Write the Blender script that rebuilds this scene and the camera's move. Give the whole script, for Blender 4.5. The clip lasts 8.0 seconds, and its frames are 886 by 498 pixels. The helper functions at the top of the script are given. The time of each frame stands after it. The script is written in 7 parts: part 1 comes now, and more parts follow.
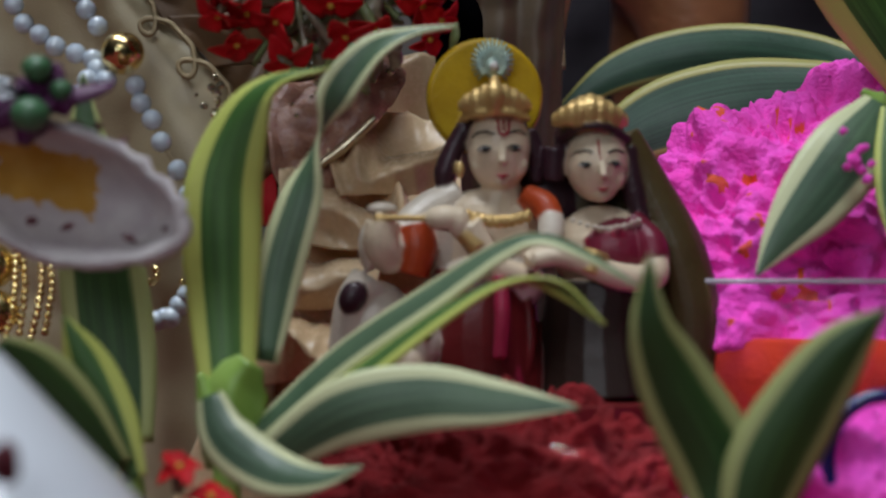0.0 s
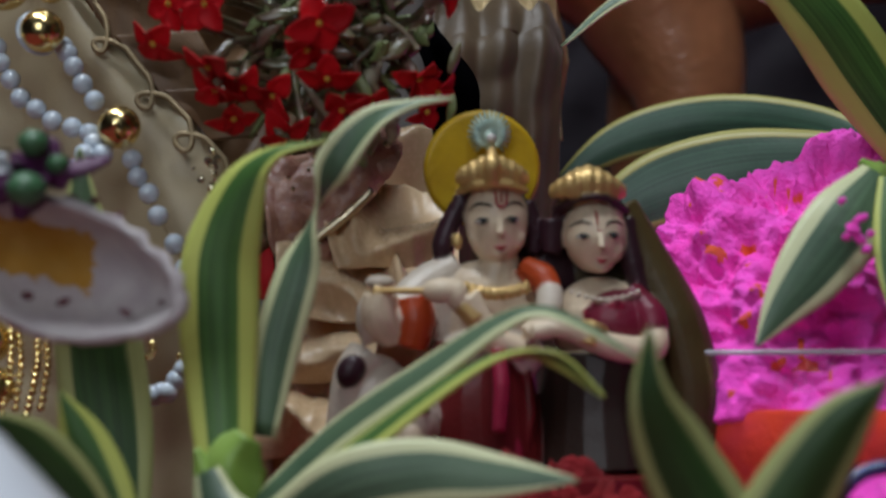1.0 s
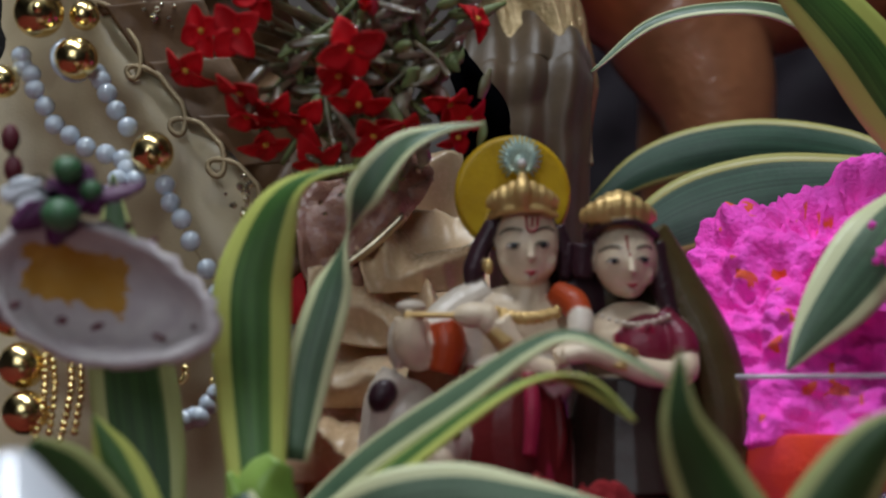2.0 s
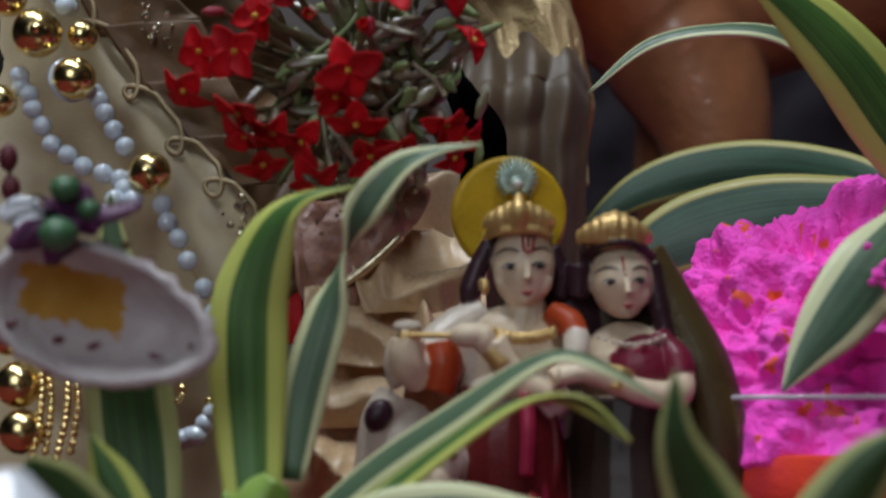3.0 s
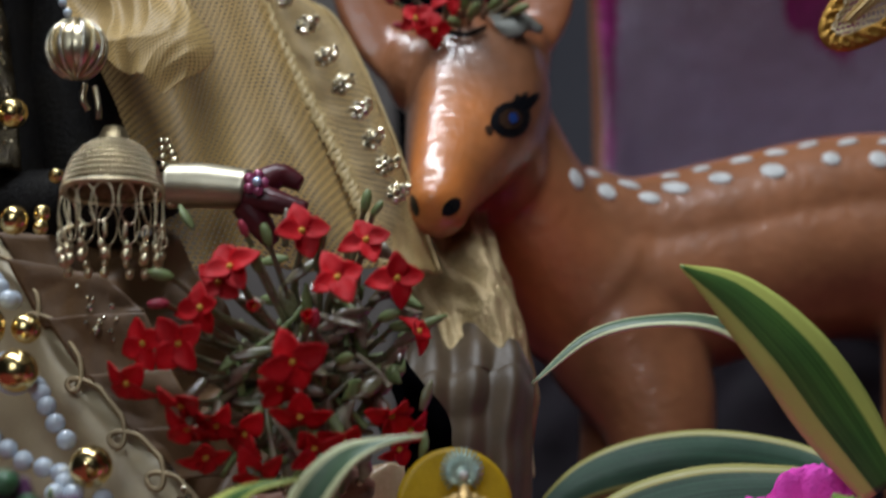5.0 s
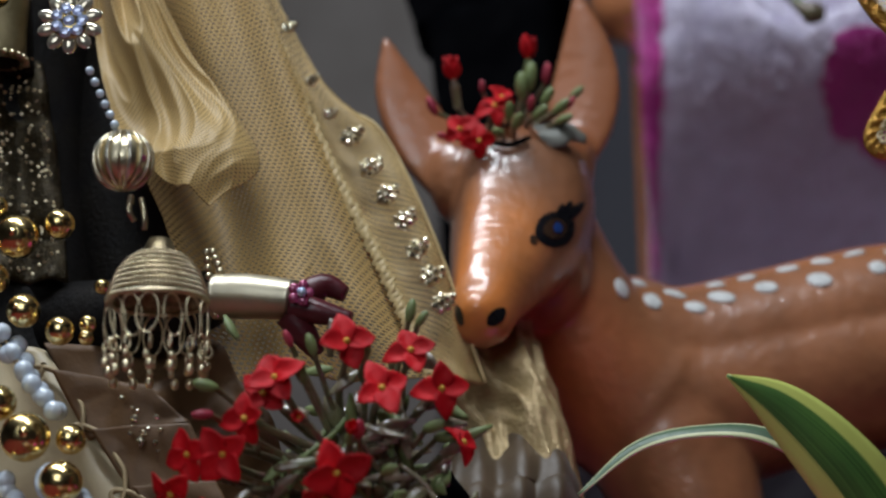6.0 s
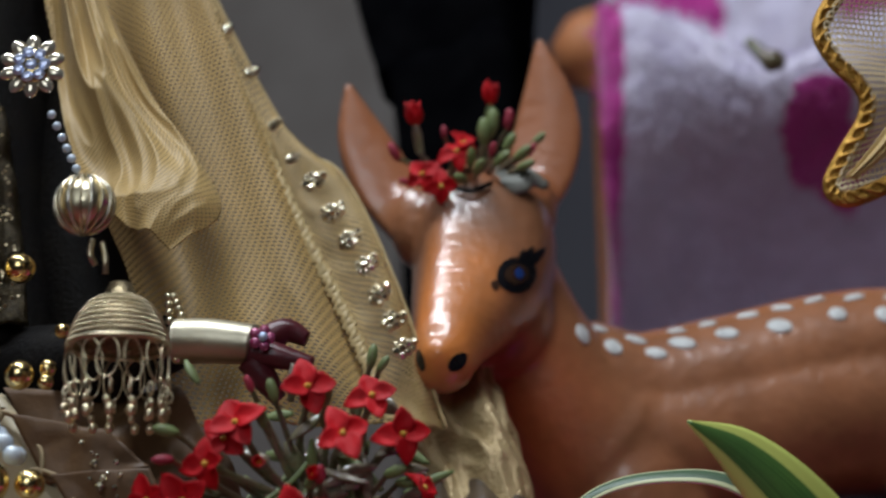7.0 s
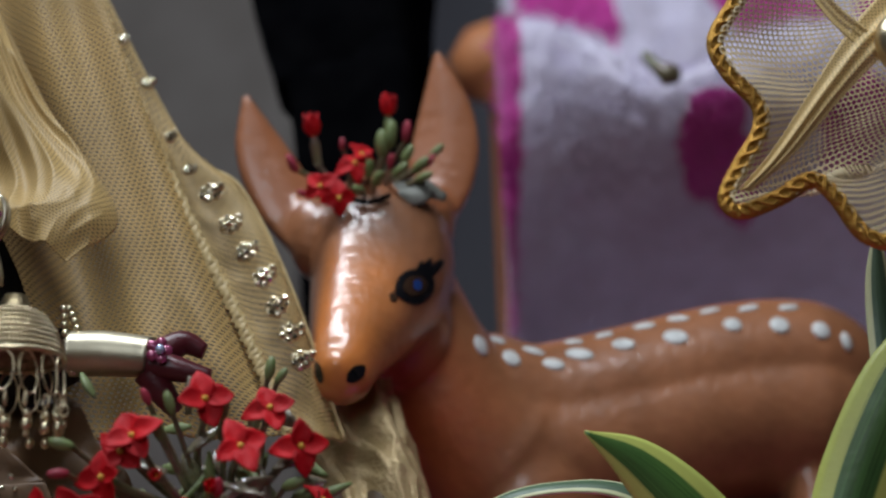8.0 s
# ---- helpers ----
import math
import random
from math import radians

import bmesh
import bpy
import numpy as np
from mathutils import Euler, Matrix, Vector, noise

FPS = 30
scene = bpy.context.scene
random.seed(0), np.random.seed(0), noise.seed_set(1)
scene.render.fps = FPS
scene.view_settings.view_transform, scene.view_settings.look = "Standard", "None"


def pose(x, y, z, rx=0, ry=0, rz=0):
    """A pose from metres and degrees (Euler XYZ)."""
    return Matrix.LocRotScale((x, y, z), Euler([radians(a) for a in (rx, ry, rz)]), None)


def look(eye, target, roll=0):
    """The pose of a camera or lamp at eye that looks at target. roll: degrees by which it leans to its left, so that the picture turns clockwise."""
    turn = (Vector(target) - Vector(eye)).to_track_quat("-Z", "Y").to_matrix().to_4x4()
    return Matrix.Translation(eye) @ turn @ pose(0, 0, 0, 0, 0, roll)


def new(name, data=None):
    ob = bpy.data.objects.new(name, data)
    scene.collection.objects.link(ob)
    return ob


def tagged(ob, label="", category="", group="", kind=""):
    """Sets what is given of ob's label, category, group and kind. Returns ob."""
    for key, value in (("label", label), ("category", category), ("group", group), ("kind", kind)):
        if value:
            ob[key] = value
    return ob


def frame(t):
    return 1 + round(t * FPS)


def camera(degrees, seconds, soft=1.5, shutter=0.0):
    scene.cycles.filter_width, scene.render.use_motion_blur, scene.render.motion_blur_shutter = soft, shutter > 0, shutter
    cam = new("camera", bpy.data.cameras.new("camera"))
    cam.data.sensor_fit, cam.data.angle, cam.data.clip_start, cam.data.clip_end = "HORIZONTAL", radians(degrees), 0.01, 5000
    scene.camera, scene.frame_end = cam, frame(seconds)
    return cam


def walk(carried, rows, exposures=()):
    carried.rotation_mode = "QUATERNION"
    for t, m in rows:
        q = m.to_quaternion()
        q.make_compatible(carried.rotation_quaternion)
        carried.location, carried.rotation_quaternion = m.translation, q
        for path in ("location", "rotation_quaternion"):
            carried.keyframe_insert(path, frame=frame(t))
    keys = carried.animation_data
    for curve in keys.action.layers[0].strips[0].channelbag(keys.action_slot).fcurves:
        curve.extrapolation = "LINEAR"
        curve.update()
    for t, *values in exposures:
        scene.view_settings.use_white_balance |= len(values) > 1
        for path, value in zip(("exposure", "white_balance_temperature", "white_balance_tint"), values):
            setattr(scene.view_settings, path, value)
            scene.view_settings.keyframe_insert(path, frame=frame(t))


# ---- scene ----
from mathutils.bvhtree import BVHTree

cam = camera(26.0, 8.0, soft=2.1, shutter=0.35)
cam.data.dof.use_dof = True
cam.data.dof.focus_distance = 0.525
cam.data.dof.aperture_fstop = 9.5
walk(cam, [
    (0.0, pose(0.0000, 0.0000, 0.0700) @ pose(0, 0, 0, 0, 0, -0.000) @ pose(0, 0, 0, 90.962) @ pose(0, 0, 0, 0, 0, 0.000)),
    (0.5, pose(0.0000, 0.0024, 0.0700) @ pose(0, 0, 0, 0, 0, -0.168) @ pose(0, 0, 0, 90.842) @ pose(0, 0, 0, 0, 0, -0.317)),
    (1.0, pose(0.0000, 0.0020, 0.0701) @ pose(0, 0, 0, 0, 0, -0.067) @ pose(0, 0, 0, 93.121) @ pose(0, 0, 0, 0, 0, -0.337)),
    (1.5, pose(-0.0000, 0.0002, 0.0700) @ pose(0, 0, 0, 0, 0, 0.579) @ pose(0, 0, 0, 93.876) @ pose(0, 0, 0, 0, 0, -0.294)),
    (2.8, pose(0.0000, -0.0003, 0.0700) @ pose(0, 0, 0, 0, 0, 0.935) @ pose(0, 0, 0, 93.834) @ pose(0, 0, 0, 0, 0, -0.388)),
    (3.0, pose(0.0000, -0.0010, 0.0699) @ pose(0, 0, 0, 0, 0, 0.742) @ pose(0, 0, 0, 94.471) @ pose(0, 0, 0, 0, 0, -0.255)),
    (3.5, pose(0.0000, -0.0020, 0.0698) @ pose(0, 0, 0, 0, 0, 0.581) @ pose(0, 0, 0, 96.013) @ pose(0, 0, 0, 0, 0, -0.178)),
    (4.0, pose(0.0000, -0.0020, 0.0697) @ pose(0, 0, 0, 0, 0, 1.025) @ pose(0, 0, 0, 97.303) @ pose(0, 0, 0, 0, 0, -0.028)),
    (4.5, pose(-0.0000, -0.0010, 0.0698) @ pose(0, 0, 0, 0, 0, -0.214) @ pose(0, 0, 0, 99.038) @ pose(0, 0, 0, 0, 0, -0.352)),
    (5.0, pose(-0.0000, -0.0002, 0.0699) @ pose(0, 0, 0, 0, 0, -1.007) @ pose(0, 0, 0, 103.145) @ pose(0, 0, 0, 0, 0, -0.802)),
    (5.2, pose(0.0000, 0.0001, 0.0700) @ pose(0, 0, 0, 0, 0, -1.445) @ pose(0, 0, 0, 103.949) @ pose(0, 0, 0, 0, 0, -1.000)),
    (6.3, pose(-0.0000, 0.0006, 0.0702) @ pose(0, 0, 0, 0, 0, 0.811) @ pose(0, 0, 0, 106.811) @ pose(0, 0, 0, 0, 0, -0.423)),
    (6.5, pose(0.0000, -0.0006, 0.0698) @ pose(0, 0, 0, 0, 0, 0.813) @ pose(0, 0, 0, 106.838) @ pose(0, 0, 0, 0, 0, -0.373)),
    (7.0, pose(-0.0000, -0.0000, 0.0700) @ pose(0, 0, 0, 0, 0, -0.883) @ pose(0, 0, 0, 107.770) @ pose(0, 0, 0, 0, 0, -0.766)),
    (7.5, pose(-0.0000, -0.0005, 0.0698) @ pose(0, 0, 0, 0, 0, -2.580) @ pose(0, 0, 0, 108.485) @ pose(0, 0, 0, 0, 0, -1.256)),
    (8.0, pose(-0.0000, -0.0004, 0.0699) @ pose(0, 0, 0, 0, 0, -4.080) @ pose(0, 0, 0, 108.050) @ pose(0, 0, 0, 0, 0, -1.783)),
])

# ---------------------------------------------------------------- light
world = bpy.data.worlds.new("room_world")
world.use_nodes = True
world.node_tree.nodes["Background"].inputs[0].default_value = (0.55, 0.6, 0.7, 1)
world.node_tree.nodes["Background"].inputs[1].default_value = 0.05
scene.world = world
scene.view_settings.exposure = 0.0


def area_lamp(name, eye, target, size_x, size_y, watts, colour):
    data = bpy.data.lights.new(name, "AREA")
    data.shape, data.size, data.size_y = "RECTANGLE", size_x, size_y
    data.energy, data.color = watts, colour
    ob = new(name, data)
    ob.matrix_world = look(eye, target)
    return ob


area_lamp("tube_light", (-0.18, 0.24, 1.2), (0.06, 0.56, 0.15), 1.1, 0.16, 14.0, (0.84, 0.92, 1.0))
# unseen soft fill behind the camera, added to brighten the front of the altar
area_lamp("fill_light", (-0.24, -0.5, 0.48), (0.05, 0.48, 0.08), 0.5, 0.55, 2.5, (0.84, 0.92, 1.0))


# ---------------------------------------------------------------- materials
def material(name, colour, second=None, rough=0.5, metal=0.0, scale=60.0, grain=600.0, bump=0.15, sheen=0.0, spec=0.5,
             subsurface=0.0, coat=0.0, mix=0.5, coords="Object", alpha=1.0, random_tint=0.0):
    m = bpy.data.materials.new(name)
    m.use_nodes = True
    nt = m.node_tree
    b = nt.nodes["Principled BSDF"]
    second = second or tuple(c * 0.7 for c in colour)
    tc = nt.nodes.new("ShaderNodeTexCoord")
    n1 = nt.nodes.new("ShaderNodeTexNoise")
    n1.inputs["Scale"].default_value, n1.inputs["Detail"].default_value = scale, 5
    n2 = nt.nodes.new("ShaderNodeTexNoise")
    n2.inputs["Scale"].default_value, n2.inputs["Detail"].default_value = grain, 3
    for n in (n1, n2):
        nt.links.new(tc.outputs[coords], n.inputs["Vector"])
    ramp = nt.nodes.new("ShaderNodeMapRange")
    ramp.inputs[1].default_value, ramp.inputs[2].default_value = 0.35, 0.7
    ramp.inputs[3].default_value, ramp.inputs[4].default_value = 0.0, mix * 2
    nt.links.new(n1.outputs[0], ramp.inputs[0])
    cm = nt.nodes.new("ShaderNodeMixRGB")
    cm.inputs[1].default_value, cm.inputs[2].default_value = (*colour, 1), (*second, 1)
    nt.links.new(ramp.outputs[0], cm.inputs[0])
    last = cm.outputs[0]
    if random_tint:
        info = nt.nodes.new("ShaderNodeObjectInfo")
        hsv = nt.nodes.new("ShaderNodeHueSaturation")
        rr = nt.nodes.new("ShaderNodeMapRange")
        rr.inputs[3].default_value, rr.inputs[4].default_value = 1 - random_tint, 1 + random_tint
        nt.links.new(info.outputs["Random"], rr.inputs[0])
        nt.links.new(rr.outputs[0], hsv.inputs["Value"])
        nt.links.new(last, hsv.inputs["Color"])
        last = hsv.outputs[0]
    nt.links.new(last, b.inputs["Base Color"])
    r2 = nt.nodes.new("ShaderNodeMapRange")
    r2.inputs[3].default_value, r2.inputs[4].default_value = max(0.02, rough - 0.12), min(1, rough + 0.12)
    nt.links.new(n2.outputs[0], r2.inputs[0])
    nt.links.new(r2.outputs[0], b.inputs["Roughness"])
    b.inputs["Metallic"].default_value = metal
    b.inputs["Specular IOR Level"].default_value = spec
    b.inputs["Sheen Weight"].default_value = sheen
    b.inputs["Coat Weight"].default_value = coat
    b.inputs["Coat Roughness"].default_value = 0.12
    if subsurface:
        b.inputs["Subsurface Weight"].default_value = subsurface
        b.inputs["Subsurface Radius"].default_value = (0.004, 0.002, 0.001)
    b.inputs["Alpha"].default_value = alpha
    bp = nt.nodes.new("ShaderNodeBump")
    bp.inputs["Strength"].default_value, bp.inputs["Distance"].default_value = bump, 0.001
    nt.links.new(n2.outputs[0], bp.inputs["Height"])
    nt.links.new(bp.outputs[0], b.inputs["Normal"])
    return m


def leaf_material(name, green, green_dark, margin, edge=0.27):
    """Variegated leaf: green middle, cream margins, fine streaks along the blade."""
    m = material(name, green, green_dark, rough=0.42, scale=40, bump=0.1)
    nt = m.node_tree
    b = nt.nodes["Principled BSDF"]
    uv = nt.nodes.new("ShaderNodeUVMap")
    sep = nt.nodes.new("ShaderNodeSeparateXYZ")
    nt.links.new(uv.outputs[0], sep.inputs[0])
    stretch = nt.nodes.new("ShaderNodeMapping")
    stretch.inputs["Scale"].default_value = (34, 1.2, 1)
    nt.links.new(uv.outputs[0], stretch.inputs[0])
    streak = nt.nodes.new("ShaderNodeTexNoise")
    streak.inputs["Scale"].default_value, streak.inputs["Detail"].default_value = 1.0, 3
    nt.links.new(stretch.outputs[0], streak.inputs["Vector"])

    def op(kind, a, c):
        n = nt.nodes.new("ShaderNodeMath")
        n.operation = kind
        for i, q in enumerate((a, c)):
            if isinstance(q, (int, float)):
                n.inputs[i].default_value = q
            else:
                nt.links.new(q, n.inputs[i])
        return n.outputs[0]

    off = op("ABSOLUTE", op("SUBTRACT", sep.outputs[0], 0.5), 0)
    off = op("ADD", off, op("MULTIPLY", op("SUBTRACT", streak.outputs[0], 0.5), 0.13))
    mask = nt.nodes.new("ShaderNodeMapRange")
    mask.interpolation_type = "SMOOTHSTEP"
    mask.inputs[1].default_value, mask.inputs[2].default_value = edge - 0.02, edge + 0.03
    nt.links.new(off, mask.inputs[0])
    old = b.inputs["Base Color"].links[0].from_socket
    vein = nt.nodes.new("ShaderNodeMixRGB")
    vein.blend_type = "MULTIPLY"
    vr = nt.nodes.new("ShaderNodeMapRange")
    vr.inputs[1].default_value, vr.inputs[2].default_value = 0.3, 0.7
    vr.inputs[3].default_value, vr.inputs[4].default_value = 0.55, 1.3
    nt.links.new(streak.outputs[0], vr.inputs[0])
    vein.inputs[0].default_value = 1
    nt.links.new(old, vein.inputs[1])
    nt.links.new(vr.outputs[0], vein.inputs[2])
    cm = nt.nodes.new("ShaderNodeMixRGB")
    cm.inputs[2].default_value = (*margin, 1)
    nt.links.new(mask.outputs[0], cm.inputs[0])
    nt.links.new(vein.outputs[0], cm.inputs[1])
    nt.links.new(cm.outputs[0], b.inputs["Base Color"])
    b.inputs["Transmission Weight"].default_value = 0
    return m


def net_material(name, colour, pitch_u, pitch_v, hole=0.25, veil=0.0):
    """Woven net: threads round small open cells; UV is in metres."""
    m = material(name, colour, tuple(c * 0.8 for c in colour), rough=0.55, sheen=0.06, scale=30, bump=0.05)
    nt = m.node_tree
    b = nt.nodes["Principled BSDF"]
    uv = nt.nodes.new("ShaderNodeUVMap")
    sep = nt.nodes.new("ShaderNodeSeparateXYZ")
    nt.links.new(uv.outputs[0], sep.inputs[0])

    def op(kind, a, c=0.0):
        n = nt.nodes.new("ShaderNodeMath")
        n.operation = kind
        for i, q in enumerate((a, c)):
            if isinstance(q, (int, float)):
                n.inputs[i].default_value = q
            else:
                nt.links.new(q, n.inputs[i])
        return n.outputs[0]

    row = op("MULTIPLY", sep.outputs[1], 1 / pitch_v)
    shift = op("MULTIPLY", op("FLOOR", row), 0.5)
    col = op("ADD", op("MULTIPLY", sep.outputs[0], 1 / pitch_u), shift)
    fu = op("ABSOLUTE", op("SUBTRACT", op("FRACT", col), 0.5))
    fv = op("ABSOLUTE", op("SUBTRACT", op("FRACT", row), 0.5))
    r = op("SQRT", op("ADD", op("MULTIPLY", fu, fu), op("MULTIPLY", fv, fv)))
    solid = op("GREATER_THAN", r, hole)
    alpha = op("MAXIMUM", solid, veil)
    nt.links.new(alpha, b.inputs["Alpha"])
    return m


def glass_material(name, tint, rough=0.02):
    m = bpy.data.materials.new(name)
    m.use_nodes = True
    b = m.node_tree.nodes["Principled BSDF"]
    b.inputs["Base Color"].default_value = (*tint, 1)
    b.inputs["Roughness"].default_value = rough
    b.inputs["Transmission Weight"].default_value = 1.0
    b.inputs["IOR"].default_value = 1.16
    return m


M_LEAF = leaf_material("variegated_leaf", (0.075, 0.17, 0.035), (0.045, 0.12, 0.03), (0.5, 0.54, 0.13), 0.25)
M_LEAF_BLUE = leaf_material("variegated_leaf_cool", (0.1, 0.165, 0.09), (0.062, 0.115, 0.066), (0.6, 0.61, 0.35), 0.29)
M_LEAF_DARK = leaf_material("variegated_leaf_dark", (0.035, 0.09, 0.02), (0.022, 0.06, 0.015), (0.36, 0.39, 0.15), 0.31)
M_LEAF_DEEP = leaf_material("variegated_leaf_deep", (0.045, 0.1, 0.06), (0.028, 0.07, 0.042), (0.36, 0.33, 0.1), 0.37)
M_SHEATH = material("leaf_sheath", (0.2, 0.36, 0.05), (0.28, 0.4, 0.1), rough=0.4)
M_PINK = material("magenta_powder", (0.96, 0.1, 0.64), (0.94, 0.06, 0.52), rough=0.95, scale=90, grain=800, bump=1.0)
M_ORANGE = material("orange_powder", (0.85, 0.14, 0.02), (0.8, 0.08, 0.1), rough=0.95, scale=200, grain=2500, bump=0.5)
M_SCARLET = material("scarlet_powder_layer", (0.75, 0.05, 0.015), (0.65, 0.035, 0.04), rough=0.95, scale=120, bump=0.4)
M_RED = material("crimson_powder", (0.25, 0.004, 0.008), (0.17, 0.004, 0.006), rough=0.95, scale=120, grain=900, bump=1.0)
M_GLASS = glass_material("clear_glass", (0.95, 0.97, 1.0))
M_GOLD = material("polished_gold", (0.86, 0.68, 0.32), (0.78, 0.58, 0.25), rough=0.2, metal=1.0, bump=0.03, random_tint=0.08)
M_GOLDMATT = material("antique_gold", (0.82, 0.72, 0.5), (0.66, 0.54, 0.34), rough=0.32, metal=1.0, bump=0.15)
M_PEARL = material("pearl", (0.64, 0.71, 0.78), (0.55, 0.63, 0.73), rough=0.16, coat=1.0, scale=200, bump=0.02, random_tint=0.06)
M_SILVER = material("silver_stone", (0.82, 0.78, 0.66), (0.6, 0.5, 0.33), rough=0.12, metal=0.7, coat=0.6, bump=0.02)
M_STONE = material("rhinestone", (0.76, 0.7, 0.55), (0.58, 0.5, 0.34), rough=0.17, metal=0.9, coat=0.5, scale=900, bump=0.02, random_tint=0.3)
M_CRYSTAL = material("blue_crystal", (0.4, 0.48, 0.72), (0.65, 0.7, 0.85), rough=0.06, metal=0.4, coat=1.0, scale=400, bump=0.02)
M_RUBY = material("ruby_stone", (0.3, 0.03, 0.1), (0.5, 0.12, 0.25), rough=0.08, metal=0.3, coat=1.0, scale=500, bump=0.02)
M_DRESS = material("cream_satin", (0.54, 0.45, 0.29), (0.44, 0.35, 0.21), rough=0.42, sheen=0.08, scale=50, grain=1500, bump=0.12)
M_SILK = material("brown_silk", (0.15, 0.08, 0.036), (0.09, 0.046, 0.02), rough=0.5, spec=0.3, scale=60, bump=0.15)
M_SATIN = material("gold_satin", (0.86, 0.64, 0.4), (0.74, 0.5, 0.28), rough=0.26, sheen=0.15, scale=40, bump=0.08)
M_BAG = material("bronze_satin", (0.1, 0.062, 0.03), (0.065, 0.04, 0.02), rough=0.5, sheen=0.1, scale=50, bump=0.1)
M_GAUZE = material("gold_gauze", (0.62, 0.46, 0.24), (0.45, 0.32, 0.15), rough=0.35, metal=0.25, scale=140, grain=700, bump=0.8)
M_SEQUIN = material("mauve_brocade", (0.42, 0.22, 0.15), (0.3, 0.13, 0.1), rough=0.3, scale=300, grain=900, bump=0.5)
M_BRONZE = material("bronze_sequin_cloth", (0.025, 0.018, 0.008), (0.07, 0.05, 0.022), rough=0.35, metal=0.6, scale=700, grain=1200, bump=0.9)
M_BRAID = material("gold_braid", (0.4, 0.3, 0.17), rough=0.45, metal=0.4, bump=0.3)
M_LACE = material("gold_lace_border", (0.55, 0.3, 0.06), (0.4, 0.2, 0.03), rough=0.35, metal=0.75, scale=500, grain=1500, bump=0.6)
M_NET = net_material("gold_net", (0.5, 0.32, 0.11), 0.0019, 0.0013, 0.36, 0.3)
M_NETSOFT = net_material("soft_gold_net", (0.5, 0.33, 0.12), 0.0011, 0.0009, 0.3, 0.45)
M_NETFINE = net_material("fine_gold_net", (0.6, 0.41, 0.16), 0.0016, 0.0012, 0.36, 0.15)
M_NETLACE = net_material("cream_tulle", (0.76, 0.6, 0.36), 0.0017, 0.0015, 0.43, 0.05)
M_NETFOLD = net_material("folded_gold_gauze", (0.72, 0.5, 0.2), 0.0009, 0.0008, 0.34, 0.55)
M_HEM = material("net_hem", (0.62, 0.46, 0.22), (0.5, 0.36, 0.16), rough=0.5, scale=300, bump=0.3)
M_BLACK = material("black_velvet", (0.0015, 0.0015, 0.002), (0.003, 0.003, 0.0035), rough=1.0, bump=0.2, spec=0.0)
M_IDOL = material("dark_idol", (0.004, 0.003, 0.003), (0.008, 0.006, 0.004), rough=0.6, scale=80, bump=0.4, spec=0.15)
M_PETAL = material("red_petal", (0.6, 0.006, 0.012), (0.48, 0.004, 0.01), rough=0.6, scale=250, grain=1500, bump=0.15, random_tint=0.2, spec=0.25)
M_BUD = material("bud_pink", (0.45, 0.04, 0.07), (0.3, 0.02, 0.05), rough=0.5, scale=300, random_tint=0.2)
M_STEM = material("flower_stem", (0.17, 0.17, 0.085), (0.16, 0.08, 0.065), rough=0.3, scale=150, bump=0.2, random_tint=0.35, coat=0.5)
M_STEMG = material("green_bud", (0.19, 0.25, 0.09), (0.15, 0.17, 0.065), rough=0.5, scale=200)
M_DRYLEAF = material("shiny_dry_leaf", (0.34, 0.31, 0.22), (0.18, 0.12, 0.09), rough=0.18, scale=200, bump=0.2, coat=0.8)
M_STAMEN = material("yellow_stamen", (0.7, 0.4, 0.05), rough=0.6)
M_SHELL = material("white_shell", (0.62, 0.57, 0.56), (0.5, 0.43, 0.45), rough=0.6, scale=120, grain=700, bump=0.5)
M_TURMERIC = material("turmeric_stain", (0.5, 0.24, 0.02), (0.55, 0.3, 0.06), rough=0.8, scale=150, bump=0.3)
M_PURPLE = material("purple_petal", (0.07, 0.008, 0.05), (0.1, 0.01, 0.09), rough=0.5)
M_GREENBUD = material("dark_green_bud", (0.035, 0.11, 0.04), (0.06, 0.15, 0.07), rough=0.4)
M_PORCELAIN = material("white_porcelain", (0.7, 0.72, 0.76), (0.66, 0.68, 0.74), rough=0.2, coat=0.5, scale=30, bump=0.03)
M_MAROON = material("maroon_petal", (0.1, 0.005, 0.015), rough=0.6)
M_BLUE = material("blue_glass_rim", (0.02, 0.025, 0.2), (0.015, 0.015, 0.08), rough=0.15, coat=0.8)
M_WALL = material("grey_wall", (0.092, 0.09, 0.106), (0.077, 0.075, 0.09), rough=0.9, scale=4, grain=120, bump=0.2)
M_CEIL = material("white_ceiling", (0.7, 0.69, 0.66), (0.65, 0.63, 0.6), rough=0.9, scale=3, grain=100)
M_TABLE = material("red_altar_cloth", (0.16, 0.012, 0.015), (0.1, 0.01, 0.012), rough=0.85, scale=20, grain=900, bump=0.4)
M_FLOOR = material("dark_floor", (0.12, 0.1, 0.09), (0.09, 0.08, 0.07), rough=0.5, scale=5, grain=80)
M_PLUSH = material("white_plush", (0.78, 0.73, 0.88), (0.66, 0.6, 0.72), rough=1.0, sheen=0.5, scale=50, grain=500, bump=0.2)
M_PLUSHPINK = material("magenta_plush", (0.62, 0.05, 0.36), (0.5, 0.03, 0.28), rough=1.0, sheen=0.5, scale=50, grain=500, bump=0.2)
M_TERRA = material("terracotta", (0.5, 0.19, 0.07), (0.42, 0.14, 0.05), rough=0.6, scale=60)
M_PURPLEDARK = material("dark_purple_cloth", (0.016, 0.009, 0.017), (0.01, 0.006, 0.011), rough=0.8)


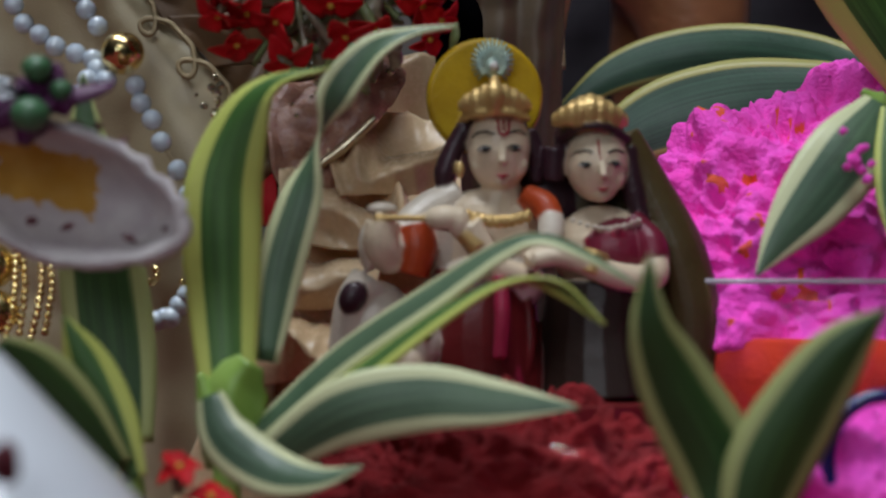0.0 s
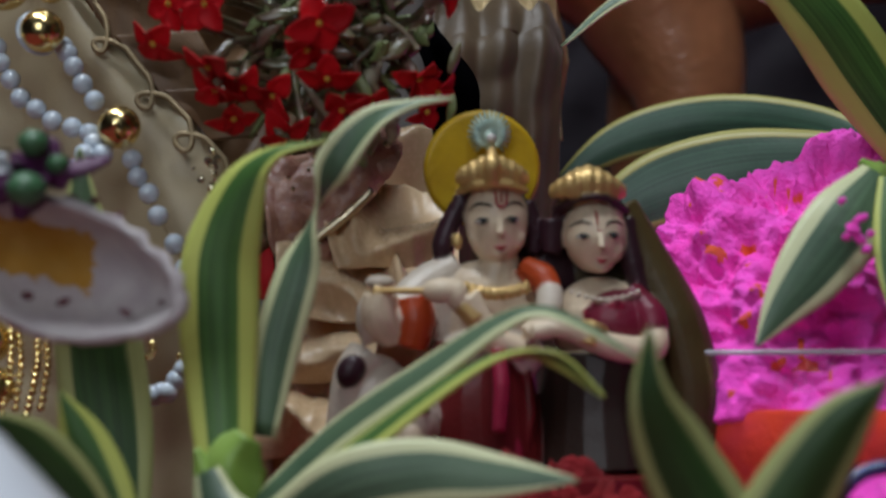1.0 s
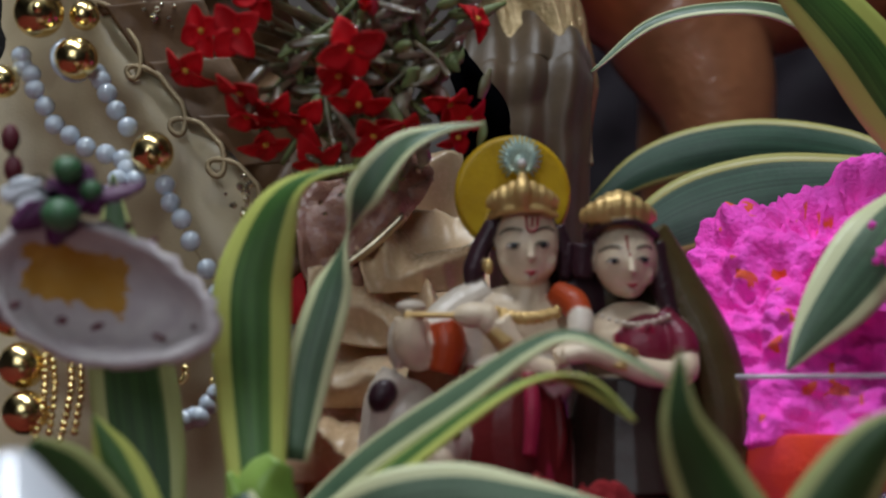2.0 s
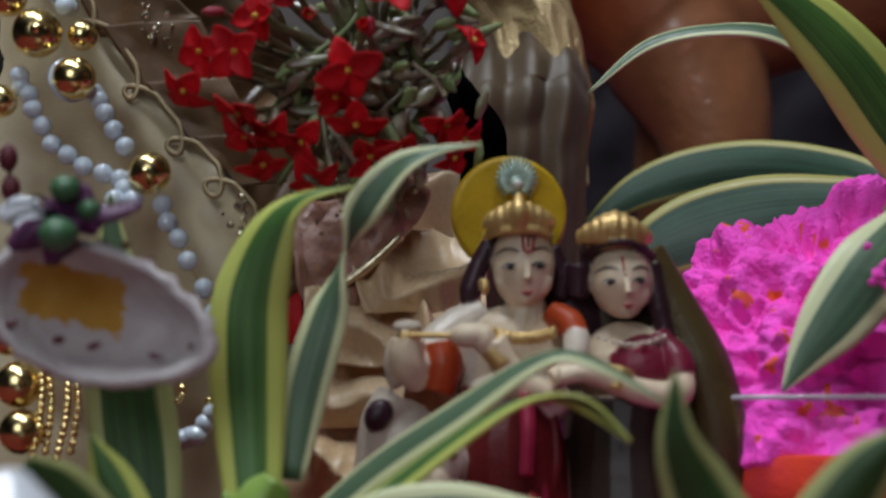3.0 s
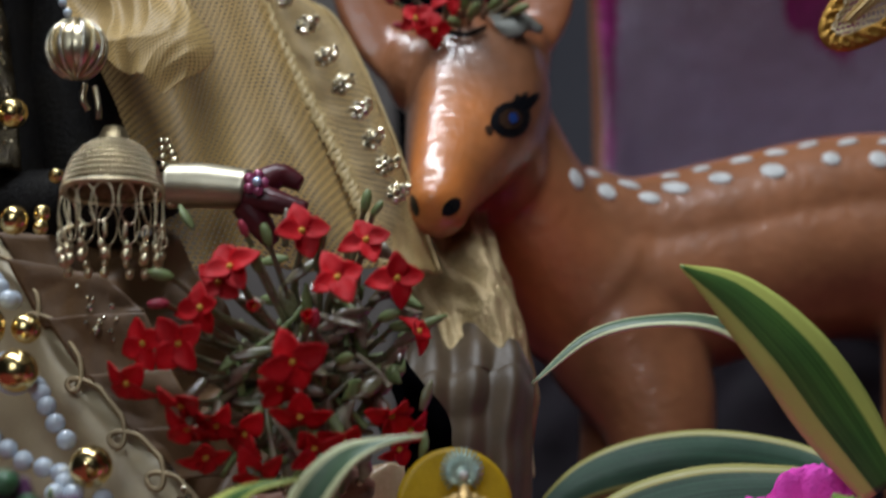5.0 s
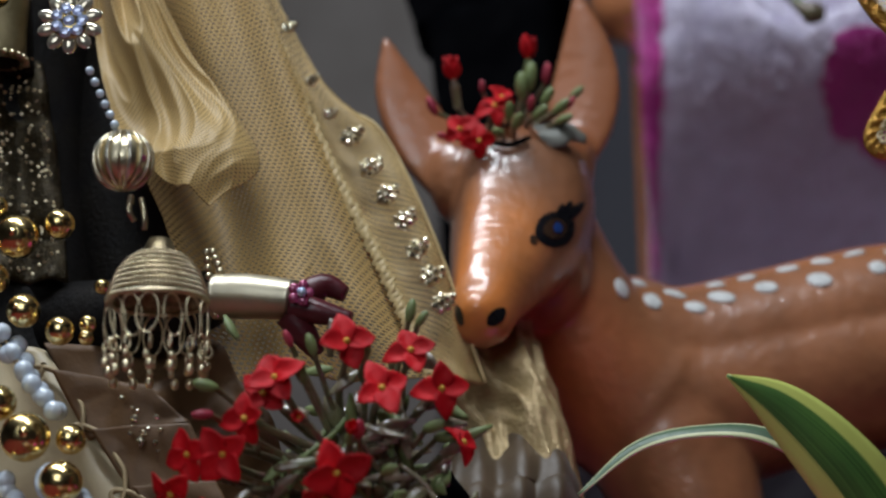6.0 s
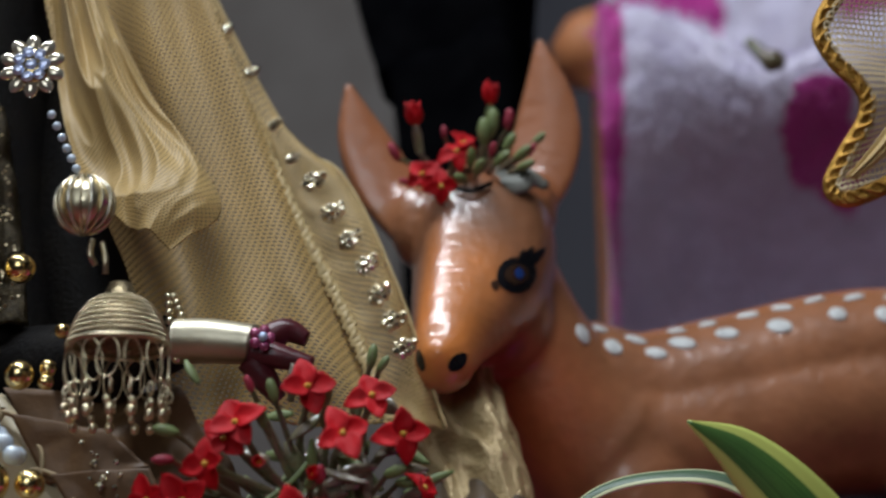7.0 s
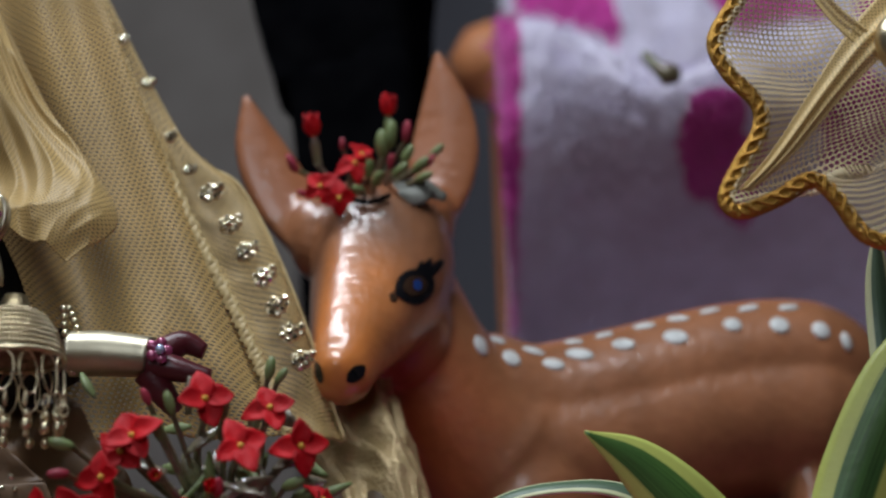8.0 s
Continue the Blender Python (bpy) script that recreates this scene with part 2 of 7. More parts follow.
# ---------------------------------------------------------------- geometry helpers
def spline(points, n):
    """n points evenly spread in parameter along a smooth curve through the given ones (any dimension)."""
    p = np.array(points, float)
    if len(p) == 2:
        s = np.linspace(0, 1, n)[:, None]
        return p[0] * (1 - s) + p[1] * s
    q = np.vstack([2 * p[0] - p[1], p, 2 * p[-1] - p[-2]])
    out = []
    for s in np.linspace(0, len(p) - 1, n):
        i = min(int(s), len(p) - 2)
        f = s - i
        a, b, c, d = q[i:i + 4]
        out.append(0.5 * (2 * b + (c - a) * f + (2 * a - 5 * b + 4 * c - d) * f * f + (3 * b - a - 3 * c + d) * f ** 3))
    return np.array(out)


def unit(v):
    return v / (np.linalg.norm(v, axis=-1, keepdims=True) + 1e-12)


class Geo:
    """Collects surfaces with material slots and UVs for one mesh."""

    def __init__(self):
        self.v, self.f, self.m, self.uv = [], [], [], []

    def grid(self, pts, uvs=None, slot=0, close_u=False, close_v=False, caps=False):
        """pts: rows x columns x 3."""
        r, c = pts.shape[:2]
        base = len(self.v)
        self.v += [tuple(q) for q in pts.reshape(-1, 3)]
        flat = uvs.reshape(-1, 2) if uvs is not None else np.zeros((r * c, 2))
        self.uv += [tuple(q) for q in flat]
        for i in range(r if close_v else r - 1):
            for j in range(c if close_u else c - 1):
                a, b = i * c + j, i * c + (j + 1) % c
                d, e = ((i + 1) % r) * c + j, ((i + 1) % r) * c + (j + 1) % c
                self.f.append((base + a, base + b, base + e, base + d))
                self.m.append(slot)
        if caps:
            for i in (0, r - 1):
                self.f.append(tuple(base + i * c + j for j in range(c)))
                self.m.append(slot)
        return self

    def tube(self, points, radii, seg=10, slot=0, n=None, flat=1.0):
        n = n or max(8, 6 * len(points))
        p = spline(points, n)
        rad = np.interp(np.linspace(0, 1, n), np.linspace(0, 1, len(np.atleast_1d(radii))), np.atleast_1d(radii))
        t = unit(np.gradient(p, axis=0))
        ref = np.array((0.0, 0.0, 1.0)) if abs(t[0][2]) < 0.9 else np.array((1.0, 0.0, 0.0))
        side = np.zeros_like(t)
        for i in range(n):
            s = np.cross(t[i], ref if i == 0 else np.cross(side[i - 1], t[i]))
            side[i] = unit(s) if i == 0 else unit(side[i - 1] - t[i] * np.dot(side[i - 1], t[i]))
        up = np.cross(side, t)
        a = np.linspace(0, 2 * math.pi, seg, endpoint=False)
        ring = p[:, None] + rad[:, None, None] * (np.cos(a)[None, :, None] * side[:, None] + flat * np.sin(a)[None, :, None] * up[:, None])
        return self.grid(ring, slot=slot, close_u=True, caps=True)

    def ball(self, centre, radii, slot=0, turn=None, seg=16, rings=10):
        r = np.atleast_1d(radii) * np.ones(3)
        th = np.linspace(0.02, math.pi - 0.02, rings)[:, None]
        ph = np.linspace(0, 2 * math.pi, seg, endpoint=False)[None]
        p = np.stack([np.sin(th) * np.cos(ph), np.sin(th) * np.sin(ph), np.cos(th) + 0 * ph], -1) * r
        if turn is not None:
            p = p @ np.array(Euler([radians(q) for q in turn]).to_matrix()).T
        return self.grid(p + np.array(centre), slot=slot, close_u=True, caps=True)

    def lathe(self, profile, centre=(0, 0, 0), seg=48, slot=0, turn=None):
        pr = np.array(profile, float)
        a = np.linspace(0, 2 * math.pi, seg, endpoint=False)
        p = np.stack([pr[:, :1] * np.cos(a), pr[:, :1] * np.sin(a), pr[:, 1:2] + 0 * a[None]], -1)
        if turn is not None:
            p = p @ np.array(Euler([radians(q) for q in turn]).to_matrix()).T
        return self.grid(p + np.array(centre), slot=slot, close_u=True)

    def mesh(self, name, mats, smooth=True):
        me = bpy.data.meshes.new(name)
        me.from_pydata(self.v, [], self.f)
        layer = me.uv_layers.new(name="UVMap")
        uv = np.array(self.uv)
        idx = np.empty(len(me.loops), int)
        me.loops.foreach_get("vertex_index", idx)
        layer.data.foreach_set("uv", uv[idx].ravel())
        for m in mats if isinstance(mats, (list, tuple)) else [mats]:
            me.materials.append(m)
        me.polygons.foreach_set("material_index", self.m)
        me.polygons.foreach_set("use_smooth", [smooth] * len(self.f))
        me.update()
        return me


def thing(name, label, category, group="", kind="", data=None, at=(0, 0, 0)):
    ob = new(name, data)
    ob.location = at
    return tagged(ob, label, category, group, kind)


def part(name, geo, mats, parent, label="", solid=0.0, at=None):
    me = geo if isinstance(geo, bpy.types.Mesh) else geo.mesh(name, mats)
    ob = new(name, me)
    ob.parent = parent
    if at is not None:
        ob.location = Vector(at) - parent.location
    else:
        ob.location = -parent.location
    if parent.parent:
        ob.location = ob.location if at is not None else Vector((0, 0, 0))
    if label:
        ob["label"] = label
    if solid:
        s = ob.modifiers.new("thickness", "SOLIDIFY")
        s.thickness, s.offset = solid, 0
    return ob


def solo(name, geo, mats, label, category, group="", kind="", solid=0.0):
    ob = new(name, geo.mesh(name, mats))
    if solid:
        s = ob.modifiers.new("thickness", "SOLIDIFY")
        s.thickness, s.offset = solid, 0
    return tagged(ob, label, category, group, kind)


def blade(points, widths, twist=(0,), facing=(0, -1, 0.15), curl=0.18, wave=0.0, n=44, m=11):
    """A leaf blade along a curve: widths and twist (degrees) run from base to tip."""
    p = spline(points, n)
    s = np.linspace(0, 1, n)
    w = spline(np.array(widths, float)[:, None], n)[:, 0].clip(0.0002)
    tw = np.radians(np.interp(s, np.linspace(0, 1, len(twist)), twist))
    t = unit(np.gradient(p, axis=0))
    f = np.array(facing, float)
    side = unit(np.cross(t, f))
    nor = np.cross(side, t)
    side2 = side * np.cos(tw)[:, None] + nor * np.sin(tw)[:, None]
    nor2 = np.cross(side2, t)
    u = np.linspace(-1, 1, m)
    lift = curl * (np.abs(u) ** 1.6)[None, :, None] * (w / 2)[:, None, None]
    rip = wave * np.sin(u * 2.2 + s[:, None] * 9)[:, :, None] * (w / 2)[:, None, None]
    pts = p[:, None] + side2[:, None] * (u[None, :, None] * (w / 2)[:, None, None]) - nor2[:, None] * (lift + rip)
    uv = np.stack(np.meshgrid((u + 1) / 2, s), -1)
    return Geo().grid(pts, uv)


def sheet(edge_a, edge_b, n=70, m=50, folds=(), crumple=0.0, scale=30.0, seed=0.0, bulge=0.0, drape=()):
    """Cloth between two edge curves; folds: (count, height, phase, drift) ripples across it; drape: (height, across, along) sharp irregular folds."""
    a, b = spline(edge_a, n), spline(edge_b, n)
    u = np.linspace(0, 1, m)
    pts = a[:, None] * (1 - u)[None, :, None] + b[:, None] * u[None, :, None]
    du = np.gradient(pts, axis=1)
    dv = np.gradient(pts, axis=0)
    nor = unit(np.cross(du, dv))
    nor = np.where(nor[..., 1:2] > 0, -nor, nor)
    v = np.linspace(0, 1, n)[:, None]
    h = bulge * np.sin(u * math.pi)[None] * np.ones((n, 1))
    for count, height, phase, drift in folds:
        h = h + height * np.sin(2 * math.pi * (count * u[None] + drift * v + phase) + 0.6 * np.sin(5 * v + phase * 6))
    for k, (height, across, length) in enumerate(drape):
        for i in range(n):
            for j in range(m):
                q = Vector((u[j] * across + 0.5 * noise.noise(Vector((u[j] * 1.5, v[i, 0] * length, seed + 7.0 + k))), v[i, 0] * length, seed + 3.1 * k))
                h[i, j] += height * (0.55 - 1.6 * abs(noise.noise(q)))
    if crumple:
        for i in range(n):
            for j in range(m):
                q = Vector(pts[i, j]) * scale + Vector((seed, seed * 1.7, 0))
                h[i, j] += crumple * (abs(noise.noise(q)) * 2 - 0.5 + 0.4 * noise.noise(q * 2.3))
    lu = np.concatenate([[0], np.cumsum(np.linalg.norm(np.diff(pts[n // 2], axis=0), axis=1))])
    lv = np.concatenate([[0], np.cumsum(np.linalg.norm(np.diff(pts[:, m // 2], axis=0), axis=1))])
    return Geo().grid(pts + nor * h[..., None], np.stack(np.meshgrid(lu, lv), -1))


def heap(centre, radii, noise_height, scale, seed=0.0, seg=150, rings=90, low=-0.35, ridged=True, peaks=(), chunk=0.0):
    """A lumpy mound of loose powder; peaks: (x, z, spread, height) bumps that push it up."""
    g = Geo()
    th = np.linspace(0.001, math.pi * (0.5 - low), rings)
    ph = np.linspace(0, 2 * math.pi, seg, endpoint=False)
    pts = np.zeros((rings, seg, 3))
    for i, t in enumerate(th):
        for j, f in enumerate(ph):
            d = Vector((math.sin(t) * math.cos(f), math.sin(t) * math.sin(f), math.cos(t)))
            p = Vector((d.x * radii[0], d.y * radii[1], d.z * radii[2]))
            q = (p + Vector(centre)) * scale + Vector((seed, seed, seed))
            k = noise.fractal(q, 0.9, 2.1, 3) * 0.5
            if ridged:
                k += 0.5 - abs(noise.noise(q * 0.7)) * 1.5 + 0.6 * abs(noise.noise(q * 1.9)) - 0.35 * abs(noise.noise(q * 4.1)) + 0.15 * noise.noise(q * 7)
            if chunk:
                near = noise.voronoi(q * 1.1 + Vector((k, k, k)) * 0.25)[0]
                fine = noise.voronoi(q * 3.3)[0]
                k += chunk * (min(0.5, near[1] - near[0]) * 1.6 + min(0.4, fine[1] - fine[0]) * 0.5 - 0.6)
            p = p + d * noise_height * k
            for px, pz, spread, hh in peaks:
                e = math.exp(-((p.x - px) ** 2 + (p.y * 0.7) ** 2) / spread ** 2) * (1 if d.z > 0 else 0)
                p.z += hh * e
            pts[i, j] = p + Vector(centre)
    return g.grid(pts, close_u=True)


def fuse(name, geo, voxel, rounds):
    """One closed skin round all surfaces of geo, softened; returns the mesh and, for each of its vertices, the slot of the nearest surface."""
    tmp = new(name, geo.mesh(name, M_TERRA))
    re = tmp.modifiers.new("fuse", "REMESH")
    re.mode, re.voxel_size = "VOXEL", voxel
    sm = tmp.modifiers.new("smooth", "SMOOTH")
    sm.factor, sm.iterations = 0.5, rounds
    out = bpy.data.meshes.new_from_object(tmp.evaluated_get(bpy.context.evaluated_depsgraph_get()))
    bpy.data.objects.remove(tmp)
    tris, owner = [], []
    for f, slot in zip(geo.f, geo.m):
        for k in range(1, len(f) - 1):
            a, b, c = (Vector(geo.v[q]) for q in (f[0], f[k], f[k + 1]))
            if (b - a).cross(c - a).length > 1e-11:
                tris.append((f[0], f[k], f[k + 1]))
                owner.append(slot)
    tree = BVHTree.FromPolygons([Vector(v) for v in geo.v], tris, all_triangles=True)
    slots = np.array([owner[tree.find_nearest(v.co)[2]] for v in out.vertices])
    return out, slots


# ---------------------------------------------------------------- the room and the altar
def box(name, lo, hi, mat, kind="structure", label="", category=""):
    g = bmesh.new()
    bmesh.ops.create_cube(g, size=1.0)
    for v in g.verts:
        v.co = Vector([lo[k] + (v.co[k] + 0.5) * (hi[k] - lo[k]) for k in range(3)])
    me = bpy.data.meshes.new(name)
    g.to_mesh(me)
    g.free()
    me.materials.append(mat)
    return tagged(new(name, me), label, category, "", kind)


box("floor", (-2.2, -2.2, -0.82), (2.2, 1.75, -0.72), M_FLOOR)
box("ceiling", (-2.2, -2.2, 1.95), (2.2, 1.75, 2.05), M_CEIL)
box("wall_north", (-2.2, 1.6, -0.72), (2.2, 1.75, 1.95), M_WALL)
box("wall_south", (-2.2, -2.2, -0.72), (2.2, -2.05, 1.95), M_WALL)
box("wall_east", (2.05, -2.05, -0.72), (2.2, 1.6, 1.95), M_WALL)
box("wall_west", (-2.2, -2.05, -0.72), (-2.05, 1.6, 1.95), M_WALL)
altar = thing("altar_table", "altar table covered with a dark red cloth", "table")
part("tabletop", box("tabletop_block", (-0.75, 0.18, -0.03), (0.75, 1.4, 0.0), M_TABLE).data, None, altar)
bpy.data.objects.remove(bpy.data.objects["tabletop_block"])
for lx in (-0.7, 0.7):
    for ly in (0.23, 1.35):
        part("leg", Geo().tube([(lx, ly, -0.72), (lx, ly, -0.03)], [0.025, 0.03], 12), M_FLOOR, altar)


# ---------------------------------------------------------------- powders and bowls
def powder_bowl():
    c = ((0.1027, 0.5200, 0.0700))
    bowl = thing("glass_bowl", "clear glass bowl, its thin rim coloured pale for the glint", "bowl")
    prof = [(0.0, 0.002), (0.03, 0.002), (0.05, 0.02), (0.061, 0.05), (0.0635, c[2] - 0.0006), (0.0643, c[2]), (0.065, c[2] - 0.0006),
            (0.0628, 0.05), (0.051, 0.019), (0.03, 0.0), (0.0, 0.0)]
    part("body", Geo().lathe(prof, (c[0], c[1], 0), 96), M_GLASS, bowl).visible_shadow = False
    # whitish rim colour stands in for the highlight along the glass edge
    part("rim", Geo().tube([(c[0] + 0.0643 * math.cos(a), c[1] + 0.0643 * math.sin(a), c[2]) for a in np.linspace(0, 2 * math.pi, 65)], [0.00065], 8, n=200), material("glass_rim_glint", (0.7, 0.68, 0.75), rough=0.12, coat=1.0, scale=100, bump=0.02, alpha=0.7), bowl)
    h = heap((c[0] - 0.004, c[1], c[2] - 0.012), (0.058, 0.054, 0.0555), 0.0105, 44, 3.0, 460, 230, -0.04,
             peaks=((-0.002, 0, 0.009, 0.004), (0.019, 0, 0.013, 0.010), (0.01, 0, 0.022, 0.003)), chunk=0.75)
    me = h.mesh("powder", [M_PINK, M_ORANGE])
    ids = []
    for f in me.polygons:
        q = f.center
        k = noise.noise(q * 110 + Vector((9, 2, 4))) + 0.6 * noise.noise(q * 330)
        ids.append(1 if k > 0.52 and q.x < c[0] - 0.008 else 0)
    me.polygons.foreach_set("material_index", ids)
    ob = new("magenta_powder_mound", me)
    tagged(ob, "bright magenta colour powder with orange flecks, heaped in a bowl", "powder")
    lower = Geo().lathe([(0.0, 0.004), (0.029, 0.004), (0.0485, 0.0205), (0.0585, 0.045), (0.0605, c[2] - 0.0150), (0.058, c[2] - 0.0138), (0.0, c[2] - 0.012)], (c[0], c[1], 0), 80)
    solo("powder_layer", lower, M_SCARLET, "scarlet powder layer at the bottom of a bowl", "powder")


powder_bowl()


def red_powder():
    c = ((0.0153, 0.4500, 0.0169))
    h = heap((c[0], c[1], 0.0), (0.052, 0.03, c[2] + 0.0265), 0.0055, 85, 8.0, 220, 110, 0.0, chunk=0.6)
    solo("crimson_powder_mound", h, M_RED, "dark crimson powder heaped loosely in a dish", "powder")
    b = ((0.0390, 0.4800, 0.0316))
    h = heap((b[0] - 0.002, b[1] - 0.006, 0.0), (0.034, 0.014, b[2] + 0.02), 0.005, 75, 5.0, 130, 70, 0.0)
    solo("crimson_powder_mound", h, M_RED, "dark crimson powder heap beside the figurine", "powder")
    d = thing("glass_dish", "low clear glass dish round the crimson powder", "bowl")
    z = ((0.0448, 0.4400, 0.0338))[2]
    part("body", Geo().lathe([(0.0, 0.001), (0.026, 0.001), (0.033, 0.01), (0.0355, z), (0.0365, z), (0.0345, 0.009), (0.026, 0.0), (0.0, 0.0)], (c[0] + 0.012, c[1] + 0.014, 0), 96), M_GLASS, d).visible_shadow = False
    e = ((0.0822, 0.4200, 0.0241))
    h = heap((e[0], e[1], 0.0), (0.034, 0.03, e[2] + 0.018), 0.006, 70, 14.0, 180, 90, 0.0, chunk=0.7)
    solo("magenta_powder_mound", h, M_PINK, "loose magenta powder heap on the altar", "powder")


red_powder()


# ---------------------------------------------------------------- leafy sprigs
def plant(name, label, leaves, stem, mats, sheaths=()):
    p = thing(name, label, "plant", "variegated sprigs")
    part("stem", Geo().tube(stem, [0.004, 0.0032, 0.0028], 10), M_SHEATH, p)
    for k, (pts, widths, kw) in enumerate(leaves):
        kw = dict(kw)
        mat = kw.pop("mat", mats)
        part("leaf", blade(pts, widths, **kw), mat, p, solid=0.0007)
    for pts, r in sheaths:
        part("leaf_sheath", blade(pts, r, curl=0.9, n=24, m=13, wave=0.06), M_SHEATH, p, solid=0.0008)
    return p


plant("plant_sprig", "variegated green sprig with cream-edged arching leaves", [
    ([(-0.0483, 0.4300, 0.0445), (-0.0495, 0.4320, 0.0621), (-0.0501, 0.4320, 0.0787), (-0.0493, 0.4310, 0.0939), (-0.0440, 0.4280, 0.1082), (-0.0366, 0.4250, 0.1149), (-0.0247, 0.4200, 0.1168)],
     [0.012, 0.0155, 0.018, 0.0172, 0.0118, 0.005, 0.0008], dict(curl=0.25, twist=(0, 0, 0, 5, 20, 40, 60))),
    ([(-0.0403, 0.4360, 0.0518), (-0.0372, 0.4370, 0.0723), (-0.0321, 0.4370, 0.0903), (-0.0286, 0.4370, 0.1026), (-0.0243, 0.4360, 0.1128), (-0.0159, 0.4340, 0.1222), (-0.0062, 0.4320, 0.1261), (0.0030, 0.4300, 0.1273)],
     [0.006, 0.0105, 0.0095, 0.003, 0.0085, 0.0075, 0.003, 0.0005], dict(mat=M_LEAF_BLUE, curl=0.2, twist=(0, 0, 10, 80, 175, 200, 220, 230))),
    ([(-0.0435, 0.4300, 0.0350), (-0.0230, 0.4250, 0.0535), (-0.0030, 0.4200, 0.0673), (0.0118, 0.4160, 0.0771), (0.0214, 0.4120, 0.0797), (0.0308, 0.4080, 0.0758), (0.0413, 0.4050, 0.0688)],
     [0.006, 0.009, 0.0095, 0.0085, 0.0065, 0.0042, 0.0006], dict(mat=M_LEAF_BLUE, curl=0.3, twist=(40, 40, 45, 55, 60, 55, 50))),
    ([(-0.0411, 0.4250, 0.0323), (-0.0202, 0.4180, 0.0489), (0.0007, 0.4120, 0.0643), (0.0139, 0.4080, 0.0704), (0.0245, 0.4040, 0.0692), (0.0337, 0.4000, 0.0609)],
     [0.006, 0.008, 0.0075, 0.006, 0.006, 0.0006], dict(curl=0.35, twist=(45, 50, 60, 80, 110, 120))),
    ([(-0.0388, 0.4200, 0.0303), (-0.0223, 0.4120, 0.0413), (-0.0053, 0.4080, 0.0452), (0.0114, 0.4040, 0.0446), (0.0284, 0.4000, 0.0437)],
     [0.008, 0.0145, 0.0145, 0.0095, 0.0004], dict(mat=M_LEAF_BLUE, curl=0.15, twist=(-10, -5, 0, 5, 10))),
    ([(-0.0505, 0.4150, 0.0453), (-0.0463, 0.4100, 0.0366), (-0.0362, 0.4050, 0.0305), (-0.0263, 0.4000, 0.0292), (-0.0168, 0.3970, 0.0315)],
     [0.006, 0.011, 0.011, 0.006, 0.0004], dict(mat=M_LEAF_BLUE, curl=0.3, twist=(0, 0, 20, 30, 40))),
], [(-0.0485, 0.4300, -0.0060), (-0.0483, 0.4300, 0.0255), (-0.0477, 0.4310, 0.0469)], M_LEAF,
    [([(-0.0477, 0.4280, 0.0282), (-0.0472, 0.4265, 0.0371), (-0.0466, 0.4260, 0.0459), (-0.0431, 0.4260, 0.0522)], [0.011, 0.0135, 0.0145, 0.006]), ([(-0.0485, 0.4300, 0.0280), (-0.0508, 0.4280, 0.0395), (-0.0546, 0.4300, 0.0493)], [0.009, 0.009, 0.001])])

plant("plant_sprig", "dark variegated sprig with upright pointed leaves", [
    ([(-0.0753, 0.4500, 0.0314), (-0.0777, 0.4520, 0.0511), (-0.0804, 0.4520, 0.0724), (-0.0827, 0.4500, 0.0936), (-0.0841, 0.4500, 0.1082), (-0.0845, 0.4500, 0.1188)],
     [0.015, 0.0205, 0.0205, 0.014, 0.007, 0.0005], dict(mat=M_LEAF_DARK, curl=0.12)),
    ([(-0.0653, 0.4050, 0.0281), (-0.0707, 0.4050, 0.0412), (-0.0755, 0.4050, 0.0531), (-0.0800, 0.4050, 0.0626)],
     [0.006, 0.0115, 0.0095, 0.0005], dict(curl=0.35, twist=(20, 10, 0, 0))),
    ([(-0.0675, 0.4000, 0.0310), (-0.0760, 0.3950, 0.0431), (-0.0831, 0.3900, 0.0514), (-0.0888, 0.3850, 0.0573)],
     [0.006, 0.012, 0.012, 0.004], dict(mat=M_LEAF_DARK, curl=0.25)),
], [(-0.0677, 0.4200, -0.0042), (-0.0678, 0.4200, 0.0204), (-0.0702, 0.4250, 0.0323)], M_LEAF)

plant("plant_sprig", "blurred pair of broad cream-edged leaves", [
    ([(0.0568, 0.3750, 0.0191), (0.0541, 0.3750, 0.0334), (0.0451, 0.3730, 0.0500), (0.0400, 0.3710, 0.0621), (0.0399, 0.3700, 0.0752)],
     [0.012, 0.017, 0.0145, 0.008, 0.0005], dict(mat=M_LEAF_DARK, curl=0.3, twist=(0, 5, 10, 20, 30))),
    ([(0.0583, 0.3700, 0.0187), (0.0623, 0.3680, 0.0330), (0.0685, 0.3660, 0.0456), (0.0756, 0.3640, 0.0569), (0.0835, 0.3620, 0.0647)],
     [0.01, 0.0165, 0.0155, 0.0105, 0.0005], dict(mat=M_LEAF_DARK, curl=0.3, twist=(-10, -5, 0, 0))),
], [(0.0578, 0.3750, -0.0182), (0.0579, 0.3750, -0.0017), (0.0576, 0.3740, 0.0225)], M_LEAF)

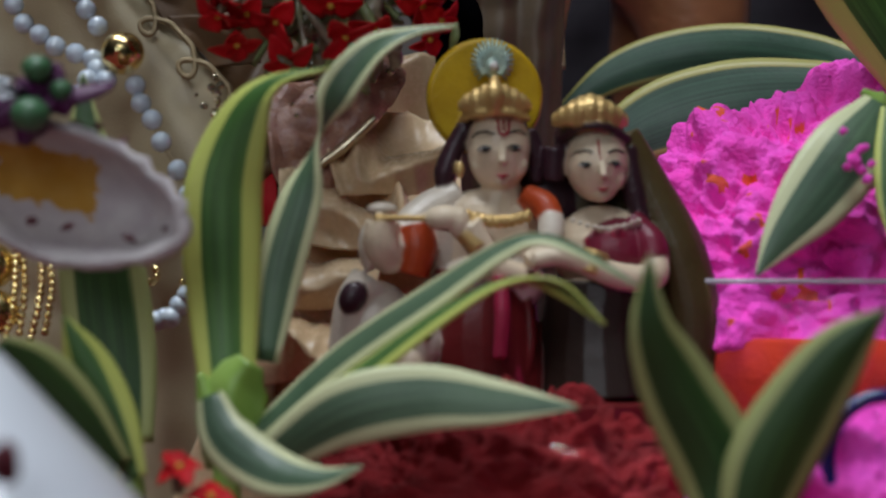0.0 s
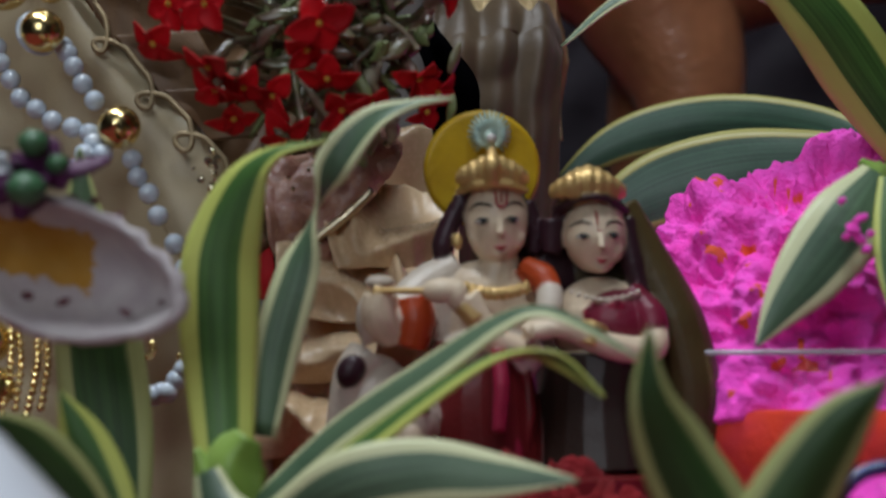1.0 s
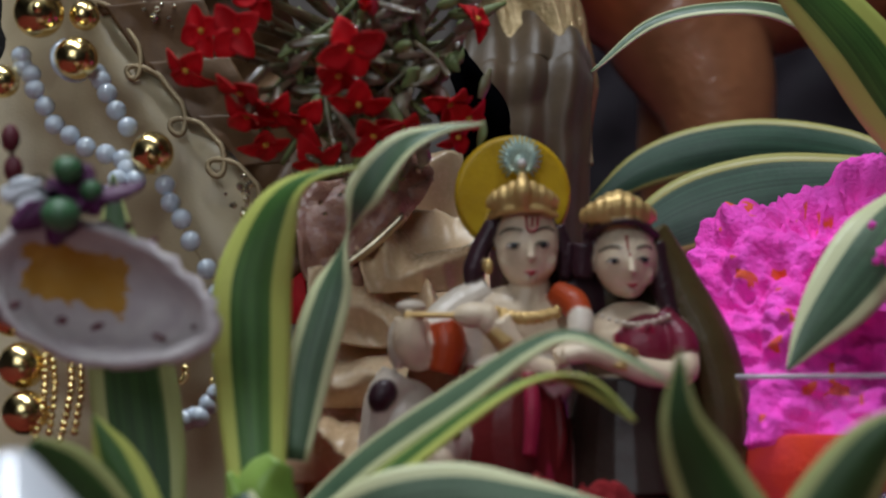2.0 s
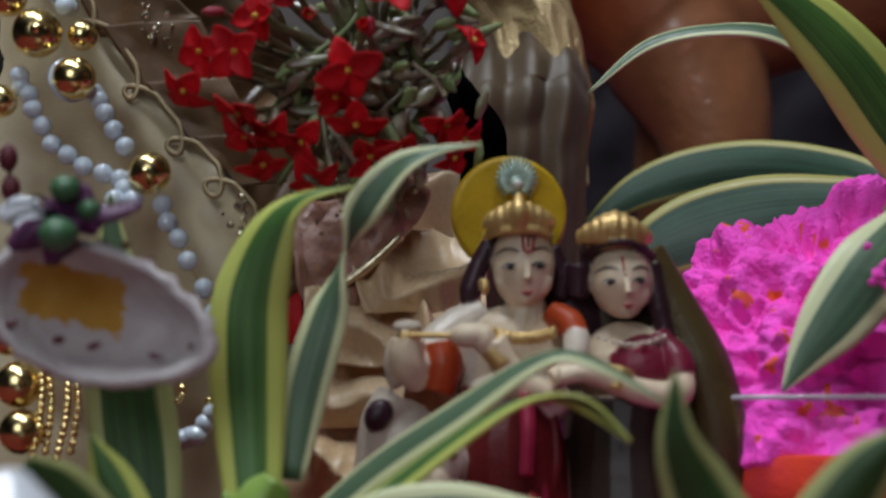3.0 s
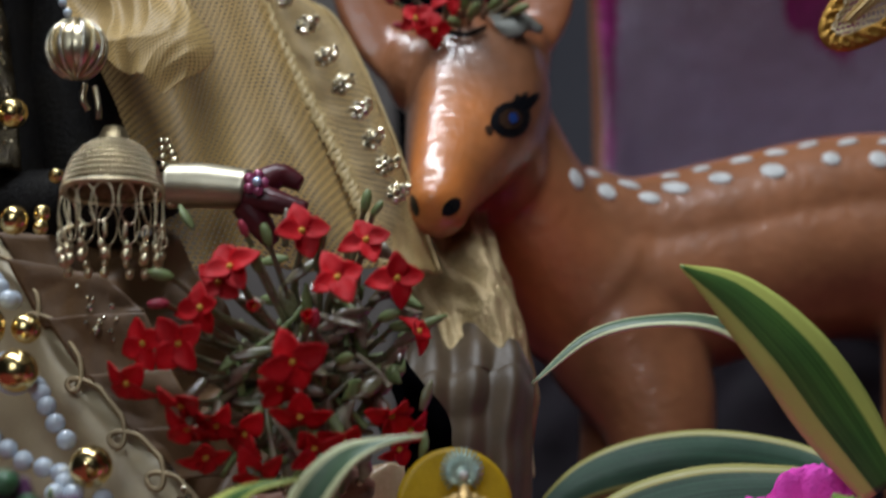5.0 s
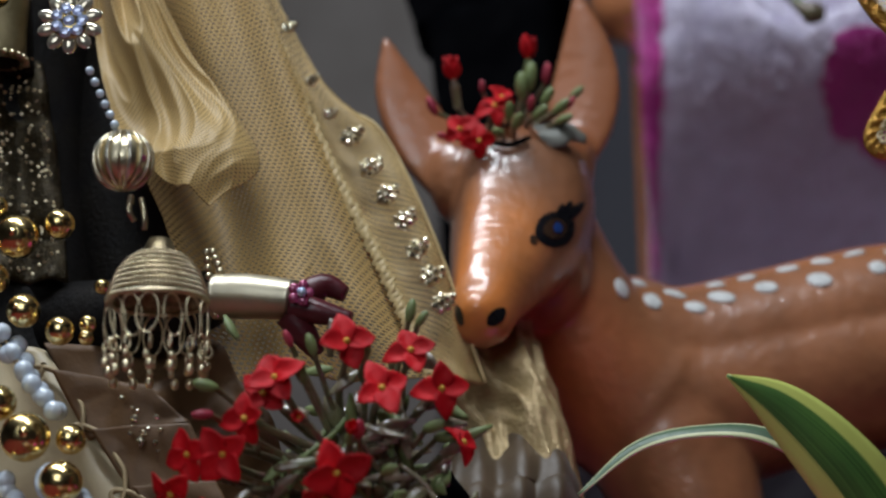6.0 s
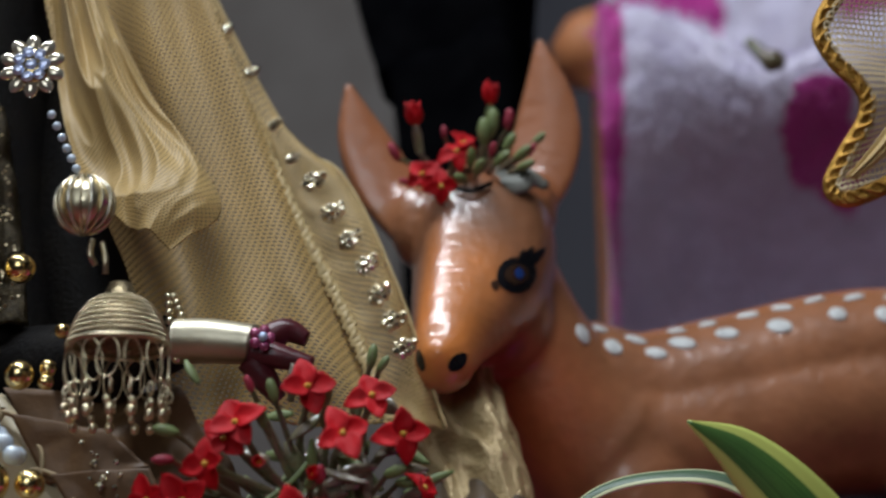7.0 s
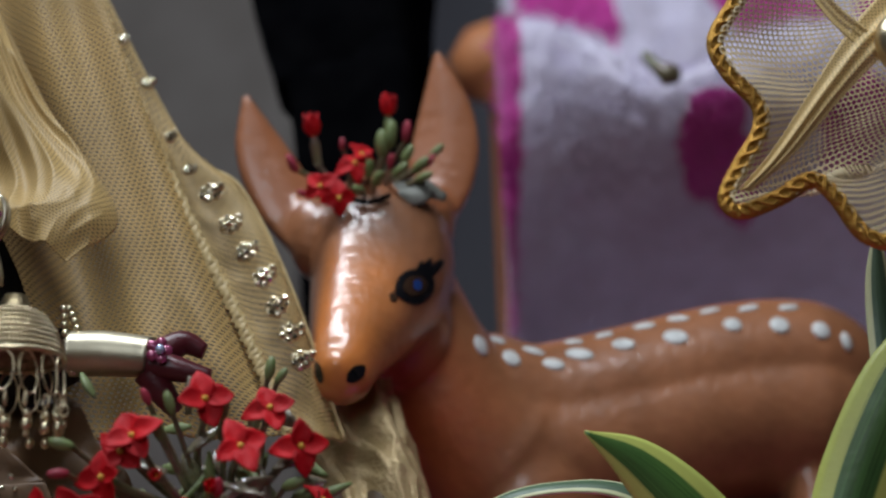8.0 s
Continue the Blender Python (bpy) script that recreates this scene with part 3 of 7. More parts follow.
plant("plant_sprig", "large variegated sprig with long arching leaves beside the powder bowl", [
    ([(0.1242, 0.5000, 0.1220), (0.1112, 0.4950, 0.1408), (0.0990, 0.4900, 0.1565), (0.0841, 0.4860, 0.1700), (0.0697, 0.4830, 0.1777)],
     [0.015, 0.0215, 0.0205, 0.0135, 0.0005], dict(curl=0.3, twist=(0, 0, 0, 5, 10))),
    ([(0.1180, 0.5050, 0.1255), (0.1010, 0.5050, 0.1530), (0.0848, 0.5050, 0.1661), (0.0667, 0.5050, 0.1682), (0.0483, 0.5050, 0.1640), (0.0322, 0.5050, 0.1508)],
     [0.006, 0.007, 0.007, 0.0055, 0.004, 0.0005], dict(mat=M_LEAF_BLUE, curl=0.3, twist=(-20, -25, -35, -40, -35, -30))),
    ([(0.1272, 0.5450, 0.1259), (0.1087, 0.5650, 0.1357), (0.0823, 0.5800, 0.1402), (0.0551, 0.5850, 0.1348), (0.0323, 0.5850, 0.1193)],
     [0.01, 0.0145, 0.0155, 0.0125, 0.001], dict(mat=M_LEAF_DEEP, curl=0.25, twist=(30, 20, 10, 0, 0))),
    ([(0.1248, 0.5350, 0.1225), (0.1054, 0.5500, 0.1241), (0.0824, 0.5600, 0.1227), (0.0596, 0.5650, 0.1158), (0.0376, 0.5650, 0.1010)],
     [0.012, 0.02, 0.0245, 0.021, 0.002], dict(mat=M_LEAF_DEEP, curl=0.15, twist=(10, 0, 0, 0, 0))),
    ([(0.1053, 0.4600, 0.1125), (0.0967, 0.4520, 0.1017), (0.0866, 0.4480, 0.0895), (0.0789, 0.4460, 0.0802), (0.0726, 0.4450, 0.0713)],
     [0.009, 0.0185, 0.0165, 0.0095, 0.0005], dict(mat=M_LEAF_BLUE, curl=0.2, twist=(0, 0, 0, 0, 0))),
    ([(0.1061, 0.4550, 0.1113), (0.1045, 0.4500, 0.1002), (0.1035, 0.4460, 0.0894), (0.1038, 0.4440, 0.0789)],
     [0.004, 0.006, 0.005, 0.0005], dict(curl=0.3)),
    ([(0.1292, 0.4800, 0.1303), (0.1357, 0.4800, 0.1531), (0.1438, 0.4780, 0.1731), (0.1550, 0.4760, 0.1935), (0.1685, 0.4740, 0.2112)],
     [0.012, 0.019, 0.02, 0.017, 0.002], dict(curl=0.25)),
    ([(0.1539, 0.4900, 0.1725), (0.1534, 0.4900, 0.1972), (0.1535, 0.4900, 0.2194), (0.1542, 0.4900, 0.2357)],
     [0.006, 0.008, 0.007, 0.0005], dict(mat=M_LEAF_BLUE, curl=0.3)),
], [(0.1157, 0.4600, 0.0157), (0.1143, 0.4700, 0.0697), (0.1087, 0.4750, 0.1159)], M_LEAF,
    [([(0.1126, 0.4680, 0.1070), (0.1057, 0.4620, 0.1120), (0.1011, 0.4620, 0.1160)], [0.007, 0.0085, 0.001])])


def powder_crumbs():
    """Crumbs of magenta powder that have dropped on a leaf."""
    for place, size in (((0.0958, 0.4465, 0.0984), 0.0019), ((0.0974, 0.4465, 0.0961), 0.0014), ((0.0942, 0.4462, 0.0966), 0.0011), ((0.0987, 0.4460, 0.0937), 0.0013), ((0.0934, 0.4475, 0.1051), 0.001), ((0.0981, 0.4472, 0.1011), 0.0012), ((0.0966, 0.4466, 0.1003), 0.001), ((0.0997, 0.4462, 0.0973), 0.001)):
        g = Geo().ball((0, 0, 0), (size, size * 0.5, size * 0.85), seg=18, rings=12)
        g.v = [tuple(Vector(v) * (1 + 0.6 * noise.noise(Vector(v) * 900 + Vector((size * 9000, 0, 0)))) + Vector(place)) for v in g.v]
        solo("powder_crumb", g, M_PINK, "small magenta powder crumb fallen on a leaf", "powder", "powder crumbs on the leaf")


powder_crumbs()


def deep(place, z):
    return (place[0], place[1], z)


# ---------------------------------------------------------------- deer statue
def deer():
    """One mesh: fused body forms, painted colours, raised white spots, eye and nostrils."""
    g = Geo()
    U = 0.00017668
    # head: a wedge with a narrow flat bridge, turned a little to one side
    axis = spline([(0.0238, 0.6280, 0.2930), (0.0222, 0.6190, 0.2770), (0.0207, 0.6110, 0.2608), (0.0158, 0.5960, 0.2425), (0.0103, 0.5800, 0.2254), (0.0083, 0.5730, 0.2160)], 60)
    f = np.linspace(0, 1, 60)
    wide = spline(np.array([0.0150, 0.0232, 0.0240, 0.0192, 0.0125, 0.0092])[:, None], 60)[:, 0]
    t = unit(np.gradient(axis, axis=0))
    bridge = np.array((-0.52, -0.8, 0.3))
    dorsal = unit(bridge - t * (t @ bridge)[:, None])
    side = unit(np.cross(dorsal, t))
    a = np.linspace(0, 2 * math.pi, 72, endpoint=False)
    ca, sa = np.cos(a), np.sin(a)
    sx, sy = np.sign(ca) * np.abs(ca) ** 0.72, np.sign(sa) * np.abs(sa) ** 0.72
    narrow = 1 - (0.28 + 0.3 * np.sin(np.clip(f * 1.15, 0, 1) * math.pi))[:, None] * np.clip(sa, 0, 1)[None]
    g.grid(axis[:, None] + wide[:, None, None] * ((sx[None] * narrow)[..., None] * side[:, None] + (sy * 0.96)[None, :, None] * dorsal[:, None]), close_u=True, caps=True)
    g.ball((0.0083, 0.5740, 0.2155), (0.0098, 0.0085, 0.0082), seg=32, rings=20)
    g.ball((0.0072, 0.5700, 0.2185), (0.0066, 0.006, 0.006), seg=32, rings=20)
    g.ball((0.0002, 0.6210, 0.2775), (0.0085, 0.010, 0.015), seg=32, rings=20)
    g.ball((0.0405, 0.6240, 0.2830), (0.0085, 0.010, 0.014), seg=32, rings=20)
    g.ball((0.0290, 0.6150, 0.2455), (0.0170, 0.016, 0.022), seg=32, rings=20)
    g.ball((0.0340, 0.6260, 0.2480), (0.0165, 0.016, 0.024), seg=32, rings=20)
    g.ball((0.0312, 0.6060, 0.2615), (0.0075, 0.006, 0.005), seg=24, rings=14)
    g.tube([(0.0281, 0.6300, 0.2599), (0.0366, 0.6350, 0.2410), (0.0472, 0.6420, 0.2227), (0.0610, 0.6500, 0.2084), (0.0788, 0.6550, 0.1992)], [0.021, 0.0225, 0.026, 0.031, 0.03], 64, n=40)
    g.tube([(0.0577, 0.6520, 0.2213), (0.0798, 0.6550, 0.2206), (0.1131, 0.6600, 0.2287), (0.1495, 0.6650, 0.2378), (0.1773, 0.6680, 0.2390), (0.1917, 0.6700, 0.2310)], [0.03, 0.0268, 0.0265, 0.0265, 0.027, 0.023], 64, n=50)
    g.ball((0.1809, 0.6700, 0.2274), (0.019, 0.024, 0.028))
    g.tube([(0.0591, 0.6520, 0.2049), (0.0791, 0.6550, 0.2042), (0.1122, 0.6600, 0.2127), (0.1482, 0.6650, 0.2205), (0.1756, 0.6680, 0.2207), (0.1881, 0.6700, 0.2158)], [0.031, 0.031, 0.0295, 0.0295, 0.0305, 0.025], 64, n=50)
    for (a, b, c, d), dy, r in (((890, 940, 920, 925), 0.016, 0.95), ((1430, 1450, 1430, 1450), -0.004, 0.85), ((1450, 1500, 1470, 1480), 0.016, 1.05)):
        top, out = (0.0672, 0.6550, 0.2034), (0.0869, 0.6550, 0.2030)
        k = (out[0] - top[0]) / 100
        x = [top[0] + (q - 900) * k for q in (a, b, c, d)]
        g.tube([(x[0], 0.658 + dy, 0.228), (x[1], 0.658 + dy, 0.145), (x[2], 0.66 + dy, 0.075), (x[3], 0.655 + dy, 0.004)],
               [0.007, 0.018 * r, 0.009, 0.0085], 40, n=30)
    g.tube([(0.0652, 0.6520, 0.2107), (0.0748, 0.6500, 0.1865), (0.0835, 0.6450, 0.1586), (0.0826, 0.6450, 0.1215), deep((0.0826, 0.6450, 0.1215), 0.004)], [0.03, 0.0285, 0.02, 0.0145, 0.013], 48, n=40)
    # ears: thick cupped blades
    for pts, w, tw in (([(0.0015, 0.6180, 0.2715), (-0.0087, 0.6200, 0.2926), (-0.0176, 0.6210, 0.3117), (-0.0231, 0.6220, 0.3313)], [0.013, 0.0222, 0.0180, 0.0022], -8),
                       ([(0.0382, 0.6200, 0.2789), (0.0446, 0.6240, 0.3030), (0.0473, 0.6260, 0.3250), (0.0450, 0.6280, 0.3506)], [0.013, 0.0240, 0.0205, 0.0022], 6)):
        b = blade(pts, w, twist=(tw,), curl=0.26, n=40, m=15)
        front = np.array(b.v).reshape(40, 15, 3)
        u = np.linspace(-1, 1, 15)
        th = 0.0034 * (1 - 0.6 * u ** 2)[None, :, None] + 0.0026
        back = front + np.array((0, 1.0, 0)) * th * 1.7
        ring = np.concatenate([front, back[:, ::-1]], axis=1)
        g.grid(ring, close_u=True, caps=True)
    me = g.mesh("deer_form", M_TERRA)
    tmp = new("deer_form", me)
    re = tmp.modifiers.new("fuse", "REMESH")
    re.mode, re.voxel_size = "VOXEL", 0.0011
    sm = tmp.modifiers.new("smooth", "SMOOTH")
    sm.factor, sm.iterations = 0.5, 16
    out = bpy.data.meshes.new_from_object(tmp.evaluated_get(bpy.context.evaluated_depsgraph_get()))
    bpy.data.objects.remove(tmp)
    bm = bmesh.new()
    bm.from_mesh(out)
    tree = BVHTree.FromBMesh(bm)
    nv = len(bm.verts)
    # painted regions by place: throat orange, body tan, head orange with dark brow
    col = bm.verts.layers.float_color.new("paint")
    nose, brow, throat = Vector((0.0098, 0.5720, 0.2208)), Vector((0.0256, 0.6050, 0.2760)), Vector((0.0309, 0.6300, 0.2123))
    temple = Vector((0.0330, 0.6050, 0.2560))
    muzzle_a, muzzle_b = Vector((0.0156, 0.5900, 0.2555)), Vector((0.0076, 0.5650, 0.2190))
    for v in bm.verts:
        q = v.co
        tan, orange, brown = Vector((0.36, 0.14, 0.062)), Vector((0.72, 0.22, 0.04)), Vector((0.16, 0.07, 0.035))
        c = tan
        w = noise.noise(q * 45) * 0.18
        seg = muzzle_b - muzzle_a
        k = min(1, max(0, (q - muzzle_a).dot(seg) / seg.length_squared))
        d = (q - muzzle_a - seg * k).length
        c = c.lerp(orange, min(1, max(0, 1.5 - d / 0.012 + w)) * 0.9)
        c = c.lerp(Vector((0.6, 0.12, 0.025)), min(1, max(0, 1.4 - (q - throat).length / 0.028 + w)) * 0.85)
        c = c.lerp(brown, min(1, max(0, 1.5 - (q - brow).length / 0.021 + 2 * w)) * 0.8)
        c = c.lerp(Vector((0.26, 0.1, 0.045)), min(1, max(0, 1.5 - (q - temple).length / 0.015 + 2 * w)) * 0.6)
        c = c * (1 + 0.25 * noise.noise(q * 75) + 0.12 * noise.noise(q * 260))
        if q.z > ((0.0204, 0.6150, 0.2845))[2]:
            c = c.lerp(Vector((0.38, 0.125, 0.05)), 0.75)
        # along the back, surfaces that face up get a lighter orange
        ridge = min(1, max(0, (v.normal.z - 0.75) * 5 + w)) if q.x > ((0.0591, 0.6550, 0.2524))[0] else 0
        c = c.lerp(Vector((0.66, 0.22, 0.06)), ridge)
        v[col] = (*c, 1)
    for f in bm.faces:
        f.smooth = True

    dabs = bmesh.new()

    def dab(place, direction, radii, slot, spin=0.0, lift=0.0004):
        """A raised paint dab laid on the surface where a ray along direction meets it."""
        hit, nor, _, _ = tree.ray_cast(Vector(place) - Vector(direction) * 0.08, Vector(direction))
        if hit is None:
            return
        z = nor
        x = Vector((1, 0, 0)) - z * z.x
        x.normalize()
        y = z.cross(x)
        m = Matrix((x, y, z)).transposed().to_4x4() @ Matrix.Rotation(spin, 4, "Z")
        m.translation = hit + nor * lift * 0.2
        rot = Matrix.Translation(m.translation) @ m.to_3x3().to_4x4()
        made = bmesh.ops.create_uvsphere(dabs, u_segments=18, v_segments=8, radius=1.0, matrix=rot @ Matrix.Diagonal((radii[0], radii[1], lift * 2.2, 1)))
        for vv in made["verts"]:
            for f in vv.link_faces:
                f.material_index, f.smooth = slot, True

    # the camera's place, from which spots, eye and nostrils are projected
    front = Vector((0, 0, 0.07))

    def camera_ray(place):
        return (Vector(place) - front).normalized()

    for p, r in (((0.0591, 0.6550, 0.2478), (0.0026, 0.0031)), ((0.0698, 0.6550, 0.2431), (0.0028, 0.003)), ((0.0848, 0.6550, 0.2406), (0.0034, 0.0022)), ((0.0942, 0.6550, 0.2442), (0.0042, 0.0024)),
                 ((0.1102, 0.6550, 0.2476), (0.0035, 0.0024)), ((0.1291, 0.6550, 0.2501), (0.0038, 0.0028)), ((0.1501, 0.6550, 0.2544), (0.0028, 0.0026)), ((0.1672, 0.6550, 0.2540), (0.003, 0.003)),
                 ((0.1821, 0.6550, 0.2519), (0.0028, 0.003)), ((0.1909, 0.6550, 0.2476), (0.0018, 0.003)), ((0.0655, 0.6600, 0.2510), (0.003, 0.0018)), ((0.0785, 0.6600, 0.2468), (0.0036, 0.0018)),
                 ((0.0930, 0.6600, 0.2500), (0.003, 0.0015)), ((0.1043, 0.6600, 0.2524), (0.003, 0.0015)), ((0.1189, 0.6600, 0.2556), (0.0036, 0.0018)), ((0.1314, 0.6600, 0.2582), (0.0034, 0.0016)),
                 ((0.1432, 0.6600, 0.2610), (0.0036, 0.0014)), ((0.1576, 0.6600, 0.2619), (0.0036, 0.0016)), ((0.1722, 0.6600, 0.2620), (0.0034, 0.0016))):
        dab(p, camera_ray(p), (r[0] * 1.2, r[1] * 1.25), 1, random.uniform(-0.4, 0.4))

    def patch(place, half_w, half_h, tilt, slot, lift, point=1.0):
        """A thin film of paint that follows the surface, cast on along camera rays; point below 1 draws the ends out to
        corners.
        """
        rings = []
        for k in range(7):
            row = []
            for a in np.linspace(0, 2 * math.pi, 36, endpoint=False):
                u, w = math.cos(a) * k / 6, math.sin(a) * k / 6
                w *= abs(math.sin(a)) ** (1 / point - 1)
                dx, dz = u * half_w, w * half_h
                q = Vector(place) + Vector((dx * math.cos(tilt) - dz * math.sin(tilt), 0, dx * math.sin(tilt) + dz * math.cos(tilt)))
                d = camera_ray(q)
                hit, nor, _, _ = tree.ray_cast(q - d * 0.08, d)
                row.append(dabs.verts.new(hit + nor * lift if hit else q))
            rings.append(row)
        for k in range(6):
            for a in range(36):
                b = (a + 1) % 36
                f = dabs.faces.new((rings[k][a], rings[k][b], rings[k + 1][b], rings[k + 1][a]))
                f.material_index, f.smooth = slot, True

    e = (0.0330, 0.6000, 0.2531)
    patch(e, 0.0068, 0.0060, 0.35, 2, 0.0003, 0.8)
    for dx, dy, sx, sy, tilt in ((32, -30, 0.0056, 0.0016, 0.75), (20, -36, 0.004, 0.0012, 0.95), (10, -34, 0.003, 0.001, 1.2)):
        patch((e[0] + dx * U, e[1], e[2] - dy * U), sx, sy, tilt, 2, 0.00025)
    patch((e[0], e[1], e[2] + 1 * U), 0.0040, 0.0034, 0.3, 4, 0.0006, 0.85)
    # small blue highlight of the eye, laid on as colour
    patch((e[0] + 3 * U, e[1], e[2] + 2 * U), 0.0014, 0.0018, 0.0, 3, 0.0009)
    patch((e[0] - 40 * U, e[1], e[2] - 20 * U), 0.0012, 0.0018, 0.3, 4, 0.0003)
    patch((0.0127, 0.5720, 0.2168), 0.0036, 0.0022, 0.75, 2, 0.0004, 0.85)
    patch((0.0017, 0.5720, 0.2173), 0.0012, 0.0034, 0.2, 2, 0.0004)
    extra = bpy.data.meshes.new("paint_dabs")
    dabs.to_mesh(extra)
    dabs.free()
    bm.from_mesh(extra)
    final = bpy.data.meshes.new("deer_statue")
    bm.to_mesh(final)
    bm.free()
    paint = material("painted_deer", (0.3, 0.125, 0.055), rough=0.4, scale=60, grain=240, bump=0.42, coat=0.9)
    nt = paint.node_tree
    b = nt.nodes["Principled BSDF"]
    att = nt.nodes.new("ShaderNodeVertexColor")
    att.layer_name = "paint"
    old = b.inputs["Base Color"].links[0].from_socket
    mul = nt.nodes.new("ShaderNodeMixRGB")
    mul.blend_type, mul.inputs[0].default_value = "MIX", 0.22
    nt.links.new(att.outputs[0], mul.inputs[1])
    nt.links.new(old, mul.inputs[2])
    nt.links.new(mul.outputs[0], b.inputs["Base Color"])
    nt.links.new(b.inputs["Normal"].links[0].from_socket, b.inputs["Coat Normal"])
    while len(final.materials):
        final.materials.pop()
    for m in (paint, material("white_spot_paint", (0.7, 0.7, 0.68), rough=0.5, scale=200), material("black_eye_paint", (0.006, 0.006, 0.008), rough=0.3, coat=0.5),
              material("blue_eye_highlight", (0.02, 0.06, 0.25), rough=0.15, coat=0.8), material("dark_brown_eye", (0.05, 0.025, 0.015), rough=0.2, coat=0.8)):
        final.materials.append(m)
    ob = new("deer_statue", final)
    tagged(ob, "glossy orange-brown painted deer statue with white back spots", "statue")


deer()


# ---------------------------------------------------------------- flowers
def petal_mesh(length, width, cup):
    n, m = 10, 7
    s = np.linspace(0, 1, n)
    w = width * (0.22 + 1.1 * np.sin(np.clip(s * 1.05, 0, 1) * math.pi) ** 0.8 * (1 - 0.35 * s)) * np.where(s > 0.97, 0.25, 1)
    u = np.linspace(-1, 1, m)
    x = s[:, None] * length + 0 * u[None]
    y = u[None] * w[:, None] / 2
    z = cup * length * (s[:, None] ** 2) * -0.35 + 0.18 * (u[None] ** 2) * w[:, None] + 0.0002 * np.sin(9 * s[:, None] + 3 * u[None])
    g = Geo()
    top = np.stack([x, y, z], -1)
    g.grid(np.concatenate([top, (top - np.array((0, 0, 0.00035)))[:, ::-1]], axis=1), close_u=True, caps=True)
    return g.mesh("petal", M_PETAL)


PETALS = [petal_mesh(0.0074, 0.0056, c) for c in (0.2, 0.7, 1.4)]
PETAL_NARROW = petal_mesh(0.0066, 0.0042, -0.6)
CENTRE = Geo().ball((0, 0, 0.0004), (0.0009, 0.0009, 0.0008), seg=8, rings=6).mesh("flower_centre", M_STAMEN)
BUDS = [Geo().ball((0, 0, 0.002), (0.0014, 0.0014, 0.0032), seg=10, rings=8).mesh("bud", m) for m in (M_BUD, M_STEMG)]
rng = random.Random(7)


def turn_to(direction, spin):
    q = Vector(direction).to_track_quat("Z", "Y")
    return q.to_matrix().to_4x4() @ Matrix.Rotation(spin, 4, "Z")


def flower(parent, place, direction, spin, size=1.0, closed=False, root=None):
    """Four-petalled flower with its tube and stalk, all parts of one bunch."""
    base = turn_to(direction, spin)
    head = part("flower", Geo().tube([(0, 0, -0.008 * size), (0, 0, -0.003), (0, 0, 0)], [0.0013, 0.0016, 0.0009], 10), M_STEMG if rng.random() < 0.5 else M_STEM, parent)
    head.matrix_local = Matrix.Translation(Vector(place) - parent.location) @ base
    for k in range(4):
        me = PETAL_NARROW if closed else rng.choice(PETALS)
        p = new("petal", me)
        p.parent = head
        tilt = radians(-62 if closed else rng.uniform(-38, 14))
        p.matrix_local = Matrix.Rotation(k * math.pi / 2 + rng.uniform(-0.12, 0.12), 4, "Z") @ Matrix.Rotation(tilt, 4, "Y") @ Matrix.Scale(size * rng.uniform(0.92, 1.08), 4)
    c = new("flower_centre", CENTRE)
    c.parent = head
    if root is not None:
        a = Vector(place) - Vector(direction).normalized() * 0.008 * size
        mid = a.lerp(Vector(root), 0.4) - Vector(direction).normalized() * 0.004 + Vector((rng.uniform(-1, 1), 0, rng.uniform(-1, 1))) * 0.003
        part("stalk", Geo().tube([a, mid, root], [0.0009, 0.0011, 0.0013], 7, n=12), M_STEM, parent)


def bud(parent, place, direction, kind=0, size=1.0, root=None):
    b = new("bud", BUDS[kind])
    b.parent = parent
    b.matrix_local = Matrix.Translation(Vector(place) - parent.location) @ turn_to(direction, 0) @ Matrix.Scale(size, 4)
    if root is not None:
        part("stalk", Geo().tube([place, Vector(place).lerp(Vector(root), 0.5) + Vector((0, 0.003, 0)), root], [0.0007, 0.0009, 0.0011], 7, n=10), M_STEM, parent)


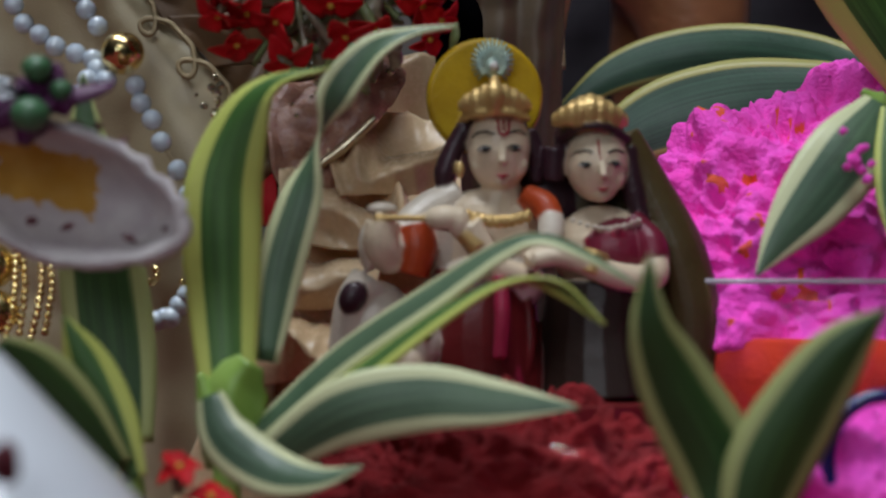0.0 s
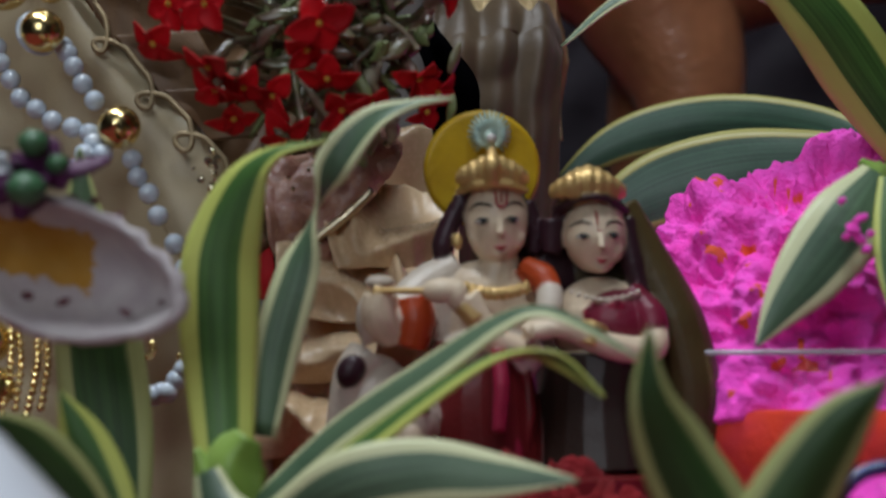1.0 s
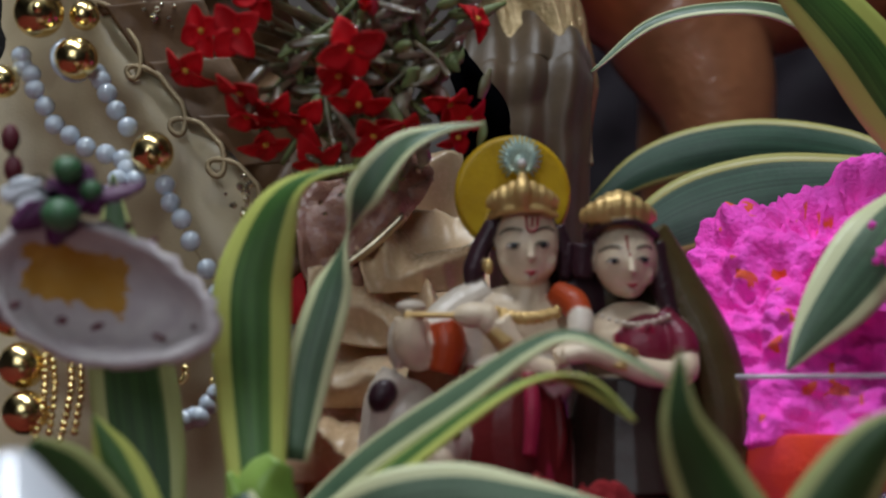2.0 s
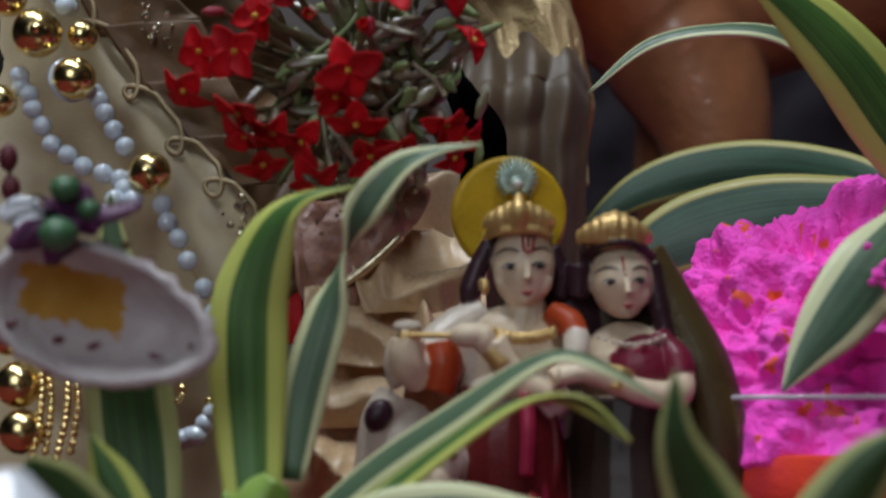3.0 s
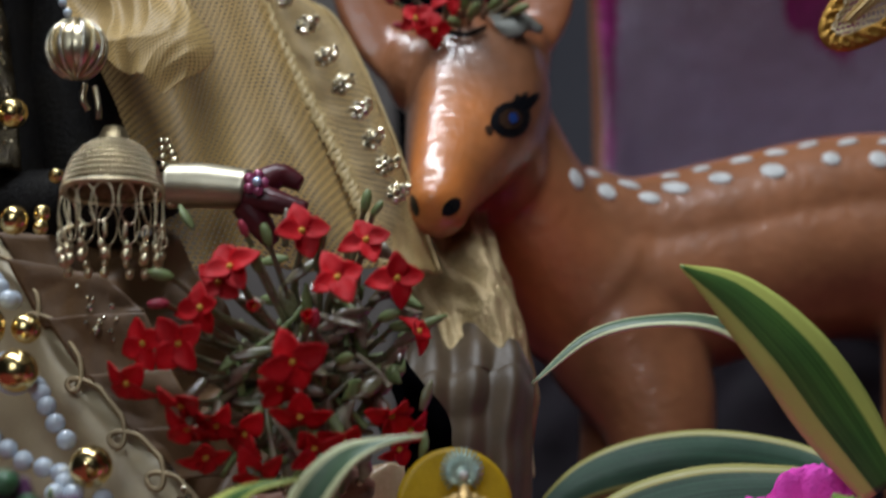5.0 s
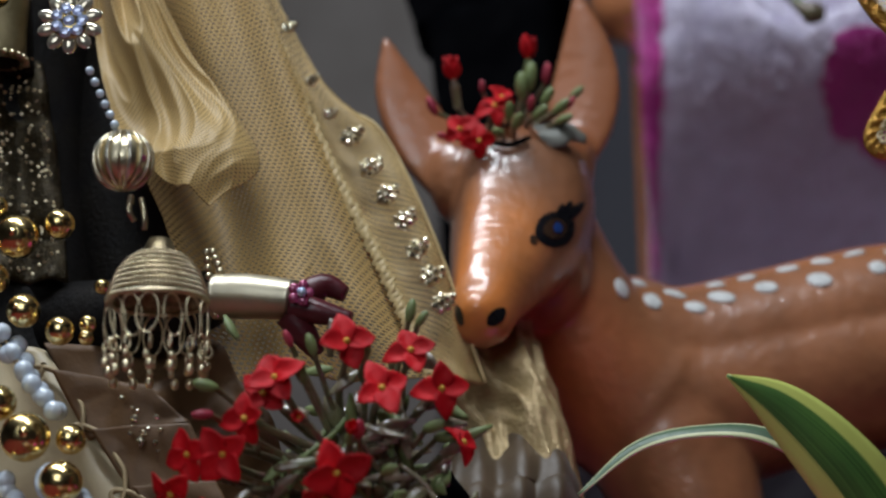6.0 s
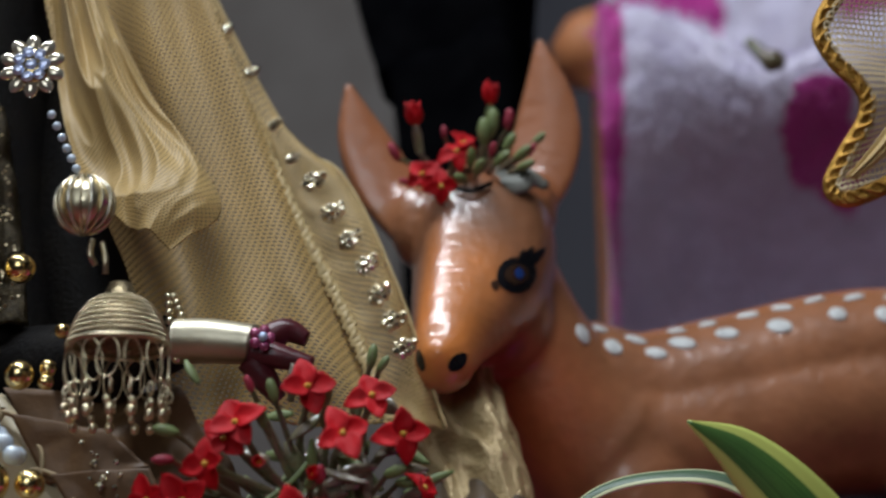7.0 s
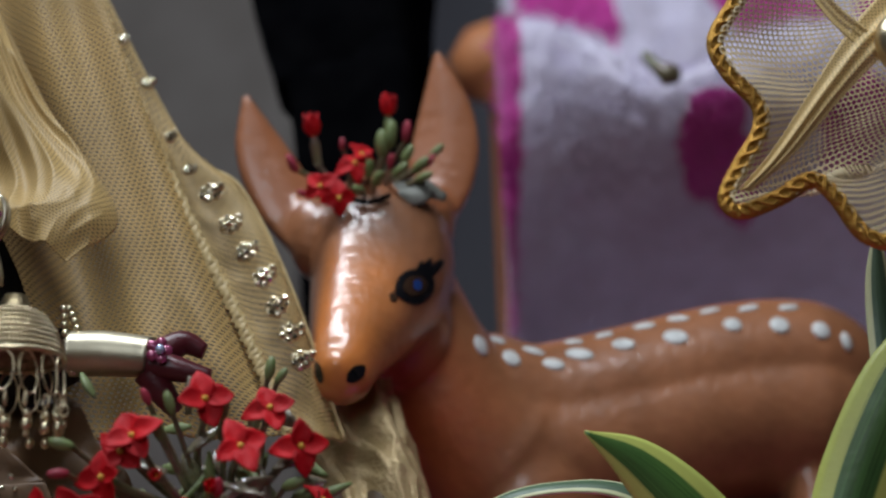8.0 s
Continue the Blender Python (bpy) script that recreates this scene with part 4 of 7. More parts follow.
def bouquet():
    p = thing("flower_bunch", "bunch of small red four-petalled flowers with brown-green stalks", "flowers")
    root = Vector((-0.0237, 0.4920, 0.1485))
    for place, d, spin, size in (
            ((-0.0268, 0.4620, 0.1827), (0.05, -1, 0.25), 0.35, 1.0), ((-0.0110, 0.4660, 0.1812), (0.15, -1, 0.3), 0.25, 0.92), ((-0.0178, 0.4560, 0.1695), (0.1, -1, 0.15), 0.45, 1.0),
            ((-0.0034, 0.4640, 0.1709), (0.3, -1, 0.1), 0.2, 0.95), ((-0.0444, 0.4620, 0.1738), (-0.25, -1, 0.3), 0.5, 0.98), ((-0.0513, 0.4600, 0.1632), (-0.3, -1, 0.0), 0.1, 0.85),
            ((-0.0475, 0.4660, 0.1708), (-0.1, -0.9, -0.1), 0.9, 0.8), ((0.0017, 0.4700, 0.1585), (0.7, -0.6, 0.3), 0.3, 0.85), ((-0.0658, 0.4660, 0.1557), (-0.5, -0.8, -0.2), 0.2, 0.95),
            ((-0.0564, 0.4600, 0.1545), (-0.2, -0.9, -0.35), 0.7, 1.05), ((-0.0696, 0.4660, 0.1461), (-0.6, -0.7, -0.3), 0.5, 0.95), ((-0.0554, 0.4600, 0.1395), (-0.3, -0.8, -0.5), 0.0, 1.1),
            ((-0.0544, 0.4640, 0.1345), (-0.2, -0.7, -0.7), 0.5, 0.95), ((-0.0479, 0.4680, 0.1357), (-0.1, -0.8, -0.6), 0.9, 0.85), ((-0.0283, 0.4520, 0.1484), (0.0, -0.8, -0.6), 0.3, 1.15),
            ((-0.0317, 0.4580, 0.1432), (-0.1, -0.7, -0.7), 0.9, 0.9), ((-0.0271, 0.4620, 0.1368), (0.1, -0.7, -0.6), 0.2, 1.0), ((-0.0238, 0.4660, 0.1297), (0.1, -0.7, -0.7), 0.6, 1.05),
            ((-0.0170, 0.4680, 0.1320), (0.2, -0.7, -0.6), 0.1, 0.95), ((-0.0408, 0.4700, 0.1338), (-0.1, -0.7, -0.6), 0.5, 1.0), ((-0.0052, 0.4740, 0.1384), (0.4, -0.7, -0.4), 0.4, 0.95),
            ((-0.0006, 0.4780, 0.1354), (0.6, -0.6, -0.3), 0.0, 0.8), ((-0.0383, 0.4740, 0.1244), (0.0, -0.8, -0.7), 0.7, 0.95), ((-0.0506, 0.4700, 0.1282), (-0.2, -0.8, -0.6), 0.2, 0.85),
            ((-0.0034, 0.4800, 0.1309), (0.4, -0.7, -0.6), 0.9, 0.75)):
        if place[2] < 0.147:
            d = (d[0] * 1.4 + rng.uniform(-0.4, 0.4), -0.5, -0.9)
        flower(p, place, d, spin, size, root=Vector(place).lerp(root, 0.62) + Vector((rng.uniform(-1, 1), 1.5, rng.uniform(-1, 1))) * 0.004)
    flower(p, (-0.0373, 0.4520, 0.1618), (-0.1, -1, -0.1), 0.3, 0.62, True, root)
    flower(p, (-0.0255, 0.4600, 0.1596), (0.1, -0.9, 0.3), 0.8, 0.62, True, root)
    for place, d, k, s in (((-0.0593, 0.4620, 0.1715), (-1, -0.3, 0.2), 1, 1.1), ((-0.0599, 0.4600, 0.1644), (-1, -0.4, -0.1), 0, 0.9), ((-0.0411, 0.4680, 0.1835), (-0.4, -0.4, 0.9), 0, 0.8),
                           ((-0.0352, 0.4660, 0.1809), (-0.3, -0.3, 1), 1, 1.0), ((-0.0114, 0.4700, 0.1904), (0.2, -0.2, 1), 1, 1.0), ((-0.0092, 0.4700, 0.1890), (0.6, -0.2, 0.8), 1, 0.8),
                           ((-0.0227, 0.4680, 0.1798), (0.2, -0.4, 1), 1, 1.0), ((-0.0378, 0.4640, 0.1739), (-0.2, -0.5, 0.8), 1, 1.1), ((-0.0044, 0.4740, 0.1607), (1, -0.3, 0), 1, 1.1),
                           ((-0.0175, 0.4620, 0.1500), (0.5, -0.7, 0.1), 1, 1.1), ((-0.0072, 0.4700, 0.1621), (0.8, -0.5, 0.2), 1, 1.1), ((-0.0237, 0.4620, 0.1592), (0.1, -0.8, 0.4), 0, 1.1)):
        bud(p, place, d, k, s, root)
    # fleshy leaves and stalks filling the bunch
    for k in range(170):
        q = root + Vector((rng.gauss(0.0, 0.0125), rng.uniform(-0.02, 0.0), rng.gauss(0.003, 0.0125)))
        d = Vector((rng.gauss(0, 1), rng.gauss(0, 0.5), rng.gauss(0.3, 1))).normalized() * rng.uniform(0.003, 0.0075)
        part("leaf", blade([q - d, q + Vector((0, -0.001, 0)), q + d], [0.0012, rng.uniform(0.0022, 0.0048), 0.0006], twist=(rng.uniform(-60, 60), rng.uniform(-60, 60)), curl=0.4, n=9, m=5), rng.choice((M_STEM, M_STEM, M_STEMG, M_DRYLEAF)), p, solid=0.0007)
    for k in range(40):
        q = root + Vector((rng.gauss(0.0, 0.011), rng.uniform(-0.02, -0.004), rng.gauss(0.003, 0.012)))
        d = Vector((rng.gauss(0, 1), rng.gauss(0, 0.4), rng.gauss(0.6, 1))).normalized() * rng.uniform(0.006, 0.012)
        part("stalk", Geo().tube([q - d, q + Vector((rng.gauss(0, 0.001), 0, 0)), q + d], [0.0009, 0.0008, 0.0007], 6, n=8), rng.choice((M_STEM, M_STEMG)), p)
    for k in range(7):
        o = Vector((rng.uniform(-1, 1), rng.uniform(-1, 1), 0)) * 0.006
        part("stem", Geo().tube([root + o * 0.8, root + o + Vector((0.002, 0.03, -0.006)), root + o + Vector((0.004, 0.062, -0.03)), Vector((root.x + 0.006, 0.565, 0.0)) + o], [0.0016, 0.0018, 0.002], 8), M_STEM, p)


bouquet()


def head_wreath():
    p = thing("flower_sprig", "small red flower sprig tucked between the deer's ears", "flowers")
    root = Vector((0.0193, 0.6060, 0.2874))
    for place, d, spin, size in (((0.0026, 0.5940, 0.2861), (-0.2, -1, 0.1), 0.6, 0.85), ((0.0141, 0.5960, 0.2948), (0.2, -1, 0.5), 0.3, 0.95), ((0.0087, 0.5920, 0.2814), (0.1, -1, -0.5), 0.2, 0.8), ((0.0165, 0.6000, 0.2993), (0.3, -0.8, 0.6), 0.9, 0.8)):
        flower(p, place, d, spin, size, root=root)
    flower(p, (0.0007, 0.6020, 0.3068), (-0.15, -0.45, 1), 0.4, 1.2, True, root)
    flower(p, (0.0260, 0.6040, 0.3149), (0.05, -0.45, 1), 0.4, 1.2, True, root)
    for place, d, k, s in (((-0.0057, 0.6000, 0.2944), (-0.5, -0.3, 1), 0, 1.1), ((0.0316, 0.6040, 0.3068), (0.15, -0.3, 1), 0, 1.2), ((0.0101, 0.6000, 0.3019), (0, -0.3, 1), 0, 0.7), ((0.0258, 0.5980, 0.2944), (0.2, -0.6, 0.8), 0, 0.9),
                           ((0.0344, 0.6000, 0.2941), (0.7, -0.5, 0.5), 1, 1.2), ((0.0404, 0.6040, 0.3007), (0.8, -0.3, 0.7), 1, 1.0), ((0.0161, 0.5920, 0.2834), (-0.5, -1, -0.1), 1, 1.2), ((0.0208, 0.5940, 0.2870), (0.3, -1, 0.3), 1, 1.3),
                           ((0.0234, 0.6020, 0.3010), (0.0, -0.3, 1), 1, 1.5), ((0.0276, 0.5980, 0.2914), (0.6, -0.6, 0.4), 1, 1.2), ((-0.0015, 0.5980, 0.2847), (-0.8, -0.5, 0.1), 0, 0.8),
                           ((0.0262, 0.6040, 0.3048), (0.1, -0.3, 1), 1, 1.6), ((0.0307, 0.6020, 0.2979), (0.5, -0.4, 0.8), 1, 1.2), ((0.0186, 0.5970, 0.2911), (0.1, -0.8, 0.6), 1, 1.2), ((0.0352, 0.6000, 0.2905), (0.8, -0.5, 0.2), 1, 1.1), ((0.0388, 0.6030, 0.2968), (0.5, -0.3, 0.8), 0, 0.8)):
        bud(p, place, d, k, s * 1.02, root)
    part("wire", Geo().tube([(0.0124, 0.5960, 0.2824), (0.0189, 0.5940, 0.2805), (0.0255, 0.5970, 0.2841)], [0.0009], 8), M_BLACK, p)
    for a, b in (((0.0341, 0.6000, 0.2851), (0.0400, 0.6020, 0.2888)), ((0.0353, 0.6020, 0.2888), (0.0448, 0.6050, 0.2858))):
        part("leaf", blade([root, a, b], [0.002, 0.007, 0.003], curl=0.3, n=14, m=7), material("dry_grey_leaf", (0.2, 0.2, 0.17), rough=0.6), p, solid=0.0006)


head_wreath()


def fallen_flower():
    p = thing("fallen_flower", "single red flower fallen at the foot of the sprig", "flowers")
    flower(p, (-0.0548, 0.4000, 0.0312), (0.1, -0.5, 0.9), 0.4, 0.75)
    flower(p, (-0.0484, 0.4000, 0.0251), (0.4, -0.5, 0.8), 0.9, 0.7)


fallen_flower()


# ---------------------------------------------------------------- couple figurine (one plain painted mesh)
def figurine():
    g, fine = Geo(), Geo()
    into = [g]
    R = 0.000138
    SK, YE, GO, HA, RE, OR, OL, MA, CR, FE, PK, BK, TL = range(13)

    def at(x, y, d=0.0):
        a, b = (0.0113, 0.4700, 0.0972), (0.0251, 0.4700, 0.0833)
        k = (b[0] - a[0]) / 100
        return (a[0] + (x - 900) * k, 0.47 + d, a[2] - (y - 600) * k)

    def ball(x, y, d, rx, ry, rz, slot, turn=None, seg=24, rings=16):
        into[0].ball(at(x, y, d), (rx * R, rz * R, ry * R), slot, turn, seg, rings)

    def tube(pts, radii, slot, seg=14, flat=1.0):
        into[0].tube([at(*p) for p in pts], [r * R for r in radii], seg, slot, flat=flat)

    # halo disc, feather
    g.lathe([(1 * R, -0.0016), (30 * R, -0.0016), (65 * R, -0.0016), (100 * R, -0.0016), (106 * R, -0.0006), (106 * R, 0.0006), (100 * R, 0.0016), (50 * R, 0.0016), (1 * R, 0.0016)], at(893, 466, 0.006), 56, YE, (93, 0, 7))
    into[0] = fine
    for k in range(21):
        a = math.radians(-140 + k * 14)
        tube([(906, 425, 0.0005), (906 + 24 * math.sin(a), 410 - 24 * math.cos(a), 0.0), (906 + 38 * math.sin(a), 405 - 41 * math.cos(a), 0.0018)], [2, 3.6, 2.4], FE, 6)
    ball(907, 412, 0.001, 20, 24, 12, FE)
    ball(909, 416, -0.001, 8, 9, 8, CR)
    into[0] = g
    # man's head, hair and crown
    ball(917, 562, -0.001, 56, 80, 60, SK)
    ball(921, 600, -0.0025, 36, 35, 38, SK)
    ball(888, 592, -0.0035, 20, 24, 22, SK)
    ball(950, 592, -0.0035, 18, 24, 22, SK)
    ball(921, 622, -0.0058, 13, 10, 12, SK)
    tube([(921, 555, -0.0085), (922, 575, -0.0096), (922, 592, -0.0103)], [5, 6.5, 8], SK, 10)
    tube([(858, 520, 0.001), (836, 565, 0.001), (822, 605, 0.001), (820, 642, 0.001)], [16, 19, 21, 12], HA)
    tube([(972, 525, 0.003), (985, 575, 0.004), (985, 620, 0.004)], [15, 18, 12], HA)
    ball(908, 525, 0.003, 62, 58, 52, HA)
    tube([(850, 512, -0.002), (882, 504, -0.0085), (930, 504, -0.0095), (970, 512, -0.004)], [7, 7, 7, 6], GO)
    for k in range(9):
        q = -1.2 + k * 2.4 / 8
        x, top = 909 + 58 * math.sin(q), 446 + 22 * abs(q) ** 1.5
        deep_in = -0.0015 - 0.0072 * math.cos(q)
        tube([(x, 498, deep_in), (x, (498 + top) / 2, deep_in - 0.0004), (x, top + 6, deep_in + 0.0012)], [10, 12, 8], GO, 12)
        ball(x, 478, deep_in - 0.0011, 5, 7, 4, GO, seg=10, rings=8)
    ball(908, 492, -0.003, 56, 24, 40, GO)
    tube([(908, 500, -0.0100), (908, 470, -0.0108), (908, 440, -0.0085)], [12, 16, 7], GO, 12)
    ball(908, 474, -0.0118, 8, 9, 6, GO, seg=12, rings=8)
    # brows, eyes, mouth, tilak
    into[0] = fine
    def face(cx, cy, rx, ry, rz, d0):
        def depth(x, y, out=0.0):
            k = 1 - ((x - cx) / rx) ** 2 - ((y - cy) / ry) ** 2
            return d0 - rz * R * math.sqrt(max(0.0, k)) - out
        return depth

    def line(depth, pts, radii, slot):
        tube([(x, y, depth(x, y, 0.0002)) for x, y in pts], radii, slot, 6)

    man = face(917, 562, 56, 80, 60, -0.001)
    line(man, [(868, 545), (878, 538), (892, 536), (908, 541)], [1.0, 1.8, 2.0, 1.4], BK)
    line(man, [(930, 541), (942, 535), (954, 534), (964, 540)], [1.4, 2.0, 1.8, 1.0], BK)
    for x, y in ((891, 567), (943, 565)):
        ball(x, y, man(x, y, -0.0005), 10.5, 4.2, 5, CR, seg=12, rings=8)
        ball(x + 1.5, y - 0.5, man(x, y, 0.0004), 6.4, 5.0, 4, BK, seg=12, rings=8)
        line(man, [(x - 13, y + 1), (x - 6, y - 4), (x + 4, y - 4.5), (x + 12, y - 1)], [1.0, 1.9, 2.0, 1.0], BK)
        line(man, [(x - 10, y + 3.5), (x, y + 4.8), (x + 9, y + 3.5)], [0.5, 0.8, 0.5], BK)
    ball(922, 613, -0.0098, 12, 2.6, 5, RE, seg=12, rings=8)
    ball(922, 617, -0.0096, 7, 2.4, 4, RE, seg=12, rings=8)
    line(man, [(914, 514), (916, 536), (924, 542), (932, 536), (934, 514)], [2.2, 2.6, 2.8, 2.6, 2.2], RE)
    line(man, [(924, 515), (924, 534)], [2.2, 2.2], RE)
    into[0] = g
    ball(848, 600, -0.002, 9, 16, 8, GO)
    # man's torso, arms with flute, orange scarf, gold necklace
    ball(895, 725, 0.002, 105, 95, 62, SK)
    ball(830, 720, 0.002, 60, 75, 52, CR)
    ball(905, 800, -0.002, 95, 60, 55, CR)
    tube([(925, 620, 0.001), (915, 670, 0.001)], [34, 44], SK)
    tube([(850, 640, 0.002), (805, 668, 0.001), (765, 700, -0.002), (735, 745, -0.006)], [26, 38, 36, 32], CR)
    tube([(735, 760, -0.004), (712, 730, -0.008), (712, 690, -0.009)], [34, 34, 30], SK)
    ball(712, 672, -0.009, 27, 13, 22, CR)
    ball(690, 735, -0.004, 22, 45, 30, CR)
    tube([(700, 687, -0.012), (760, 688, -0.013), (850, 690, -0.012)], [6, 6, 6], GO, 8)
    ball(822, 688, -0.012, 38, 23, 24, SK)
    ball(845, 695, -0.012, 20, 28, 22, SK)
    tube([(768, 700, -0.006), (775, 740, -0.0065), (765, 785, -0.006)], [30, 34, 28], OR)
    tube([(855, 712, -0.012), (880, 740, -0.012)], [19, 19], GO, 12)
    tube([(860, 700, -0.011), (905, 770, -0.01), (960, 790, -0.008)], [26, 25, 22], SK)
    for k in range(9):
        x = 862 + k * 13
        ball(x, 683 + 10 * math.sin(k / 8 * math.pi), -0.0085, 9, 13, 9, GO, seg=10, rings=8)
    tube([(965, 645, -0.001), (995, 665, -0.004), (1008, 690, -0.006)], [22, 27, 24], OR)
    tube([(1008, 685, -0.006), (1006, 715, -0.008), (1000, 735, -0.009)], [24, 24, 20], CR)
    tube([(1010, 705, -0.006), (1000, 740, -0.009), (965, 765, -0.01)], [22, 21, 18], SK)
    # man's lower body: red dhoti with gold sash
    tube([(890, 780, 0.002), (885, 880, 0.002), (890, 1000, 0.003)], [90, 105, 120], RE, 20)
    for k in range(8):
        x = 815 + k * 21
        e = 0.004 * (abs(k - 3.5) / 3.5) ** 2
        tube([(x, 800, -0.0095 + e), (x + 12 * math.sin(k * 2.1), 900, -0.0105 + e), (x + 9 * math.sin(k * 3.3), 990, -0.012 + e)], [7, 10, 12], RE if k % 3 else PK, 10)
    tube([(915, 790, -0.014), (920, 850, -0.0165), (915, 930, -0.0175)], [14, 15, 13], PK, 10)
    # woman's head and crown
    ball(1090, 588, -0.001, 55, 68, 56, SK)
    ball(1096, 626, -0.0025, 32, 32, 32, SK)
    ball(1066, 616, -0.0035, 19, 22, 20, SK)
    ball(1122, 616, -0.0035, 17, 22, 20, SK)
    ball(1098, 648, -0.0052, 12, 9, 11, SK)
    tube([(1095, 585, -0.0082), (1097, 602, -0.0092), (1098, 616, -0.0098)], [4.5, 6, 7.5], SK, 10)
    tube([(1024, 545, -0.001), (1060, 527, -0.0078), (1105, 527, -0.0082), (1146, 548, -0.002)], [9, 7, 7, 8], HA)
    ball(1080, 545, 0.003, 66, 52, 50, HA)
    tube([(1020, 560, 0.001), (1015, 620, 0.001)], [26, 18], HA)
    tube([(1145, 560, 0.001), (1160, 640, 0.001), (1175, 700, 0)], [22, 24, 15], HA)
    for k in range(9):
        q = -1.2 + k * 2.4 / 8
        x, top = 1077 + 60 * math.sin(q), 466 + 26 * abs(q) ** 1.5
        deep_in = -0.001 - 0.0068 * math.cos(q)
        tube([(x, 524, deep_in), (x, (520 + top) / 2, deep_in - 0.0005), (1077 + 50 * math.sin(q), top + 6, deep_in + 0.0018)], [11, 13, 9], GO, 12)
    ball(1078, 512, -0.002, 58, 26, 40, GO)
    into[0] = fine
    woman = face(1090, 588, 55, 68, 56, -0.001)
    line(woman, [(1042, 577), (1055, 570), (1068, 568), (1081, 573)], [0.9, 1.5, 1.7, 1.1], BK)
    line(woman, [(1106, 573), (1117, 568), (1128, 568), (1137, 574)], [1.1, 1.7, 1.5, 0.9], BK)
    for x, y in ((1066, 595), (1119, 593)):
        ball(x, y, woman(x, y, -0.0005), 10, 3.8, 5, CR, seg=12, rings=8)
        ball(x + 1.5, y, woman(x, y, 0.0004), 6.0, 4.6, 4, BK, seg=12, rings=8)
        line(woman, [(x - 12, y + 1), (x - 5, y - 4), (x + 4, y - 4), (x + 11, y)], [1.0, 1.8, 1.9, 1.0], BK)
    ball(1098, 636, -0.0092, 11, 2.6, 5, RE, seg=12, rings=8)
    ball(1098, 640, -0.0090, 7, 2.4, 4, RE, seg=12, rings=8)
    line(woman, [(1089, 550), (1091, 576)], [2.2, 1.6], RE)
    ball(1094, 584, woman(1094, 584, -0.0001), 3, 3, 3, RE, seg=10, rings=8)
    into[0] = g
    ball(1115, 640, 0.010, 80, 125, 34, OL)
    ball(1000, 660, 0.010, 80, 90, 34, HA)
    # woman's body, blouse, arm, long olive veil
    ball(1100, 745, 0.002, 88, 85, 55, SK)
    ball(1125, 745, -0.002, 66, 60, 46, MA)
    beads = random.Random(4)
    for k in range(46):
        x, y = beads.uniform(1070, 1188), beads.uniform(700, 790)
        ball(x, y, -0.0075 + 0.00005 * abs(x - 1125), 6, 6, 6, PK if k % 3 else MA, seg=8, rings=6)
    for k in range(10):
        ball(1045 + k * 13, 690 + 14 * math.sin(k / 9 * math.pi), -0.0065, 5.5, 5.5, 6, CR, seg=8, rings=6)
    tube([(1165, 700, -0.001), (1186, 745, -0.004), (1182, 790, -0.009), (1110, 785, -0.012), (1030, 755, -0.013), (975, 760, -0.013)], [16, 25, 26, 23, 20, 15], SK)
    tube([(1150, 690, -0.001), (1182, 730, -0.0045), (1190, 760, -0.006)], [22, 29, 28], MA)
    tube([(1083, 745, -0.012), (1070, 785, -0.0125)], [25, 25], GO, 14)
    tube([(1140, 535, 0.003), (1190, 640, 0.004), (1235, 740, 0.004), (1262, 850, 0.004), (1255, 960, 0.004)], [30, 42, 52, 52, 45], OL, 18)
    tube([(1100, 800, 0.003), (1095, 900, 0.003), (1100, 1000, 0.003)], [95, 105, 125], TL, 20)
    # calf beside them
    ball(700, 880, 0.001, 70, 85, 55, CR)
    tube([(690, 800, 0.0), (660, 845, -0.002), (630, 960, -0.002)], [42, 36, 20], CR)
    ball(660, 825, -0.007, 24, 30, 18, HA, (0, 30, 0))
    ball(770, 905, -0.008, 45, 62, 40, CR)
    ball(762, 940, -0.012, 25, 28, 20, SK)
    ball(792, 893, -0.0135, 9, 6, 4, BK, seg=12, rings=8)
    # base
    b = at(960, 1000, 0.004)
    g.lathe([(0, 0.0), (0.045, 0.0), (0.046, 0.004), (0.044, b[2] - 0.001), (0.0, b[2] + 0.0)], (b[0], b[1] + 0.012, 0.0), 48, RE)
    # one skin over all forms, painted by region; metal leaf in the fourth channel
    body, slots = fuse("couple_form", g, 0.00042, 3)
    tone = np.array([(0.84, 0.7, 0.52, 0), (0.62, 0.4, 0.012, 0), (0.72, 0.5, 0.2, 0.5), (0.045, 0.016, 0.026, 0), (0.17, 0.012, 0.014, 0), (0.52, 0.07, 0.015, 0), (0.085, 0.06, 0.02, 0), (0.2, 0.012, 0.04, 0),
                     (0.78, 0.7, 0.6, 0), (0.34, 0.44, 0.36, 0.4), (0.4, 0.02, 0.07, 0), (0.006, 0.005, 0.006, 0), (0.035, 0.02, 0.015, 0)])[slots]
    ends = np.empty(2 * len(body.edges), int)
    body.edges.foreach_get("vertices", ends)
    ends = ends.reshape(-1, 2)
    for _ in range(2):
        total, count = tone.copy(), np.ones(len(tone))
        for p, q in ((0, 1), (1, 0)):
            np.add.at(total, ends[:, p], tone[ends[:, q]])
            np.add.at(count, ends[:, p], 1)
        tone = total / count[:, None]
    layer = body.attributes.new("paint", "FLOAT_COLOR", "POINT")
    layer.data.foreach_set("color", tone.ravel())
    body.polygons.foreach_set("use_smooth", [True] * len(body.polygons))
    paint = material("painted_resin", (0.9, 0.88, 0.86), (0.62, 0.55, 0.5), rough=0.42, coat=0.12, spec=0.35, scale=110, grain=900, bump=0.2, mix=0.35)
    nt = paint.node_tree
    bsdf = nt.nodes["Principled BSDF"]
    att = nt.nodes.new("ShaderNodeAttribute")
    att.attribute_name = "paint"
